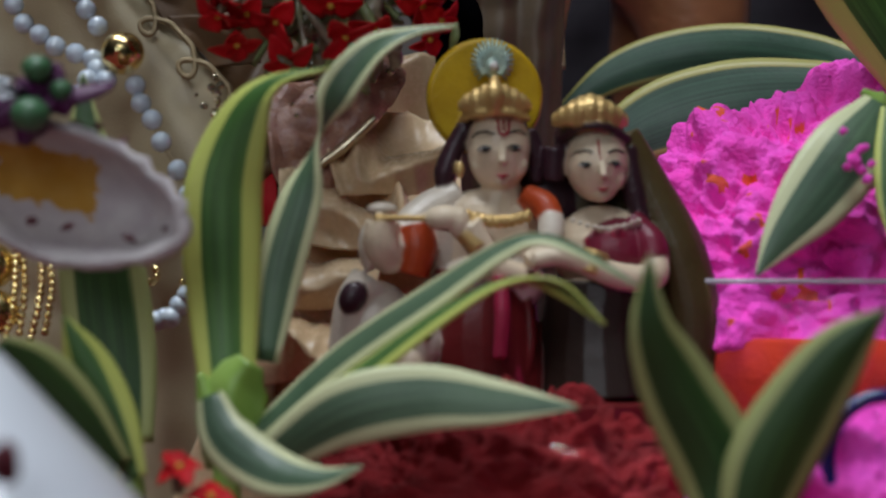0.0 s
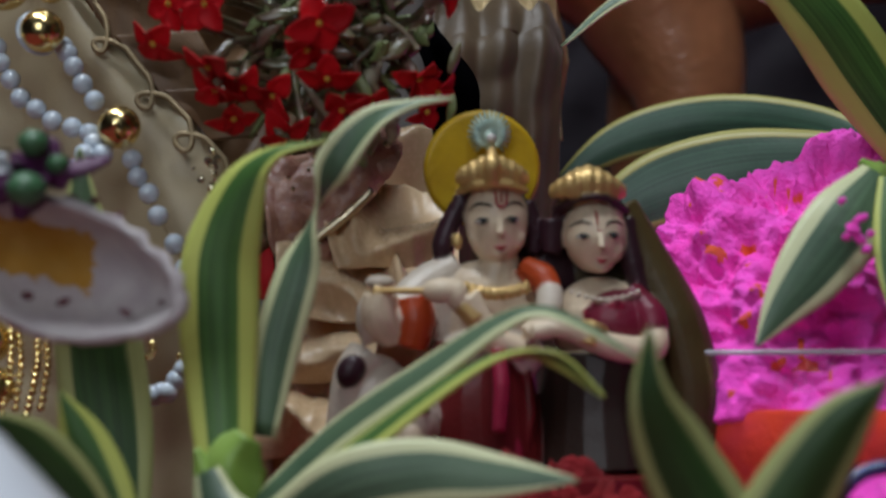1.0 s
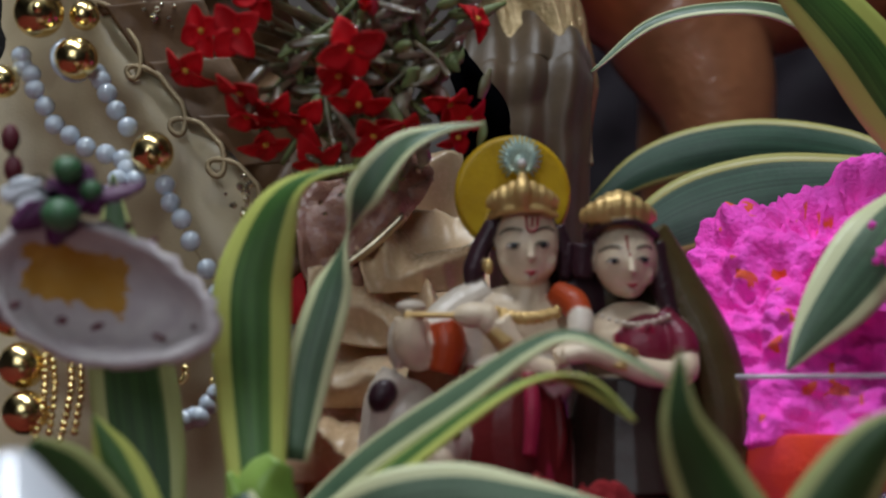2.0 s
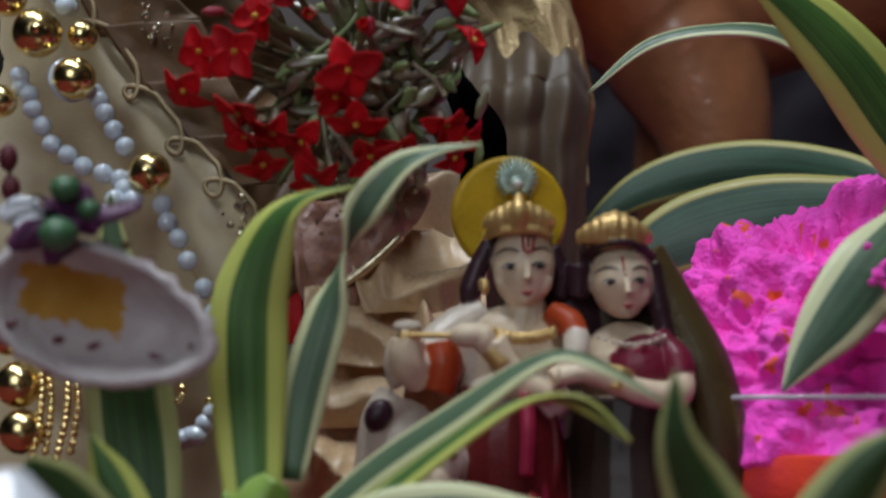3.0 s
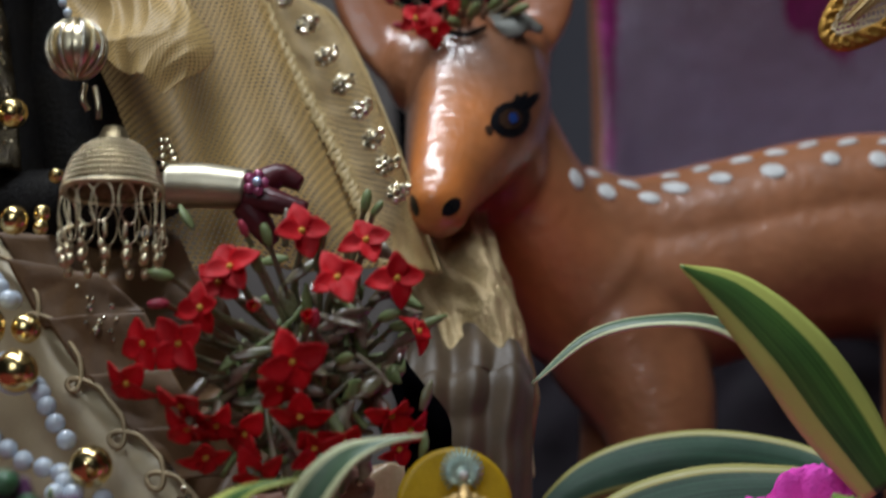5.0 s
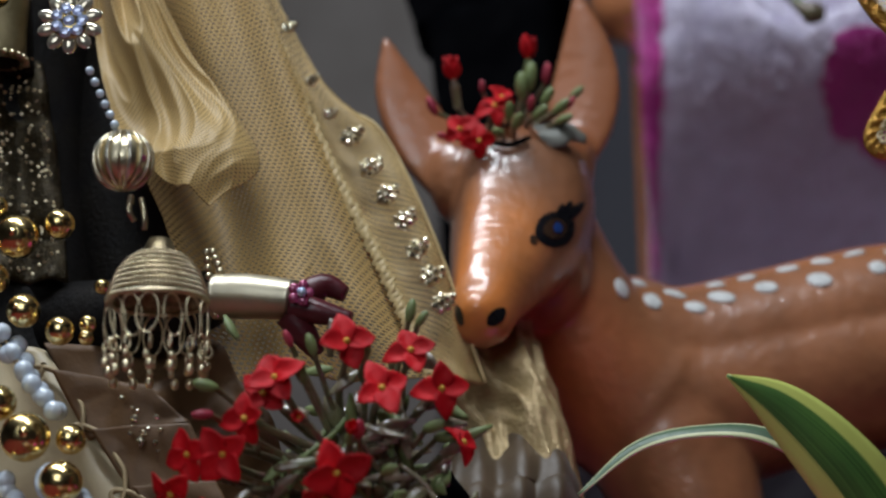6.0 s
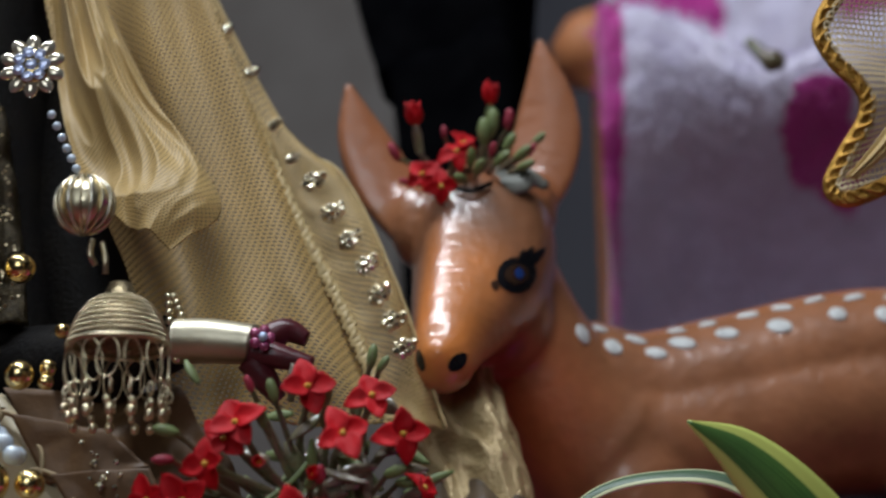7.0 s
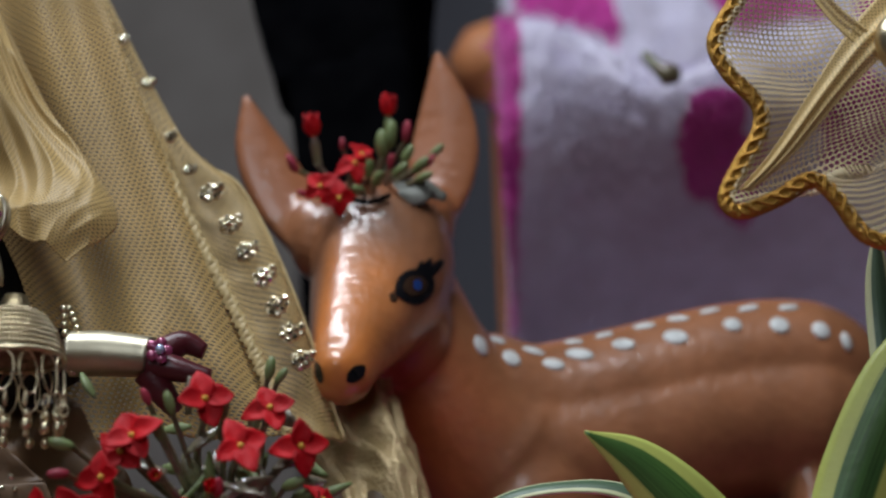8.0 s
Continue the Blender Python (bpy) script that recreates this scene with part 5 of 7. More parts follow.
    mul = nt.nodes.new("ShaderNodeMixRGB")
    mul.blend_type, mul.inputs[0].default_value = "MULTIPLY", 1.0
    nt.links.new(bsdf.inputs["Base Color"].links[0].from_socket, mul.inputs[1])
    nt.links.new(att.outputs["Color"], mul.inputs[2])
    nt.links.new(mul.outputs[0], bsdf.inputs["Base Color"])
    nt.links.new(att.outputs["Alpha"], bsdf.inputs["Metallic"])
    slot = {BK: 1, RE: 2, CR: 3, FE: 4}
    fine.m = [slot[k] for k in fine.m]
    mats = [paint, material("black_line_paint", (0.006, 0.005, 0.006), rough=0.4), material("red_line_paint", (0.38, 0.012, 0.015), (0.3, 0.02, 0.04), rough=0.35, scale=150),
            material("ivory_paint", (0.62, 0.58, 0.55), (0.52, 0.45, 0.42), rough=0.35, scale=100),
            material("silver_blue_paint", (0.4, 0.48, 0.38), (0.28, 0.4, 0.36), rough=0.3, metal=0.3, scale=400)]
    bm = bmesh.new()
    bm.from_mesh(body)
    bm.from_mesh(fine.mesh("painted_lines", mats))
    final = bpy.data.meshes.new("couple_figurine")
    bm.to_mesh(final)
    bm.free()
    for m in mats:
        final.materials.append(m)
    ob = new("couple_figurine", final)
    tagged(ob, "small painted resin figurine of a crowned couple with a calf", "figurine")


figurine()


# ---------------------------------------------------------------- shell, buds, porcelain, blue-rimmed glass
def shell():
    g = Geo()
    n, m = 40, 48
    c, e = Vector((-0.0810, 0.4050, 0.0883)), Vector((-0.0578, 0.4100, 0.0800))
    half = 0.0245
    pts, pin = [], []
    for i in range(n):
        f = i / (n - 1)
        th = f * math.pi
        r = math.sin(th * 0.5) ** 0.8
        row, row_in = [], []
        for j in range(m):
            a = 2 * math.pi * j / m
            x = half * 1.05 * r * math.cos(a)
            z = 0.0152 * r * math.sin(a)
            x += 0.004 * max(0, math.cos(a)) ** 4 * r
            depth = 0.02 * (1 - r ** 2.2)
            k = 1 + 0.05 * noise.noise(Vector((x, depth, z)) * 220)
            rib = 0.0005 * math.sin(a * 22) * r
            row.append((x * k + rib, depth * 1.15 + 0.001, z * k + rib))
            row_in.append((x * 0.9 * k, depth * 0.85, z * 0.87 * k))
        pts.append(row)
        pin.append(row_in)
    turn = np.array(Euler((radians(6), radians(16), radians(-8))).to_matrix())
    cc = np.array((c.x, c.y, c.z))
    out = np.array(pts) @ turn.T + cc
    inn = np.array(pin) @ turn.T + cc
    g.grid(np.concatenate([inn, out[::-1]], axis=0), close_u=True)
    me = g.mesh("shell", [M_SHELL, M_TURMERIC, M_MAROON])
    back = np.linalg.inv(turn)
    ids = []
    for f in me.polygons:
        q = back @ (np.array(f.center) - cc)
        w = noise.noise(Vector(f.center) * 200) * 0.0022 + noise.noise(Vector(f.center) * 600) * 0.001
        stain = abs(q[0] + 0.0085) + w < 0.0105 and abs(q[2] - 0.0015) + w < 0.0062 and q[1] > 0.004
        ids.append(1 if stain else 0)
    me.polygons.foreach_set("material_index", ids)
    ob = new("seashell", me)
    tagged(ob, "open white seashell with a yellow stain inside, against leaves", "shell")
    dots = [Geo().ball((0, 0, 0), (0.0011, 0.0006, 0.0007), seg=8, rings=6).mesh("spot", M_MAROON)]
    for p in ((-0.0965, 0.4035, 0.0860), (-0.0864, 0.4030, 0.0827), (-0.0790, 0.4035, 0.0814), (-0.0662, 0.4045, 0.0791), (-0.0775, 0.4050, 0.1032), (-0.0727, 0.4050, 0.1028), (-0.0680, 0.4060, 0.0995), (-0.0587, 0.4060, 0.0811)):
        o = new("spot", dots[0])
        o.parent = ob
        o.location = p
        o.rotation_euler = (0, rng.uniform(-0.6, 0.6), 0)
        o.scale = (rng.uniform(0.8, 1.6), 1, rng.uniform(0.8, 1.5))
    s = thing("flower_bud_sprig", "dark purple flower sprig with green round buds on a shell", "flowers")
    for p, r in (((-0.0843, 0.3980, 0.1142), 0.0034), ((-0.0853, 0.3960, 0.1045), 0.0042), ((-0.0796, 0.4000, 0.1099), 0.0026)):
        part("bud", Geo().ball(p, (r, r, r * 0.85)), M_GREENBUD, s)
    for k in range(26):
        a = Vector((-0.0838, 0.4000, 0.1090))
        q = a + Vector((rng.gauss(0, 0.0048), rng.uniform(-0.001, 0.006), rng.gauss(0.0008, 0.0042)))
        part("petal", blade([a.lerp(q, 0.2), a.lerp(q, 0.6), q], [0.003, 0.0065, 0.0025], twist=(rng.uniform(-60, 60),), curl=0.5, n=10, m=5), M_PURPLE, s, solid=0.0005)
    for b in ((-0.0971, 0.3980, 0.1106), (-0.0943, 0.3970, 0.1034), (-0.0918, 0.3980, 0.1124), (-0.0962, 0.3970, 0.1070)):
        part("stalk", Geo().tube([(-0.0854, 0.3990, 0.1077), (np.array((-0.0854, 0.3990, 0.1077)) + np.array(b)) / 2 + np.array((0, -0.002, 0.002)), b], [0.00035], 6), M_BLACK, s)
    for a, b in (((-0.0956, 0.4020, 0.1056), (-0.0874, 0.4000, 0.1096)), ((-0.0997, 0.4040, 0.1094), (-0.0906, 0.4010, 0.1113))):
        part("petal", blade([a, (np.array(a) + np.array(b)) / 2, b], [0.003, 0.006, 0.002], n=12, m=5), M_PORCELAIN, s, "pale white petal", solid=0.0005)
    r = thing("red_bud", "small red bud stalks beside the shell", "flowers")
    for a in ((-0.1041, 0.4300, 0.1249), (-0.1034, 0.4300, 0.1178)):
        part("bud", Geo().ball(a, (0.0022, 0.0022, 0.0032)), M_MAROON, r)
        part("stalk", Geo().tube([a, (a[0] + 0.001, a[1] + 0.004, a[2] - 0.02)], [0.0006], 6), M_STEM, r)


shell()


def porcelain():
    c = (-0.0790, 0.3300, 0.0600)
    prof = [(0, 0.0), (0.020, 0.0), (0.024, 0.002), (0.031, 0.012), (0.0325, 0.019), (0.0305, 0.0265), (0.0255, 0.0335), (0.0135, 0.0465), (0.006, 0.0545), (0.0025, 0.0578), (0, 0.0584)]
    g = Geo().lathe(spline(prof, 70), (c[0], c[1], 0), 80)
    solo("porcelain_pot", g, M_PORCELAIN, "glossy white porcelain pot with a sloping conical top", "pot")
    p = thing("maroon_blossom", "dark maroon blossom lying against the white pot", "flowers")
    q = np.array((-0.0696, 0.3000, 0.0407))
    for k in range(6):
        d = np.array((0.0035 * math.cos(k), 0.0, 0.0045 * math.sin(k * 1.3)))
        part("petal", blade([q - d * 0.3, q + d * 0.5, q + d], [0.002, 0.005, 0.002], twist=(k * 25,), curl=0.4, n=10, m=5), M_MAROON, p, solid=0.0005)


porcelain()


def blue_lens():
    p = thing("magnifier_disc", "round clear glass disc with a thick blue rim", "glass")
    c = (0.0924, 0.4000, 0.0327)
    a = [(c[0] + 0.0125 * math.cos(q), c[1], c[2] + 0.0135 * math.sin(q)) for q in np.linspace(0, 2 * math.pi, 41)]
    part("rim", Geo().tube(a, [0.0016], 10, n=120), M_BLUE, p)
    part("pane", Geo().lathe([(0, -0.0006), (0.0118, -0.0006), (0.0118, 0.0006), (0, 0.0006)], c, 48, turn=(90, 0, 0)), M_GLASS, p).visible_shadow = False


blue_lens()


# ---------------------------------------------------------------- idol, dress and veils
M_CUFF = material("olive_gold", (0.2, 0.16, 0.08), (0.14, 0.11, 0.05), rough=0.45, metal=0.5, scale=120, bump=0.3)
EDGE_BEAD = Geo().ball((0, 0, 0), 0.0009, seg=8, rings=6).mesh("edge_bead", M_GOLDMATT)
def idol():
    g = Geo()
    g.tube([(-0.1299, 0.5600, 0.0659), (-0.1319, 0.5600, 0.1283), (-0.1319, 0.5650, 0.1962), (-0.1361, 0.5700, 0.2515), (-0.1429, 0.5700, 0.3088), (-0.1489, 0.5700, 0.3797)], [0.05, 0.045, 0.034, 0.03, 0.03, 0.03], 28, n=50)
    g.tube([(-0.1444, 0.5450, 0.3405), (-0.1386, 0.5400, 0.3074), (-0.1365, 0.5400, 0.2852)], [0.0105, 0.0105, 0.0105], 18)
    g.tube([(-0.1245, 0.5600, 0.2054), (-0.0923, 0.5300, 0.2062), (-0.0675, 0.5120, 0.2075)], [0.02, 0.012, 0.008], 18)
    g.tube([(-0.1000, 0.5650, 0.3150), (-0.1020, 0.5640, 0.2760), (-0.1010, 0.5620, 0.2470), (-0.0960, 0.5590, 0.2190), (-0.0950, 0.5560, 0.2000)], [0.014, 0.016, 0.017, 0.016, 0.012], 20, n=40)
    b = (-0.1299, 0.5600, 0.0659)
    g.lathe([(0, 0), (0.075, 0), (0.075, 0.01), (0.06, 0.02), (0.045, b[2] + 0.02), (0, b[2] + 0.02)], (b[0], b[1], 0), 40)
    solo("idol_statue", g, M_IDOL, "dark dressed idol statue hung with jewellery", "statue")


idol()

sequin_cloth = solo("sequin_cloth", sheet([(-0.1513, 0.5360, 0.2911), (-0.1477, 0.5320, 0.2519), (-0.1450, 0.5300, 0.2185)], [(-0.1249, 0.5450, 0.2907), (-0.1169, 0.5400, 0.2542), (-0.1118, 0.5350, 0.2195)], 50, 40, folds=((2.2, 0.002, 0.1, 0.3),), crumple=0.003, scale=70), M_BRONZE, "dark bronze sequinned cloth on the idol", "cloth", solid=0.0006)
sequins = Geo()
for k in range(260):
    a, b = rng.random(), rng.random()
    q = Vector((-0.1500, 0.5290, 0.2900)).lerp(Vector((-0.1240, 0.5370, 0.2900)), a).lerp(Vector((-0.1440, 0.5240, 0.2190)).lerp(Vector((-0.1110, 0.5290, 0.2190)), a), b)
    sequins.ball(q, (0.0006, 0.0003, 0.0006), turn=(rng.uniform(-50, 50), 0, rng.uniform(-50, 50)), seg=6, rings=4)
tagged(part("glitter", sequins, M_GOLDMATT, sequin_cloth), kind="stuff")
cuff = thing("arm_cuff", "dull olive-gold cuff with beaded edges on the idol's arm", "ornament")
part("band", Geo().lathe(spline([(0.0062, 0.0), (0.0068, 0.0015), (0.0066, 0.011), (0.0070, 0.0205), (0.0064, 0.022), (0.0058, 0.0215), (0.0058, 0.0005), (0.0062, 0.0)], 40), (-0.1330, 0.5290, 0.2860), 40), M_CUFF, cuff)
for z in (0.2862, 0.3078):
    for k in range(20):
        a = 2 * math.pi * k / 20
        part("edge_bead", EDGE_BEAD, None, cuff, at=(-0.1330 + 0.0070 * math.cos(a), 0.5290 + 0.0070 * math.sin(a), z))
solo("dress", sheet([(-0.1614, 0.5300, 0.2041), (-0.1569, 0.5200, 0.1475), (-0.1522, 0.5100, 0.0851), (-0.1480, 0.5050, -0.0172)], [(-0.1143, 0.5250, 0.1945), (-0.0833, 0.5080, 0.1508), (-0.0547, 0.5000, 0.1171), (-0.0466, 0.4950, 0.0755), (-0.0371, 0.4900, -0.0148)], 100, 80,
             folds=((1.2, 0.004, 0.05, 0.35), (3.1, 0.0009, 0.4, 0.6)), crumple=0.0012, scale=45), M_DRESS, "cream satin idol dress falling in soft folds", "dress", solid=0.0008)
silk = solo("skirt_panel", sheet([(-0.1149, 0.5240, 0.1958), (-0.0831, 0.5070, 0.1511), (-0.0562, 0.5000, 0.1186), (-0.0513, 0.4970, 0.0931)], [(-0.0682, 0.5300, 0.2003), (-0.0463, 0.5200, 0.1659), (-0.0334, 0.5150, 0.1338), (-0.0270, 0.5100, 0.0937)], 80, 60,
            folds=((0.8, 0.003, 0.1, 5.5), (1.6, 0.0012, 0.3, 9.0)), crumple=0.0016, scale=60, seed=4), M_SILK, "brown pleated silk panel edged with gold braid", "cloth", solid=0.0006)


for a, b, c, d in (((-0.1100, 0.5130, 0.1877), (-0.0820, 0.5080, 0.1809), (-0.0991, 0.5070, 0.1683), (-0.0712, 0.5030, 0.1720)), ((-0.0976, 0.5070, 0.1699), (-0.0704, 0.5030, 0.1705), (-0.0857, 0.5020, 0.1520), (-0.0638, 0.5000, 0.1561)),
                   ((-0.0852, 0.5030, 0.1537), (-0.0630, 0.5000, 0.1546), (-0.0730, 0.4990, 0.1379), (-0.0550, 0.4970, 0.1405)), ((-0.0716, 0.4990, 0.1387), (-0.0535, 0.4970, 0.1390), (-0.0592, 0.4960, 0.1256), (-0.0473, 0.4950, 0.1269))):
    part("pleat", sheet([a, b], [c, d], 24, 24, folds=((0.6, 0.0014, 0.1, 0.2),), crumple=0.001, scale=90), M_SILK, silk, solid=0.0008)


def braid():
    p = spline([(-0.1130, 0.5190, 0.1938), (-0.0961, 0.5100, 0.1705), (-0.0794, 0.5030, 0.1469), (-0.0650, 0.4975, 0.1310), (-0.0523, 0.4940, 0.1168)], 400)
    t = unit(np.gradient(p, axis=0))
    side = unit(np.cross(t, np.array((0, -1.0, 0))))
    s = np.linspace(0, 1, 400)
    ph = s * 2 * math.pi * 5.2 + 0.6
    amp = 0.0042 * np.clip(np.sin(ph), 0, 1) ** 2
    q = p + np.array((0, -0.003, 0)) + side * (amp * 1.6)[:, None] + t * (0.005 * np.sin(2 * ph) * np.clip(np.sin(ph), 0, 1))[:, None]
    solo("braid_trim", Geo().tube(q[::3], [0.0008], 8, n=330), M_BRAID, "thin looping gold braid trim on the dress", "trim")


braid()

satin = solo("satin_cloth", sheet([(-0.0509, 0.5450, 0.1313), (-0.0468, 0.5220, 0.0958), (-0.0511, 0.5050, 0.0667), (-0.0697, 0.4900, 0.0121)], [(0.0066, 0.5450, 0.1302), (0.0049, 0.5250, 0.0962), (0.0054, 0.5150, 0.0606), (0.0054, 0.5050, 0.0104)], 110, 110,
             drape=((0.014, 2.0, 2.2),), seed=2.0), M_SATIN, "crumpled gold satin cloth behind the figurine", "cloth", solid=0.0006)
for k, (a, b, c, d) in enumerate((((-0.0330, 0.5080, 0.1050), (0.0060, 0.5080, 0.1090), (-0.0260, 0.4920, 0.0900), (0.0030, 0.4920, 0.0930)), ((-0.0440, 0.5040, 0.0960), (-0.0100, 0.5040, 0.0930), (-0.0400, 0.4880, 0.0780), (-0.0080, 0.4880, 0.0760)),
                                  ((-0.0430, 0.5000, 0.0790), (-0.0130, 0.5000, 0.0800), (-0.0450, 0.4850, 0.0610), (-0.0170, 0.4840, 0.0640)), ((-0.0480, 0.4950, 0.0640), (-0.0200, 0.4950, 0.0660), (-0.0520, 0.4800, 0.0420), (-0.0240, 0.4800, 0.0480)))):
    mid = [tuple((np.array(p) + np.array(q)) / 2 + np.array((0, -0.005, 0.004))) for p, q in ((a, c), (b, d))]
    part("ruffle", sheet([a, mid[0], c], [b, mid[1], d], 50, 60, drape=((0.013, 1.6, 1.3), (0.0015, 4.5, 1.0)), seed=31.0 + 3 * k), M_SATIN, satin, solid=0.0006)
solo("brocade_pouch", sheet([(-0.0492, 0.5000, 0.1184), (-0.0446, 0.4900, 0.1065), (-0.0423, 0.4880, 0.0956), (-0.0331, 0.4900, 0.0885)], [(-0.0140, 0.5050, 0.1300), (-0.0101, 0.4970, 0.1239), (-0.0137, 0.4940, 0.1149), (-0.0268, 0.4940, 0.1003)], 50, 50, folds=((1.2, 0.0012, 0.2, 0.6),), crumple=0.0022, scale=110), M_SEQUIN,
     "mauve brocade pouch with sequins and a gold edge", "pouch", solid=0.0012)
solo("gold_edging", Geo().tube([(-0.0329, 0.4870, 0.0984), (-0.0250, 0.4870, 0.1042), (-0.0171, 0.4880, 0.1117)], [0.0011, 0.0014, 0.0011], 8), M_GOLDMATT, "thin gold edging on the brocade pouch", "trim")
solo("scarf_cloth", sheet([(-0.0507, 0.5000, 0.0992), (-0.0490, 0.4980, 0.0924), (-0.0486, 0.4970, 0.0843)], [(-0.0441, 0.5000, 0.0992), (-0.0431, 0.4970, 0.0924), (-0.0445, 0.4970, 0.0843)], 20, 20, crumple=0.001, scale=90), M_PETAL, "bright red cloth scrap between the folds", "cloth", solid=0.0006)
solo("gold_cloth_end", sheet([(-0.0081, 0.5950, 0.2150), (-0.0045, 0.5900, 0.1983), (-0.0002, 0.5820, 0.1734), (0.0030, 0.5750, 0.1340)], [(0.0222, 0.6120, 0.2199), (0.0281, 0.6020, 0.2016), (0.0381, 0.5950, 0.1754), (0.0381, 0.5900, 0.1355)], 110, 90,
     folds=((0.9, 0.003, 0.3, 0.7),), drape=((0.007, 3.0, 2.5), (0.003, 7.0, 5.0)), seed=9, bulge=0.012), M_GAUZE, "crumpled end of a gold cloth hanging below the deer's head", "cloth", solid=0.0006)
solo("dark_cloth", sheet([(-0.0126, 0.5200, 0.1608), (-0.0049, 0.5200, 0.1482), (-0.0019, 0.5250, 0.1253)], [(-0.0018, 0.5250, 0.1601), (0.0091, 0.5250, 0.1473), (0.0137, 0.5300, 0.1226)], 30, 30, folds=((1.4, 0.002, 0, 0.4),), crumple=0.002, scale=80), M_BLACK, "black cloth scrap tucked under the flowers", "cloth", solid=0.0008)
solo("satin_fold", sheet([(-0.0030, 0.5820, 0.1800), (-0.0020, 0.5690, 0.1630), (0.0000, 0.5650, 0.1380), (0.0020, 0.5720, 0.0010)], [(0.0330, 0.5930, 0.1800), (0.0370, 0.5780, 0.1630), (0.0350, 0.5740, 0.1380), (0.0320, 0.5780, 0.0010)], 80, 60,
     folds=((1.1, 0.003, 0.2, 0.3), (3.2, 0.0014, 0.5, 0.6)), crumple=0.0012, scale=60, seed=14.0, bulge=0.009), M_BAG, "bronze satin fold hanging down behind the flowers", "cloth", solid=0.0008)

# veils
VEIL_R = [(-0.0710, 0.5500, 0.3561), (-0.0627, 0.5450, 0.3263), (-0.0491, 0.5400, 0.2895), (-0.0336, 0.5350, 0.2526), (-0.0202, 0.5300, 0.2235), (-0.0105, 0.5250, 0.2005), (-0.0050, 0.5220, 0.1868)]
veil = solo("net_veil", sheet([(-0.1224, 0.5550, 0.3611), (-0.1098, 0.5480, 0.3087), (-0.1020, 0.5450, 0.2812), (-0.0910, 0.5420, 0.2528), (-0.0830, 0.5380, 0.2338), (-0.0767, 0.5330, 0.2119), (-0.0692, 0.5300, 0.1878)], VEIL_R, 130, 120,
     folds=((1.3, 0.003, 0.3, 0.35), (2.7, 0.0016, 0.6, 0.5)), drape=((0.0065, 2.3, 1.2),), seed=1.0), M_NET, "pale gold net veil with a folded hem hanging from the idol", "veil", solid=0.0004)
hem = spline(VEIL_R, 420)
hem_t = unit(np.gradient(hem, axis=0))
hem_s = unit(np.cross(hem_t, np.array((0, -1.0, 0))))
rip = (0.0004 * np.sin(np.arange(420) * 1.15) + 0.0003 * np.sin(np.arange(420) * 0.43))[:, None]
part("hem", Geo().grid(np.stack([hem - hem_s * (0.0002 + rip) + np.array((0, -0.0006, 0)), hem + hem_s * 0.0012 + np.array((0, -0.0009, 0)) + np.array((0, 1.0, 0)) * rip,
     hem + hem_s * (0.0032 + rip) + np.array((0, -0.0007, 0))], axis=1)), M_HEM, veil, "gathered hem", solid=0.0005)
fine_veil = solo("net_veil", sheet([(-0.0849, 0.5850, 0.3742), (-0.0645, 0.5800, 0.3266), (-0.0397, 0.5750, 0.2663), (-0.0181, 0.5650, 0.2193), (-0.0062, 0.5600, 0.1936)], [(-0.0793, 0.5850, 0.3742), (-0.0425, 0.5850, 0.2998), (-0.0225, 0.5800, 0.2803), (-0.0061, 0.5750, 0.2436), (0.0091, 0.5720, 0.1960)], 100, 60,
     folds=((1.2, 0.0012, 0.3, 0.2),), crumple=0.0008, scale=40), M_NETFINE, "fine gold net veil layer edged with rhinestones", "veil", solid=0.0003)
part("hem", Geo().tube([(-0.0793, 0.5848, 0.3742), (-0.0425, 0.5848, 0.2998), (-0.0225, 0.5798, 0.2803), (-0.0061, 0.5748, 0.2436), (0.0091, 0.5718, 0.1960)], [0.0006], 6, n=120), M_HEM, fine_veil, "rolled thread hem")
solo("gathered_veil", sheet([(-0.1098, 0.5400, 0.3222), (-0.1052, 0.5320, 0.2888), (-0.0977, 0.5240, 0.2642), (-0.0888, 0.5150, 0.2420)], [(-0.0963, 0.5420, 0.3267), (-0.0759, 0.5300, 0.2840), (-0.0543, 0.5140, 0.2467), (-0.0668, 0.5080, 0.2303)], 130, 110,
     drape=((0.010, 2.4, 1.6), (0.0022, 5.0, 3.5)), seed=3.4, bulge=0.006), M_NETSOFT, "gathered pale gold net in soft folds", "veil", solid=0.0004)

STONE = Geo().lathe([(0, 0.0012), (0.0008, 0.0011), (0.00135, 0.0003), (0.0013, 0), (0, -0.0004)], seg=8).mesh("rhinestone", M_STONE, smooth=False)
stones = thing("rhinestone_trim", "row of clear and gold rhinestone clusters on the veil edge", "trim")
SETTING = Geo().lathe([(0, 0.0004), (0.0016, 0.0004), (0.002, 0), (0.0016, -0.0004), (0, -0.0004)], seg=12).mesh("setting", M_GOLDMATT)
TRIM = [(-0.0618, 0.5800, 0.3316), (-0.0528, 0.5780, 0.3157), (-0.0450, 0.5760, 0.2960), (-0.0389, 0.5740, 0.2840), (-0.0325, 0.5730, 0.2759), (-0.0262, 0.5710, 0.2648), (-0.0208, 0.5690, 0.2549), (-0.0155, 0.5670, 0.2459),
        (-0.0115, 0.5660, 0.2361), (-0.0074, 0.5650, 0.2277), (-0.0040, 0.5640, 0.2188)]
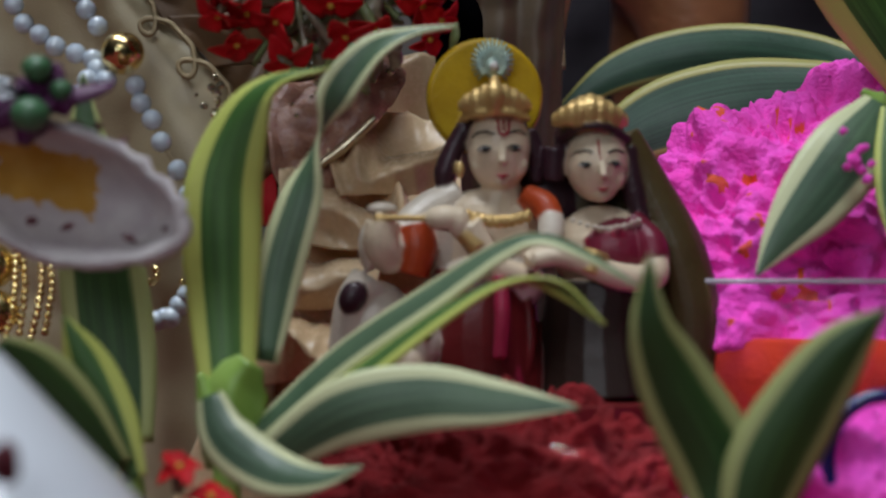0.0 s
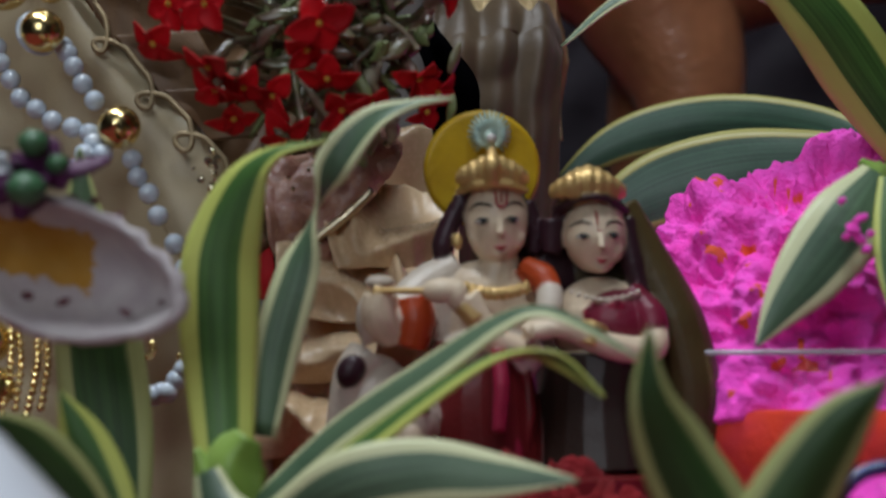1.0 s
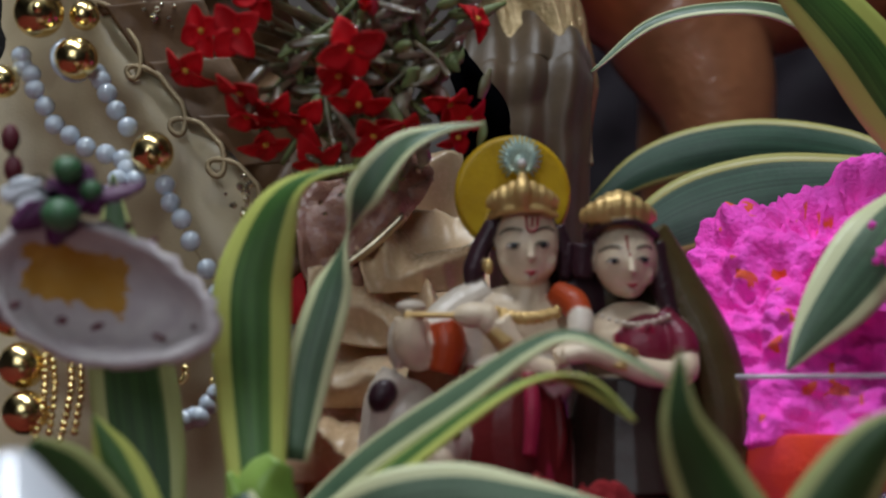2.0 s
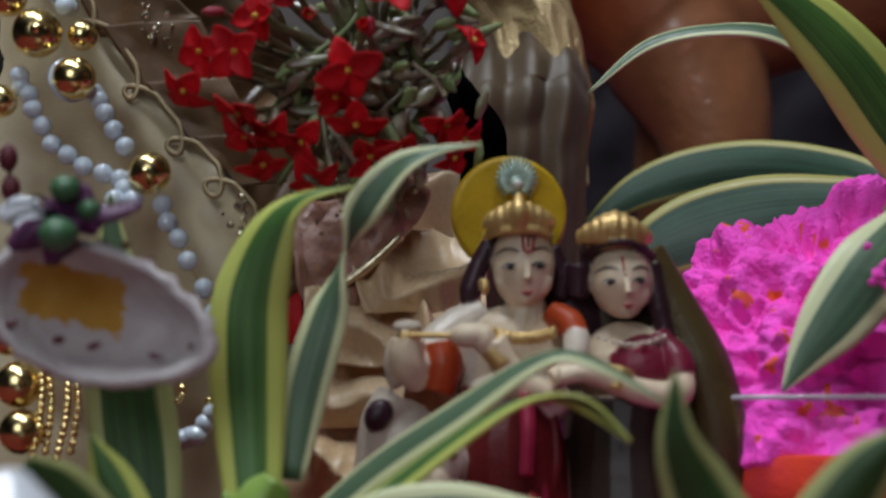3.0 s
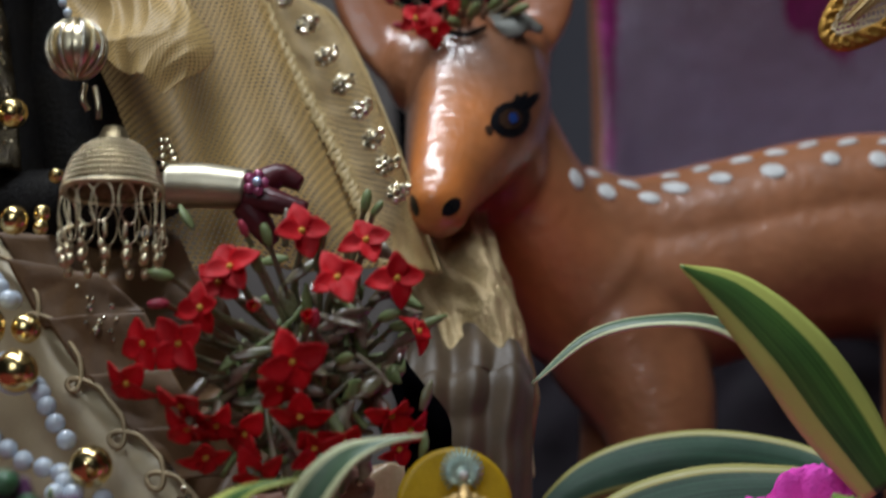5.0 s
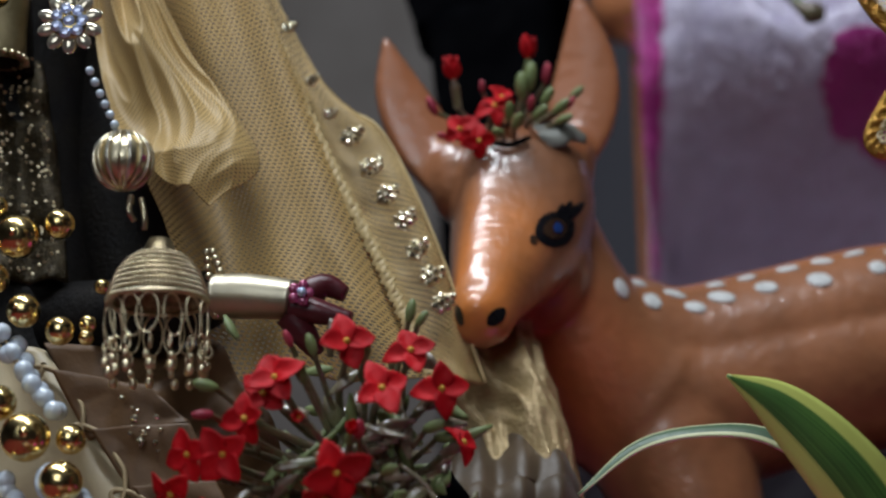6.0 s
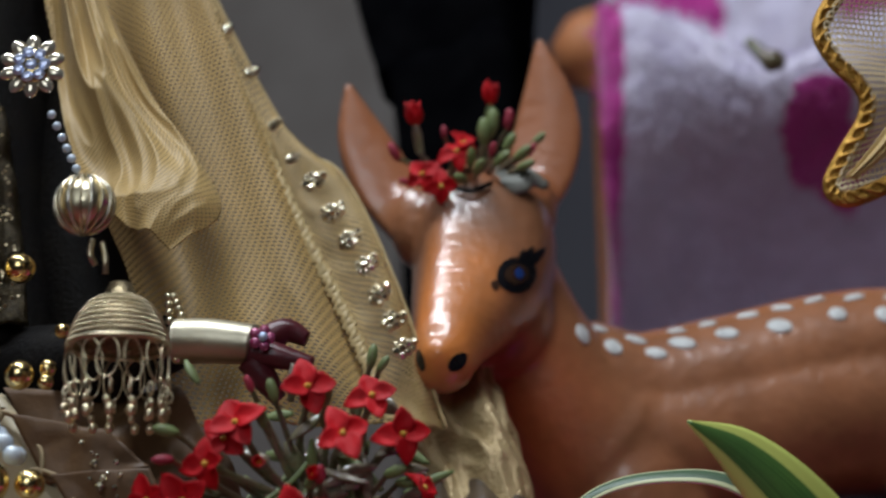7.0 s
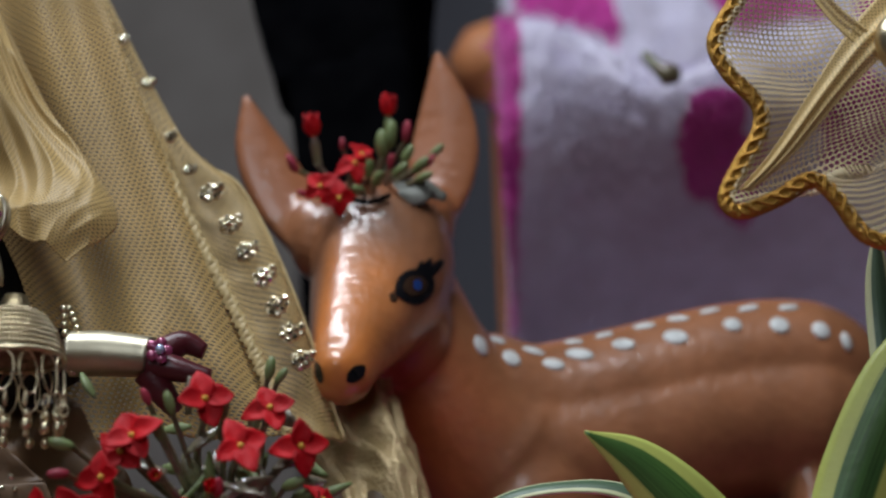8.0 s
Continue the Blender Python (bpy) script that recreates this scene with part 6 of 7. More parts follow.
for k, q in enumerate(TRIM):
    tilt = 0.55 + rng.uniform(-0.25, 0.25)
    small = 0.55 if k < 4 else 1.0
    for dx, dz, s in ((0, 0, 1.1), (0.0021, 0.0004, 0.9), (-0.0021, -0.0002, 0.95), (0.0042, 0.0002, 0.75), (0.0011, 0.0019, 0.8), (-0.0011, 0.0018, 0.7), (0.0011, -0.0019, 0.8), (-0.0012, -0.0019, 0.85), (0.0031, -0.0016, 0.65)):
        x, z = (dx * math.cos(tilt) - dz * math.sin(tilt)) * small, (dx * math.sin(tilt) + dz * math.cos(tilt)) * small
        for mesh, name, lift in ((STONE, "rhinestone", -0.0022), (SETTING, "setting", -0.0018)):
            o = new(name, mesh)
            o.parent = stones
            o.location = Vector(q) + Vector((x, lift, z))
            o.rotation_euler = (radians(90) + rng.uniform(-0.5, 0.5), 0, rng.uniform(-0.6, 0.6))
            o.scale = [s * rng.uniform(0.75, 0.95) * (1.0 if small == 1.0 else 0.7)] * 3


# ---------------------------------------------------------------- jewellery
def bead_mesh(name, r, mat, seg=20):
    return Geo().ball((0, 0, 0), r, seg=seg, rings=14).mesh(name, mat)


PEARL = bead_mesh("pearl", 0.00265, M_PEARL)
GOLD_BEAD = bead_mesh("gold_bead", 0.0055, M_GOLD, 28)
TINY = bead_mesh("tiny_gold_bead", 0.00105, M_GOLD, 12)


def strand(name, label, beads, mesh, part_name, spread=None):
    """beads: places with a size factor; strung on a thread."""
    p = thing(name, label, "necklace", "necklaces of the idol")
    for place, s in beads:
        o = new(part_name, mesh)
        o.parent = p
        o.location, o.scale = place, (s, s, s)
        o.rotation_euler = (rng.uniform(0, 3), rng.uniform(0, 3), rng.uniform(0, 3))
    if len(beads) > 2:
        part("thread", Geo().tube([b[0] for b in beads], [0.0004], 6, n=4 * len(beads)), M_BRAID, p)
    return p


def along(points, count, size=1.0, jitter=0.0003):
    return [((q[0] + rng.gauss(0, jitter), q[1] + rng.gauss(0, jitter), q[2] + rng.gauss(0, jitter)), size) for q in spline(points, count)]


strand("pearl_necklace", "white pearl strand hanging over the cream dress", along([(-0.1207, 0.4950, 0.1935), (-0.1123, 0.4920, 0.1814), (-0.1043, 0.4900, 0.1719)], 6, 1.0) , PEARL, "pearl")
strand("pearl_necklace", "white pearl strand hanging over the cream dress", along([(-0.1168, 0.4980, 0.1912), (-0.1101, 0.4960, 0.1785)], 4, 1.0), PEARL, "pearl")
strand("pearl_necklace", "white pearl strand between two gold beads", along([(-0.0957, 0.4880, 0.1487), (-0.0932, 0.4870, 0.1437), (-0.0873, 0.4850, 0.1341)], 5, 1.0), PEARL, "pearl")
strand("pearl_necklace", "long white pearl strand below a gold bead", along([(-0.0778, 0.4820, 0.1195), (-0.0725, 0.4800, 0.1088), (-0.0645, 0.4770, 0.0934), (-0.0616, 0.4750, 0.0809), (-0.0626, 0.4750, 0.0698), (-0.0663, 0.4750, 0.0620), (-0.0709, 0.4750, 0.0606)], 15, 1.0), PEARL, "pearl")
strand("pearl_necklace", "white pearl strand curving across the cream dress", along([(-0.1151, 0.4860, 0.1533), (-0.1129, 0.4860, 0.1474), (-0.1079, 0.4860, 0.1386), (-0.0994, 0.4840, 0.1305), (-0.0895, 0.4820, 0.1260), (-0.0854, 0.4810, 0.1210)], 12, 1.0), PEARL, "pearl")
strand("pearl_necklace", "short white pearl strand beside the gold bead", along([(-0.0851, 0.4790, 0.1208), (-0.0888, 0.4790, 0.1201), (-0.0908, 0.4780, 0.1166)], 3, 1.0), PEARL, "pearl")
strand("pearl_necklace", "small bluish pearl strand at the idol's neck", along([(-0.1271, 0.4950, 0.1976), (-0.1196, 0.4940, 0.1896), (-0.1114, 0.4930, 0.1805), (-0.1040, 0.4920, 0.1719)], 6, 0.98), PEARL, "pearl")

gold = thing("gold_bead_necklace", "large polished gold beads strung down the dress", "necklace", "necklaces of the idol")
for q, d in (((-0.0803, 0.4800, 0.1272), 76), ((-0.1001, 0.4820, 0.1519), 78), ((-0.1102, 0.4840, 0.1640), 90), ((-0.0993, 0.4880, 0.1640), 56), ((-0.1193, 0.4840, 0.1464), 60), ((-0.1181, 0.4860, 0.1734), 66), ((-0.1106, 0.4700, 0.0738), 82), ((-0.1091, 0.4680, 0.0624), 80), ((-0.1137, 0.4720, 0.0852), 60),
             ((-0.1249, 0.5000, 0.2309), 46), ((-0.1182, 0.4980, 0.2218), 84), ((-0.1074, 0.5000, 0.2258), 60), ((-0.1240, 0.4980, 0.2102), 60), ((-0.1151, 0.4960, 0.2006), 64), ((-0.1051, 0.4960, 0.1949), 56), ((-0.0981, 0.4980, 0.1972), 34), ((-0.0982, 0.4970, 0.1932), 30),
             ((-0.1244, 0.4960, 0.1862), 40), ((-0.1341, 0.5000, 0.2165), 70), ((-0.1347, 0.5020, 0.2415), 60), ((-0.1295, 0.5000, 0.2951), 70), ((-0.1321, 0.5000, 0.2847), 50), ((-0.0955, 0.5020, 0.2086), 30)):
    o = new("gold_bead", GOLD_BEAD)
    o.parent = gold
    o.location = q
    s = d * 0.000144 / 0.011
    o.scale = (s, s, s * 0.97)
    o.rotation_euler = (rng.uniform(0, 3), rng.uniform(0, 3), 0)
part("washer", Geo().lathe([(0, -0.0005), (0.0055, -0.0005), (0.006, 0), (0.0055, 0.0005), (0, 0.0005)], (-0.1017, 0.4845, 0.1518), 28, turn=(80, 20, 30)), M_PEARL, gold)
for pts, cnt in (([(-0.1042, 0.4680, 0.0794), (-0.1041, 0.4660, 0.0670), (-0.1062, 0.4650, 0.0547)], 15), ([(-0.0981, 0.4680, 0.0780), (-0.0977, 0.4660, 0.0670), (-0.1004, 0.4650, 0.0540)], 15), ([(-0.1033, 0.4700, 0.0782), (-0.1022, 0.4690, 0.0685), (-0.1032, 0.4680, 0.0576)], 12), ([(-0.0964, 0.4700, 0.0782), (-0.0956, 0.4690, 0.0685), (-0.0970, 0.4680, 0.0576)], 12),
                 ([(-0.0732, 0.4780, 0.0782), (-0.0713, 0.4770, 0.0719), (-0.0723, 0.4770, 0.0698)], 6), ([(-0.0647, 0.4780, 0.0698), (-0.0659, 0.4770, 0.0656), (-0.0679, 0.4760, 0.0628)], 5)):
    strand("gold_bead_chain", "thin chain of tiny gold beads over the dress", along(pts, cnt, 1.0, 0.00005), TINY, "gold_bead")


def earring():
    p = thing("bell_earring", "antique gold bell earring with filigree dome and bead drops", "earring")
    c = np.array((-0.0748, 0.4680, 0.1952))
    r = 92 * 0.0001375
    prof = [(0.0, 0.0165), (0.0028, 0.0163), (0.004, 0.0135), (0.0045, 0.0125), (0.0075, 0.011), (0.0105, 0.007), (0.0122, 0.002), (r, 0.0), (r - 0.0007, -0.0002), (0.0112, 0.002), (0.0095, 0.006), (0.0065, 0.0098), (0.0, 0.0115)]
    part("dome", Geo().lathe(prof, c, 56), material("tarnished_gold", (0.3, 0.24, 0.14), (0.16, 0.12, 0.07), rough=0.4, metal=0.9, scale=500, bump=0.5), p)
    for k in range(9):
        z = 0.0118 - k * 0.00145
        rr = np.interp(-z, [-0.0125, -0.011, -0.007, -0.002, 0.0], [0.0045, 0.0075, 0.0105, 0.0122, r]) + 0.0002
        g = Geo()
        for a in np.linspace(0, 2 * math.pi, int(40 + 40 * rr / r), endpoint=False):
            g.ball((c[0] + rr * math.cos(a), c[1] + rr * math.sin(a), c[2] + z), 0.00042, seg=6, rings=5)
        part("beaded_wire", g, M_GOLDMATT, p)
    part("rim", Geo().tube([(c[0] + r * math.cos(a), c[1] + r * math.sin(a), c[2] - 0.0003) for a in np.linspace(0, 2 * math.pi, 33)], [0.0006], 8, n=90), M_GOLDMATT, p)
    loop_me = Geo().tube([(0.0027 * math.sin(a), 0, -0.0053 + 0.0053 * math.cos(a)) for a in np.linspace(0, 2 * math.pi, 17)], [0.00028], 6, n=32).mesh("wire_loop", M_GOLDMATT)
    drop_me = Geo().ball((0, 0, 0), (0.0011, 0.0011, 0.0015), seg=10, rings=8).mesh("bead_drop", M_GOLDMATT)
    ring_me = Geo().tube([(0.0011 * math.sin(a), 0, 0.0017 * math.cos(a)) for a in np.linspace(0, 2 * math.pi, 13)], [0.00035], 6, n=22).mesh("drop_ring", M_GOLDMATT)
    for k in range(15):
        a = 2 * math.pi * k / 15 + 0.1
        spread = 1.0 + rng.uniform(0.0, 0.12)
        base = Vector((c[0] + (r - 0.0008) * spread * math.cos(a), c[1] + (r - 0.0008) * math.sin(a), c[2] - 0.0008))
        o = new("wire_loop", loop_me)
        o.parent, o.location, o.rotation_euler = p, base, (rng.uniform(-0.15, 0.15), rng.uniform(-0.2, 0.2), a + math.pi / 2 + rng.uniform(-0.4, 0.4))
        o = new("drop_ring", ring_me)
        o.parent, o.location, o.rotation_euler = p, base + Vector((rng.uniform(-0.0006, 0.0006), 0, -0.0122)), (0, rng.uniform(-0.25, 0.25), a)
        for dz in (-0.0154, -0.0182):
            o = new("bead_drop", drop_me)
            o.parent, o.location = p, base + Vector((rng.uniform(-0.0008, 0.0008), 0, dz + rng.uniform(-0.0006, 0.0006)))
            o.scale = [0.8 if dz > -0.016 else 1.05] * 3
    b = np.array((-0.0849, 0.4680, 0.2328))
    br = 56 * 0.0001375
    part("filigree_ball", Geo().ball(b, br * 0.93, seg=28, rings=18), M_GOLDMATT, p)
    for k in range(8):
        tilt = k * math.pi / 8
        pts = [(b[0] + br * math.sin(t) * math.cos(tilt), b[1] + br * math.sin(t) * math.sin(tilt), b[2] + br * math.cos(t)) for t in np.linspace(0, 2 * math.pi, 25)]
        part("filigree_wire", Geo().tube(pts, [0.0005], 6, n=48), M_SILVER if k % 2 else M_GOLDMATT, p)
    part("stud", Geo().ball((b[0] + br * 0.75, b[1] - br * 0.6, b[2] - 0.001), 0.0009), M_RUBY, p)
    for pts in ([(-0.0825, 0.4680, 0.2233), (-0.0828, 0.4670, 0.2192), (-0.0814, 0.4680, 0.2164)], [(-0.0799, 0.4680, 0.2225), (-0.0788, 0.4670, 0.2176), (-0.0788, 0.4680, 0.2141)]):
        part("link", Geo().tube(pts, [0.0008], 6), M_GOLDMATT, p)
    for q in spline([(-0.0954, 0.4720, 0.2594), (-0.0913, 0.4700, 0.2506), (-0.0875, 0.4680, 0.2427)], 6):
        o = new("chain_bead", bead_mesh("chain_bead", 0.0012, M_PEARL, 12))
        o.parent, o.location = p, q
    br2 = np.array((-0.1019, 0.4750, 0.2745))
    brooch = part("brooch", Geo().lathe([(0, 0.0014), (0.0045, 0.0012), (0.0055, 0.0), (0, -0.0006)], br2, 24, turn=(90, 0, 0)), M_GOLD, p)
    for k in range(10):
        a = 2 * math.pi * k / 10
        q = Geo().ball((0, 0, 0), (0.0021, 0.0012, 0.0029), seg=8, rings=6).mesh("petal_stone", M_SILVER)
        o = new("petal_stone", q)
        o.parent = brooch
        o.location, o.rotation_euler = br2 + np.array((0.0062 * math.sin(a), 0, 0.0062 * math.cos(a))), (0, a, 0)
    cs = Geo().lathe([(0, 0.0013), (0.0009, 0.0012), (0.0017, 0.0002), (0, -0.0004)], seg=8).mesh("crystal", M_CRYSTAL, smooth=False)
    for k in range(8):
        a = 2 * math.pi * k / 7
        rr = 0.0036 if k < 7 else 0.0
        o = new("crystal", cs)
        o.parent, o.rotation_euler = brooch, (radians(90), 0, 0)
        o.location = br2 + np.array((rr * math.cos(a), -0.0016, rr * math.sin(a)))


earring()


def metal_arm():
    p = thing("metal_bangle_arm", "pale gold metal forearm piece with a ruby ring and red cloth", "ornament")
    part("sleeve", Geo().tube([(-0.0653, 0.5050, 0.2062), (-0.0555, 0.5030, 0.2056), (-0.0429, 0.5000, 0.2036)], [0.0062, 0.0062, 0.0055], 28), material("brushed_pale_gold", (0.66, 0.6, 0.45), rough=0.4, metal=1.0, bump=0.06), p)
    for k in range(5):
        q = np.array((-0.0408, 0.4920, 0.2034))
        a = 2 * math.pi * k / 5
        part("petal_stone", Geo().ball(q + np.array((0.0022 * math.cos(a), 0, 0.0022 * math.sin(a))), (0.0016, 0.0012, 0.0016), seg=8, rings=6), M_RUBY, p)
    part("stone", Geo().ball((-0.0403, 0.4905, 0.2033), (0.0014, 0.0012, 0.0014), seg=8, rings=6), M_CRYSTAL, p)
    for pts in ([(-0.0436, 0.4990, 0.2025), (-0.0353, 0.5000, 0.2074), (-0.0292, 0.5000, 0.2050)], [(-0.0435, 0.4980, 0.2015), (-0.0366, 0.4970, 0.1996), (-0.0275, 0.4970, 0.1971)], [(-0.0443, 0.4990, 0.1994), (-0.0397, 0.5000, 0.1933), (-0.0368, 0.5020, 0.1891)]):
        part("finger", Geo().tube(pts, [0.0042, 0.0036, 0.0022], 12), material("maroon_paint_hand", (0.11, 0.015, 0.02), (0.07, 0.01, 0.015), rough=0.35), p)
    for pts in ([(-0.0665, 0.5080, 0.2197), (-0.0632, 0.5020, 0.2115), (-0.0621, 0.5010, 0.2032)], [(-0.0681, 0.5080, 0.2197), (-0.0663, 0.5020, 0.2099), (-0.0646, 0.5030, 0.2006)]):
        for q in spline(pts, 8):
            part("bracelet_bead", Geo().ball(q, 0.0012, seg=8, rings=6), M_GOLDMATT, p)


metal_arm()

# ornament on the silk panel
orn = thing("rhinestone_ornament", "small gold filigree ornament with clear stones on silk", "ornament")
for q, n_, sp in (((-0.0592, 0.4900, 0.1169), 12, 0.003), ((-0.0831, 0.5050, 0.1741), 8, 0.0035), ((-0.0804, 0.5030, 0.1660), 8, 0.003), ((-0.0320, 0.4840, 0.1182), 14, 0.0045), ((-0.0208, 0.4900, 0.1261), 6, 0.003)):
    for k in range(n_):
        o = new("stone", STONE)
        o.parent = orn
        o.location = Vector(q) + Vector((rng.gauss(0, sp), rng.uniform(-0.002, 0), rng.gauss(0, sp)))
        o.rotation_euler = (radians(90) + rng.uniform(-0.6, 0.6), 0, rng.uniform(-0.6, 0.6))
        o.scale = [rng.uniform(0.4, 1.0)] * 3


# ---------------------------------------------------------------- lace scarf at the side
def lace():
    p = thing("lace_scarf", "cream tulle scarf with a scalloped gold lace border", "scarf")
    edge = [(0.1206, 0.4600, 0.2996), (0.1125, 0.4590, 0.2874), (0.1063, 0.4580, 0.2763), (0.1090, 0.4570, 0.2670), (0.1158, 0.4560, 0.2578), (0.1156, 0.4560, 0.2499), (0.1094, 0.4560, 0.2398), (0.1055, 0.4560, 0.2318), (0.1088, 0.4550, 0.2281), (0.1183, 0.4550, 0.2314), (0.1274, 0.4540, 0.2361), (0.1334, 0.4540, 0.2312), (0.1398, 0.4540, 0.2212), (0.1496, 0.4540, 0.2180)]
    inner = [(0.1846, 0.4750, 0.3071), (0.1800, 0.4750, 0.2950), (0.1770, 0.4740, 0.2859), (0.1749, 0.4740, 0.2809), (0.1741, 0.4740, 0.2741), (0.1735, 0.4740, 0.2691), (0.1728, 0.4730, 0.2654), (0.1724, 0.4730, 0.2621), (0.1720, 0.4730, 0.2588), (0.1730, 0.4730, 0.2539), (0.1723, 0.4720, 0.2502), (0.1733, 0.4720, 0.2453), (0.1725, 0.4720, 0.2389), (0.1733, 0.4720, 0.2325)]
    part("tulle", sheet(edge, inner, 120, 60, folds=((1.3, 0.0025, 0.2, 0.3),), crumple=0.001, scale=40), M_NETLACE, p, solid=0.0003)
    c = spline(edge, 260)
    t = unit(np.gradient(c, axis=0))
    s = unit(np.cross(t, np.array((0, -1.0, 0))))
    band = np.stack([c - s * 0.002, c - s * 0.001 + (0, -0.0008, 0), c + (0, -0.0004, 0), c + s * 0.001 + (0, -0.0009, 0), c + s * 0.0022], axis=1)
    part("lace_band", Geo().grid(band), M_LACE, p, solid=0.0008)
    ph = np.arange(260)
    for k in (1, -1):
        w = c + s * (0.0013 * np.sin(ph * 0.42) * k)[:, None] + np.array((0, -0.0013, 0)) + np.array((0, -0.0004, 0)) * np.cos(ph * 0.42)[:, None] * k
        part("braid_cord", Geo().tube(w[::2], [0.00055], 7, n=390), M_LACE, p)
    part("fold", sheet([(0.1082, 0.4535, 0.2330), (0.1170, 0.4530, 0.2430), (0.1290, 0.4535, 0.2600), (0.1400, 0.4540, 0.2760), (0.1529, 0.4560, 0.2910)], [(0.1110, 0.4535, 0.2325), (0.1225, 0.4530, 0.2420), (0.1370, 0.4535, 0.2580), (0.1490, 0.4540, 0.2700), (0.1640, 0.4560, 0.2830)], 60, 24, drape=((0.002, 2.5, 1.0),), bulge=0.0015), M_NETFOLD, p, "doubled fold of gold gauze", solid=0.0003)
    part("fold", sheet([(0.1300, 0.4535, 0.2900), (0.1360, 0.4530, 0.2800), (0.1420, 0.4535, 0.2735)], [(0.1330, 0.4535, 0.2920), (0.1395, 0.4530, 0.2835), (0.1480, 0.4535, 0.2760)], 40, 16, drape=((0.0012, 2.0, 1.0),)), M_NETFOLD, p, "doubled fold of gold gauze", solid=0.0003)
    part("bead", Geo().ball((0.1528, 0.4500, 0.2726), (0.0062, 0.0055, 0.0085)), M_GOLDMATT, p)


lace()


# ---------------------------------------------------------------- behind the deer
def plush(parent, tl, tr, dip_at, dip_deep, under_deep, spots, seam, seed, y_back):
    """A padded plush front with a short pile; the lower half curves away underneath."""
    tl, tr = np.array(tl), np.array(tr)
    bl = np.array((tl[0] + 0.004, tl[1], 0.0))
    n, m = 170, 180
    pts = np.zeros((n, m, 3))
    for i in range(n):
        for j in range(m):
            v, u = i / (n - 1), j / (m - 1)
            base = tl + (tr - tl) * u + (bl - tl) * v
            edge = max(0.0, math.sin(math.pi * min(1, u * 1.02))) ** 0.45
            rise = math.sin(math.pi / 2 * min(1, v / 0.05)) ** 0.6
            under = min(1, max(0, (v - 0.06) / 0.3))
            puff = 0.055 * edge * rise - under_deep * under * under * (3 - 2 * under) * edge
            q = Vector(base) * 60 + Vector((seed, 0, 0))
            dip = dip_deep * math.exp(-((u - dip_at) / 0.13) ** 2 - (v / 0.16) ** 2)
            pts[i, j] = base + np.array((0.003 * noise.noise(Vector((seed, v * 9, 0))), -puff + 0.006 * noise.noise(q * 0.4) + 0.003 * noise.noise(q * 1.3) + 0.0015 * noise.noise(q * 4), -dip))
    g = Geo().grid(pts)
    back = pts.copy()
    back[..., 1] = y_back
    back[..., 0] = back[..., 0] * 0.7 + back[..., 0].mean() * 0.3
    g.grid(back[:, ::-1])
    me = g.mesh("body", [M_PLUSH, M_PLUSHPINK])

    def pink(q):
        w = noise.noise(q * 70) * 0.003 + noise.noise(q * 240) * 0.0012
        return any(math.hypot(q.x - x, q.z - z) + w < r for x, z, r in spots) or (seam and q.x + w * 0.6 < tl[0] + 0.0105)

    for f in me.polygons:
        f.material_index = 1 if pink(f.center) else 0
    part("body", me, None, parent)
    nor = unit(np.cross(np.gradient(pts, axis=1), np.gradient(pts, axis=0)))
    nor = np.where(nor[..., 1:2] > 0, -nor, nor)
    fur, rnd = Geo(), random.Random(int(seed) + 5)
    for k in range(13000):
        i, j = int(abs(rnd.gauss(0, 0.3)) * n) % n, rnd.randrange(m)
        q, d = Vector(pts[i, j]), Vector(nor[i, j])
        lean = Vector((noise.noise(q * 45), -0.3, noise.noise(q * 45 + Vector((7, 0, 0))) - 0.5)) + Vector((rnd.gauss(0, 0.3), 0, rnd.gauss(0, 0.3)))
        tip = q + (d * 0.8 + lean * 0.7).normalized() * rnd.uniform(0.004, 0.0085)
        w = Vector((rnd.gauss(0, 1), 0, rnd.gauss(0, 1))).normalized() * 0.00045
        b = len(fur.v)
        fur.v += [tuple(q - w), tuple(q + w), tuple(tip)]
        fur.uv += [(0, 0), (1, 0), (0, 1)]
        fur.f.append((b, b + 1, b + 2))
        fur.m.append(1 if pink(q) else 0)
    tagged(part("plush_fur", fur, [M_PLUSH, M_PLUSHPINK], parent), kind="stuff")


def cushion():
    p = thing("plush_cushion", "white plush cushion with magenta patches and a pink side", "cushion")
    plush(p, (0.0900, 0.8600, 0.4710), (0.3700, 0.8800, 0.4600), 0.29, 0.032, 0.24, ((0.1890, 0.3985, 0.017), (0.2090, 0.3890, 0.013), (0.2616, 0.4088, 0.018)), True, 3.0, 1.1)
    part("twig", Geo().tube([(0.1436, 0.7550, 0.4045), (0.1490, 0.7520, 0.3965), (0.1530, 0.7510, 0.3935), (0.1579, 0.7500, 0.3925)], [0.0022, 0.0032, 0.0055, 0.003], 8), M_STEM, p, "dark twig caught on the plush")
    q = thing("spotted_cushion", "white plush cushion with large magenta spots, behind another", "cushion")
    plush(q, (0.1250, 1.1600, 0.6550), (0.4900, 1.1600, 0.6550), 0.5, 0.0, 0.02, ((0.1650, 0.5850, 0.034), (0.1650, 0.6280, 0.035), (0.2840, 0.6080, 0.03), (0.3080, 0.5680, 0.035), (0.3480, 0.5380, 0.028), (0.3850, 0.5960, 0.035)), False, 11.0, 1.26)


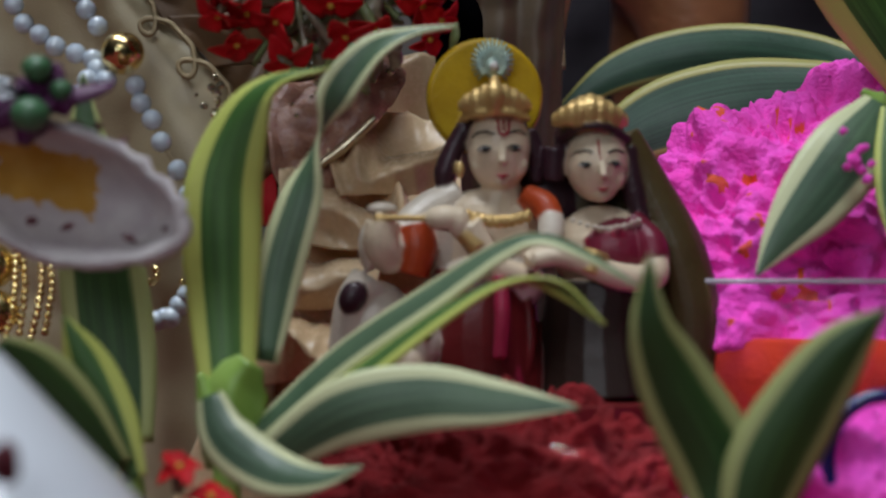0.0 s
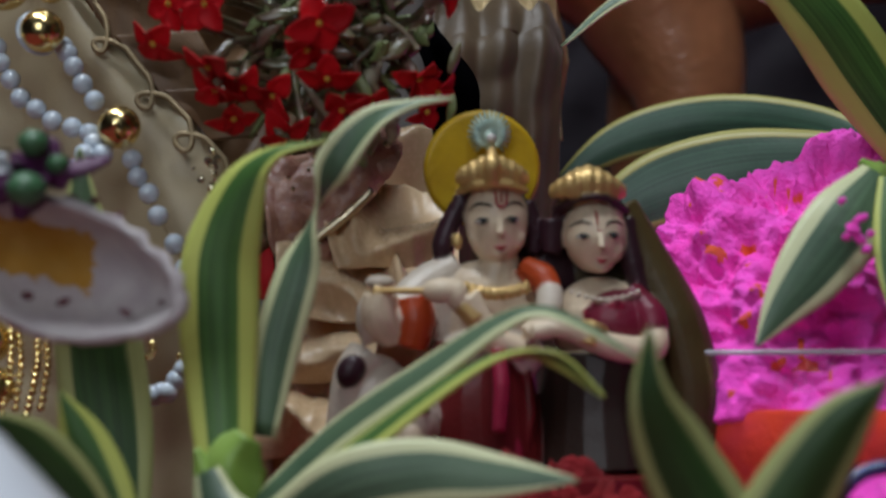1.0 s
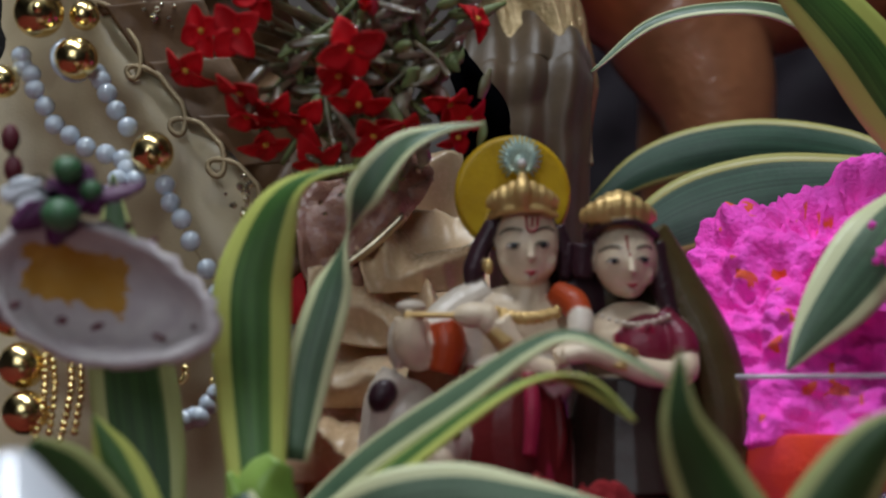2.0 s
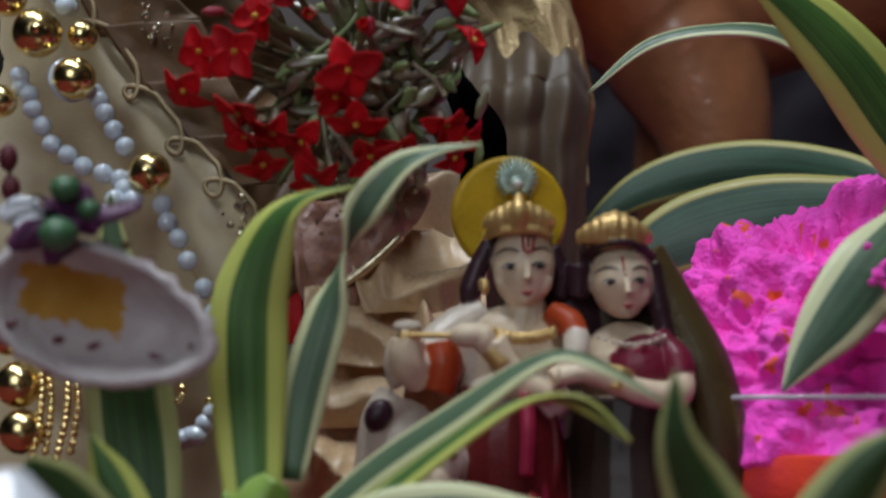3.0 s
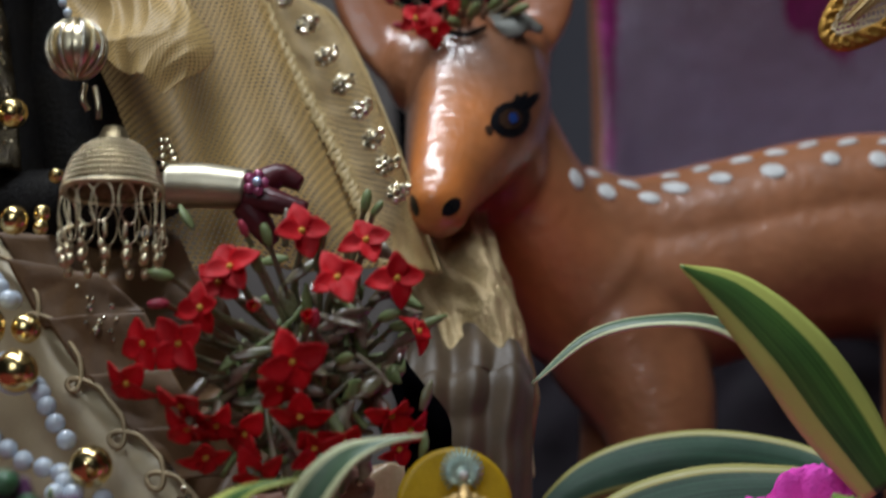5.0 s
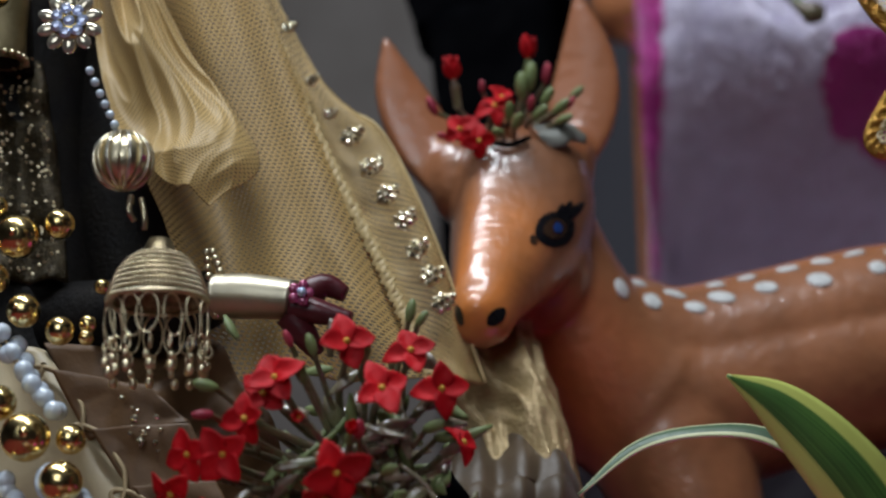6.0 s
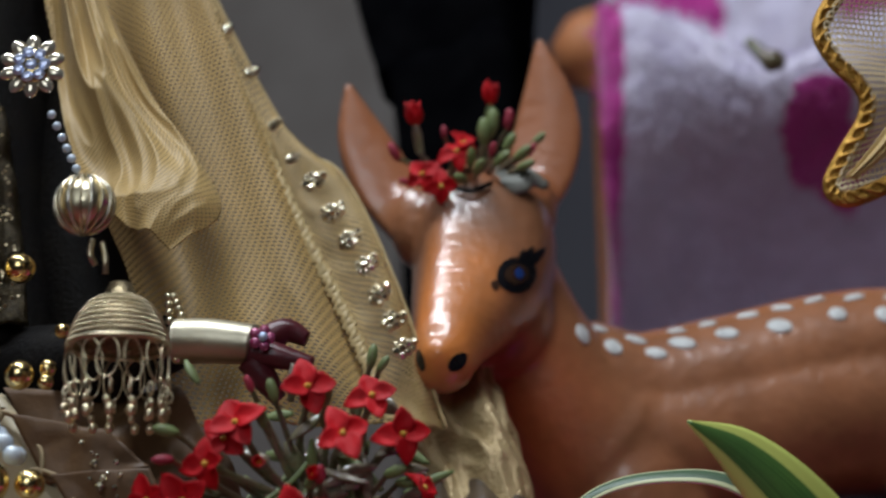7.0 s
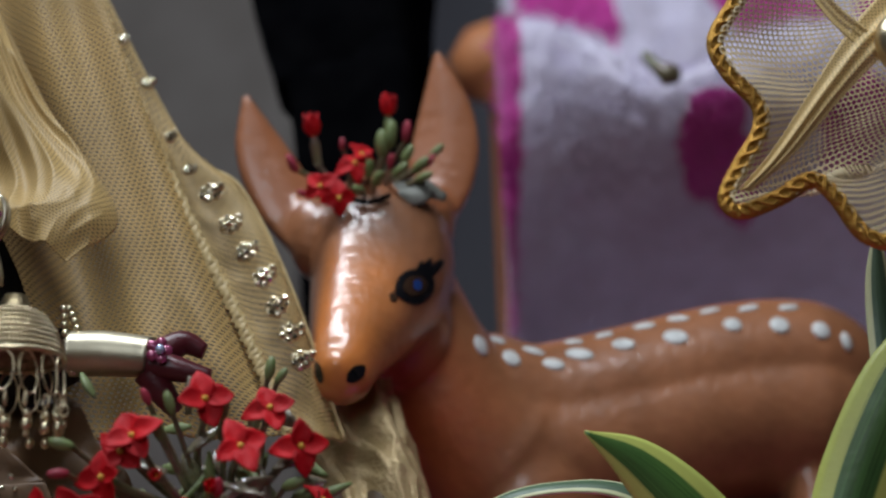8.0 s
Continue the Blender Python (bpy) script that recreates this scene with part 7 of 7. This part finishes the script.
cushion()
solo("black_cloth", sheet([(-0.0380, 0.7800, 0.5160), (-0.0276, 0.7800, 0.4423), (-0.0175, 0.7750, 0.3966), (-0.0079, 0.7700, 0.3503), deep((0.0004, 0.7600, 0.2101), 0.0)], [(0.0672, 0.8000, 0.5280), (0.0583, 0.8000, 0.4518), (0.0558, 0.8000, 0.4097), (0.0512, 0.7900, 0.3571), deep((0.0467, 0.7800, 0.2129), 0.0)], 60, 50,
     folds=((1.5, 0.006, 0.2, 0.2),), bulge=0.03, crumple=0.002), M_BLACK, "deep black velvet cloth hanging behind the deer", "cloth", solid=0.002)
v0 = (0.0985, 0.9550, 0.4905)
solo("clay_finial", Geo().lathe([(0, 0.0), (0.02, 0.0), (0.02, 0.006), (0.0022, 0.012), (0.0022, v0[2] - 0.026), (0.019, v0[2] - 0.018), (0.024, v0[2]), (0.016, v0[2] + 0.014), (0.006, v0[2] + 0.02), (0, v0[2] + 0.0205)], (v0[0], v0[1], 0), 40), M_TERRA, "orange clay finial on a thin stand behind the cushion", "ornament")
# purple bundle, widened into an added dark backing for the shade below the deer
solo("purple_cloth_backing", sheet([(0.0414, 0.7300, 0.2105), (0.0410, 0.7300, 0.1773), deep((0.0399, 0.7200, 0.1414), 0.0)], [(0.2180, 0.7400, 0.2183), (0.2159, 0.7400, 0.1778), deep((0.2110, 0.7300, 0.1371), 0.0)], 40, 40, folds=((1.5, 0.004, 0, 0.5),), crumple=0.003, bulge=0.01), M_PURPLEDARK, "dark purple cloth behind the leaves, widened to darken the gap under the deer", "cloth", solid=0.001)
c0, c1 = (-0.5304, 1.3500, 0.7144), (-0.0085, 1.3300, 0.7047)
solo("curtain", sheet([(c0[0], c0[1], 1.95), (c0[0], c0[1], -0.72)], [(c1[0], c1[1], 1.95), (c1[0], c1[1], -0.72)], 40, 90, folds=((2.2, 0.02, 0.1, 0.05), (5, 0.006, 0.3, 0.1))), material("grey_curtain", (0.13, 0.115, 0.105), (0.11, 0.095, 0.085), rough=0.85, scale=30, grain=700), "plain grey-brown curtain in soft folds on the wall", "curtain", solid=0.002)
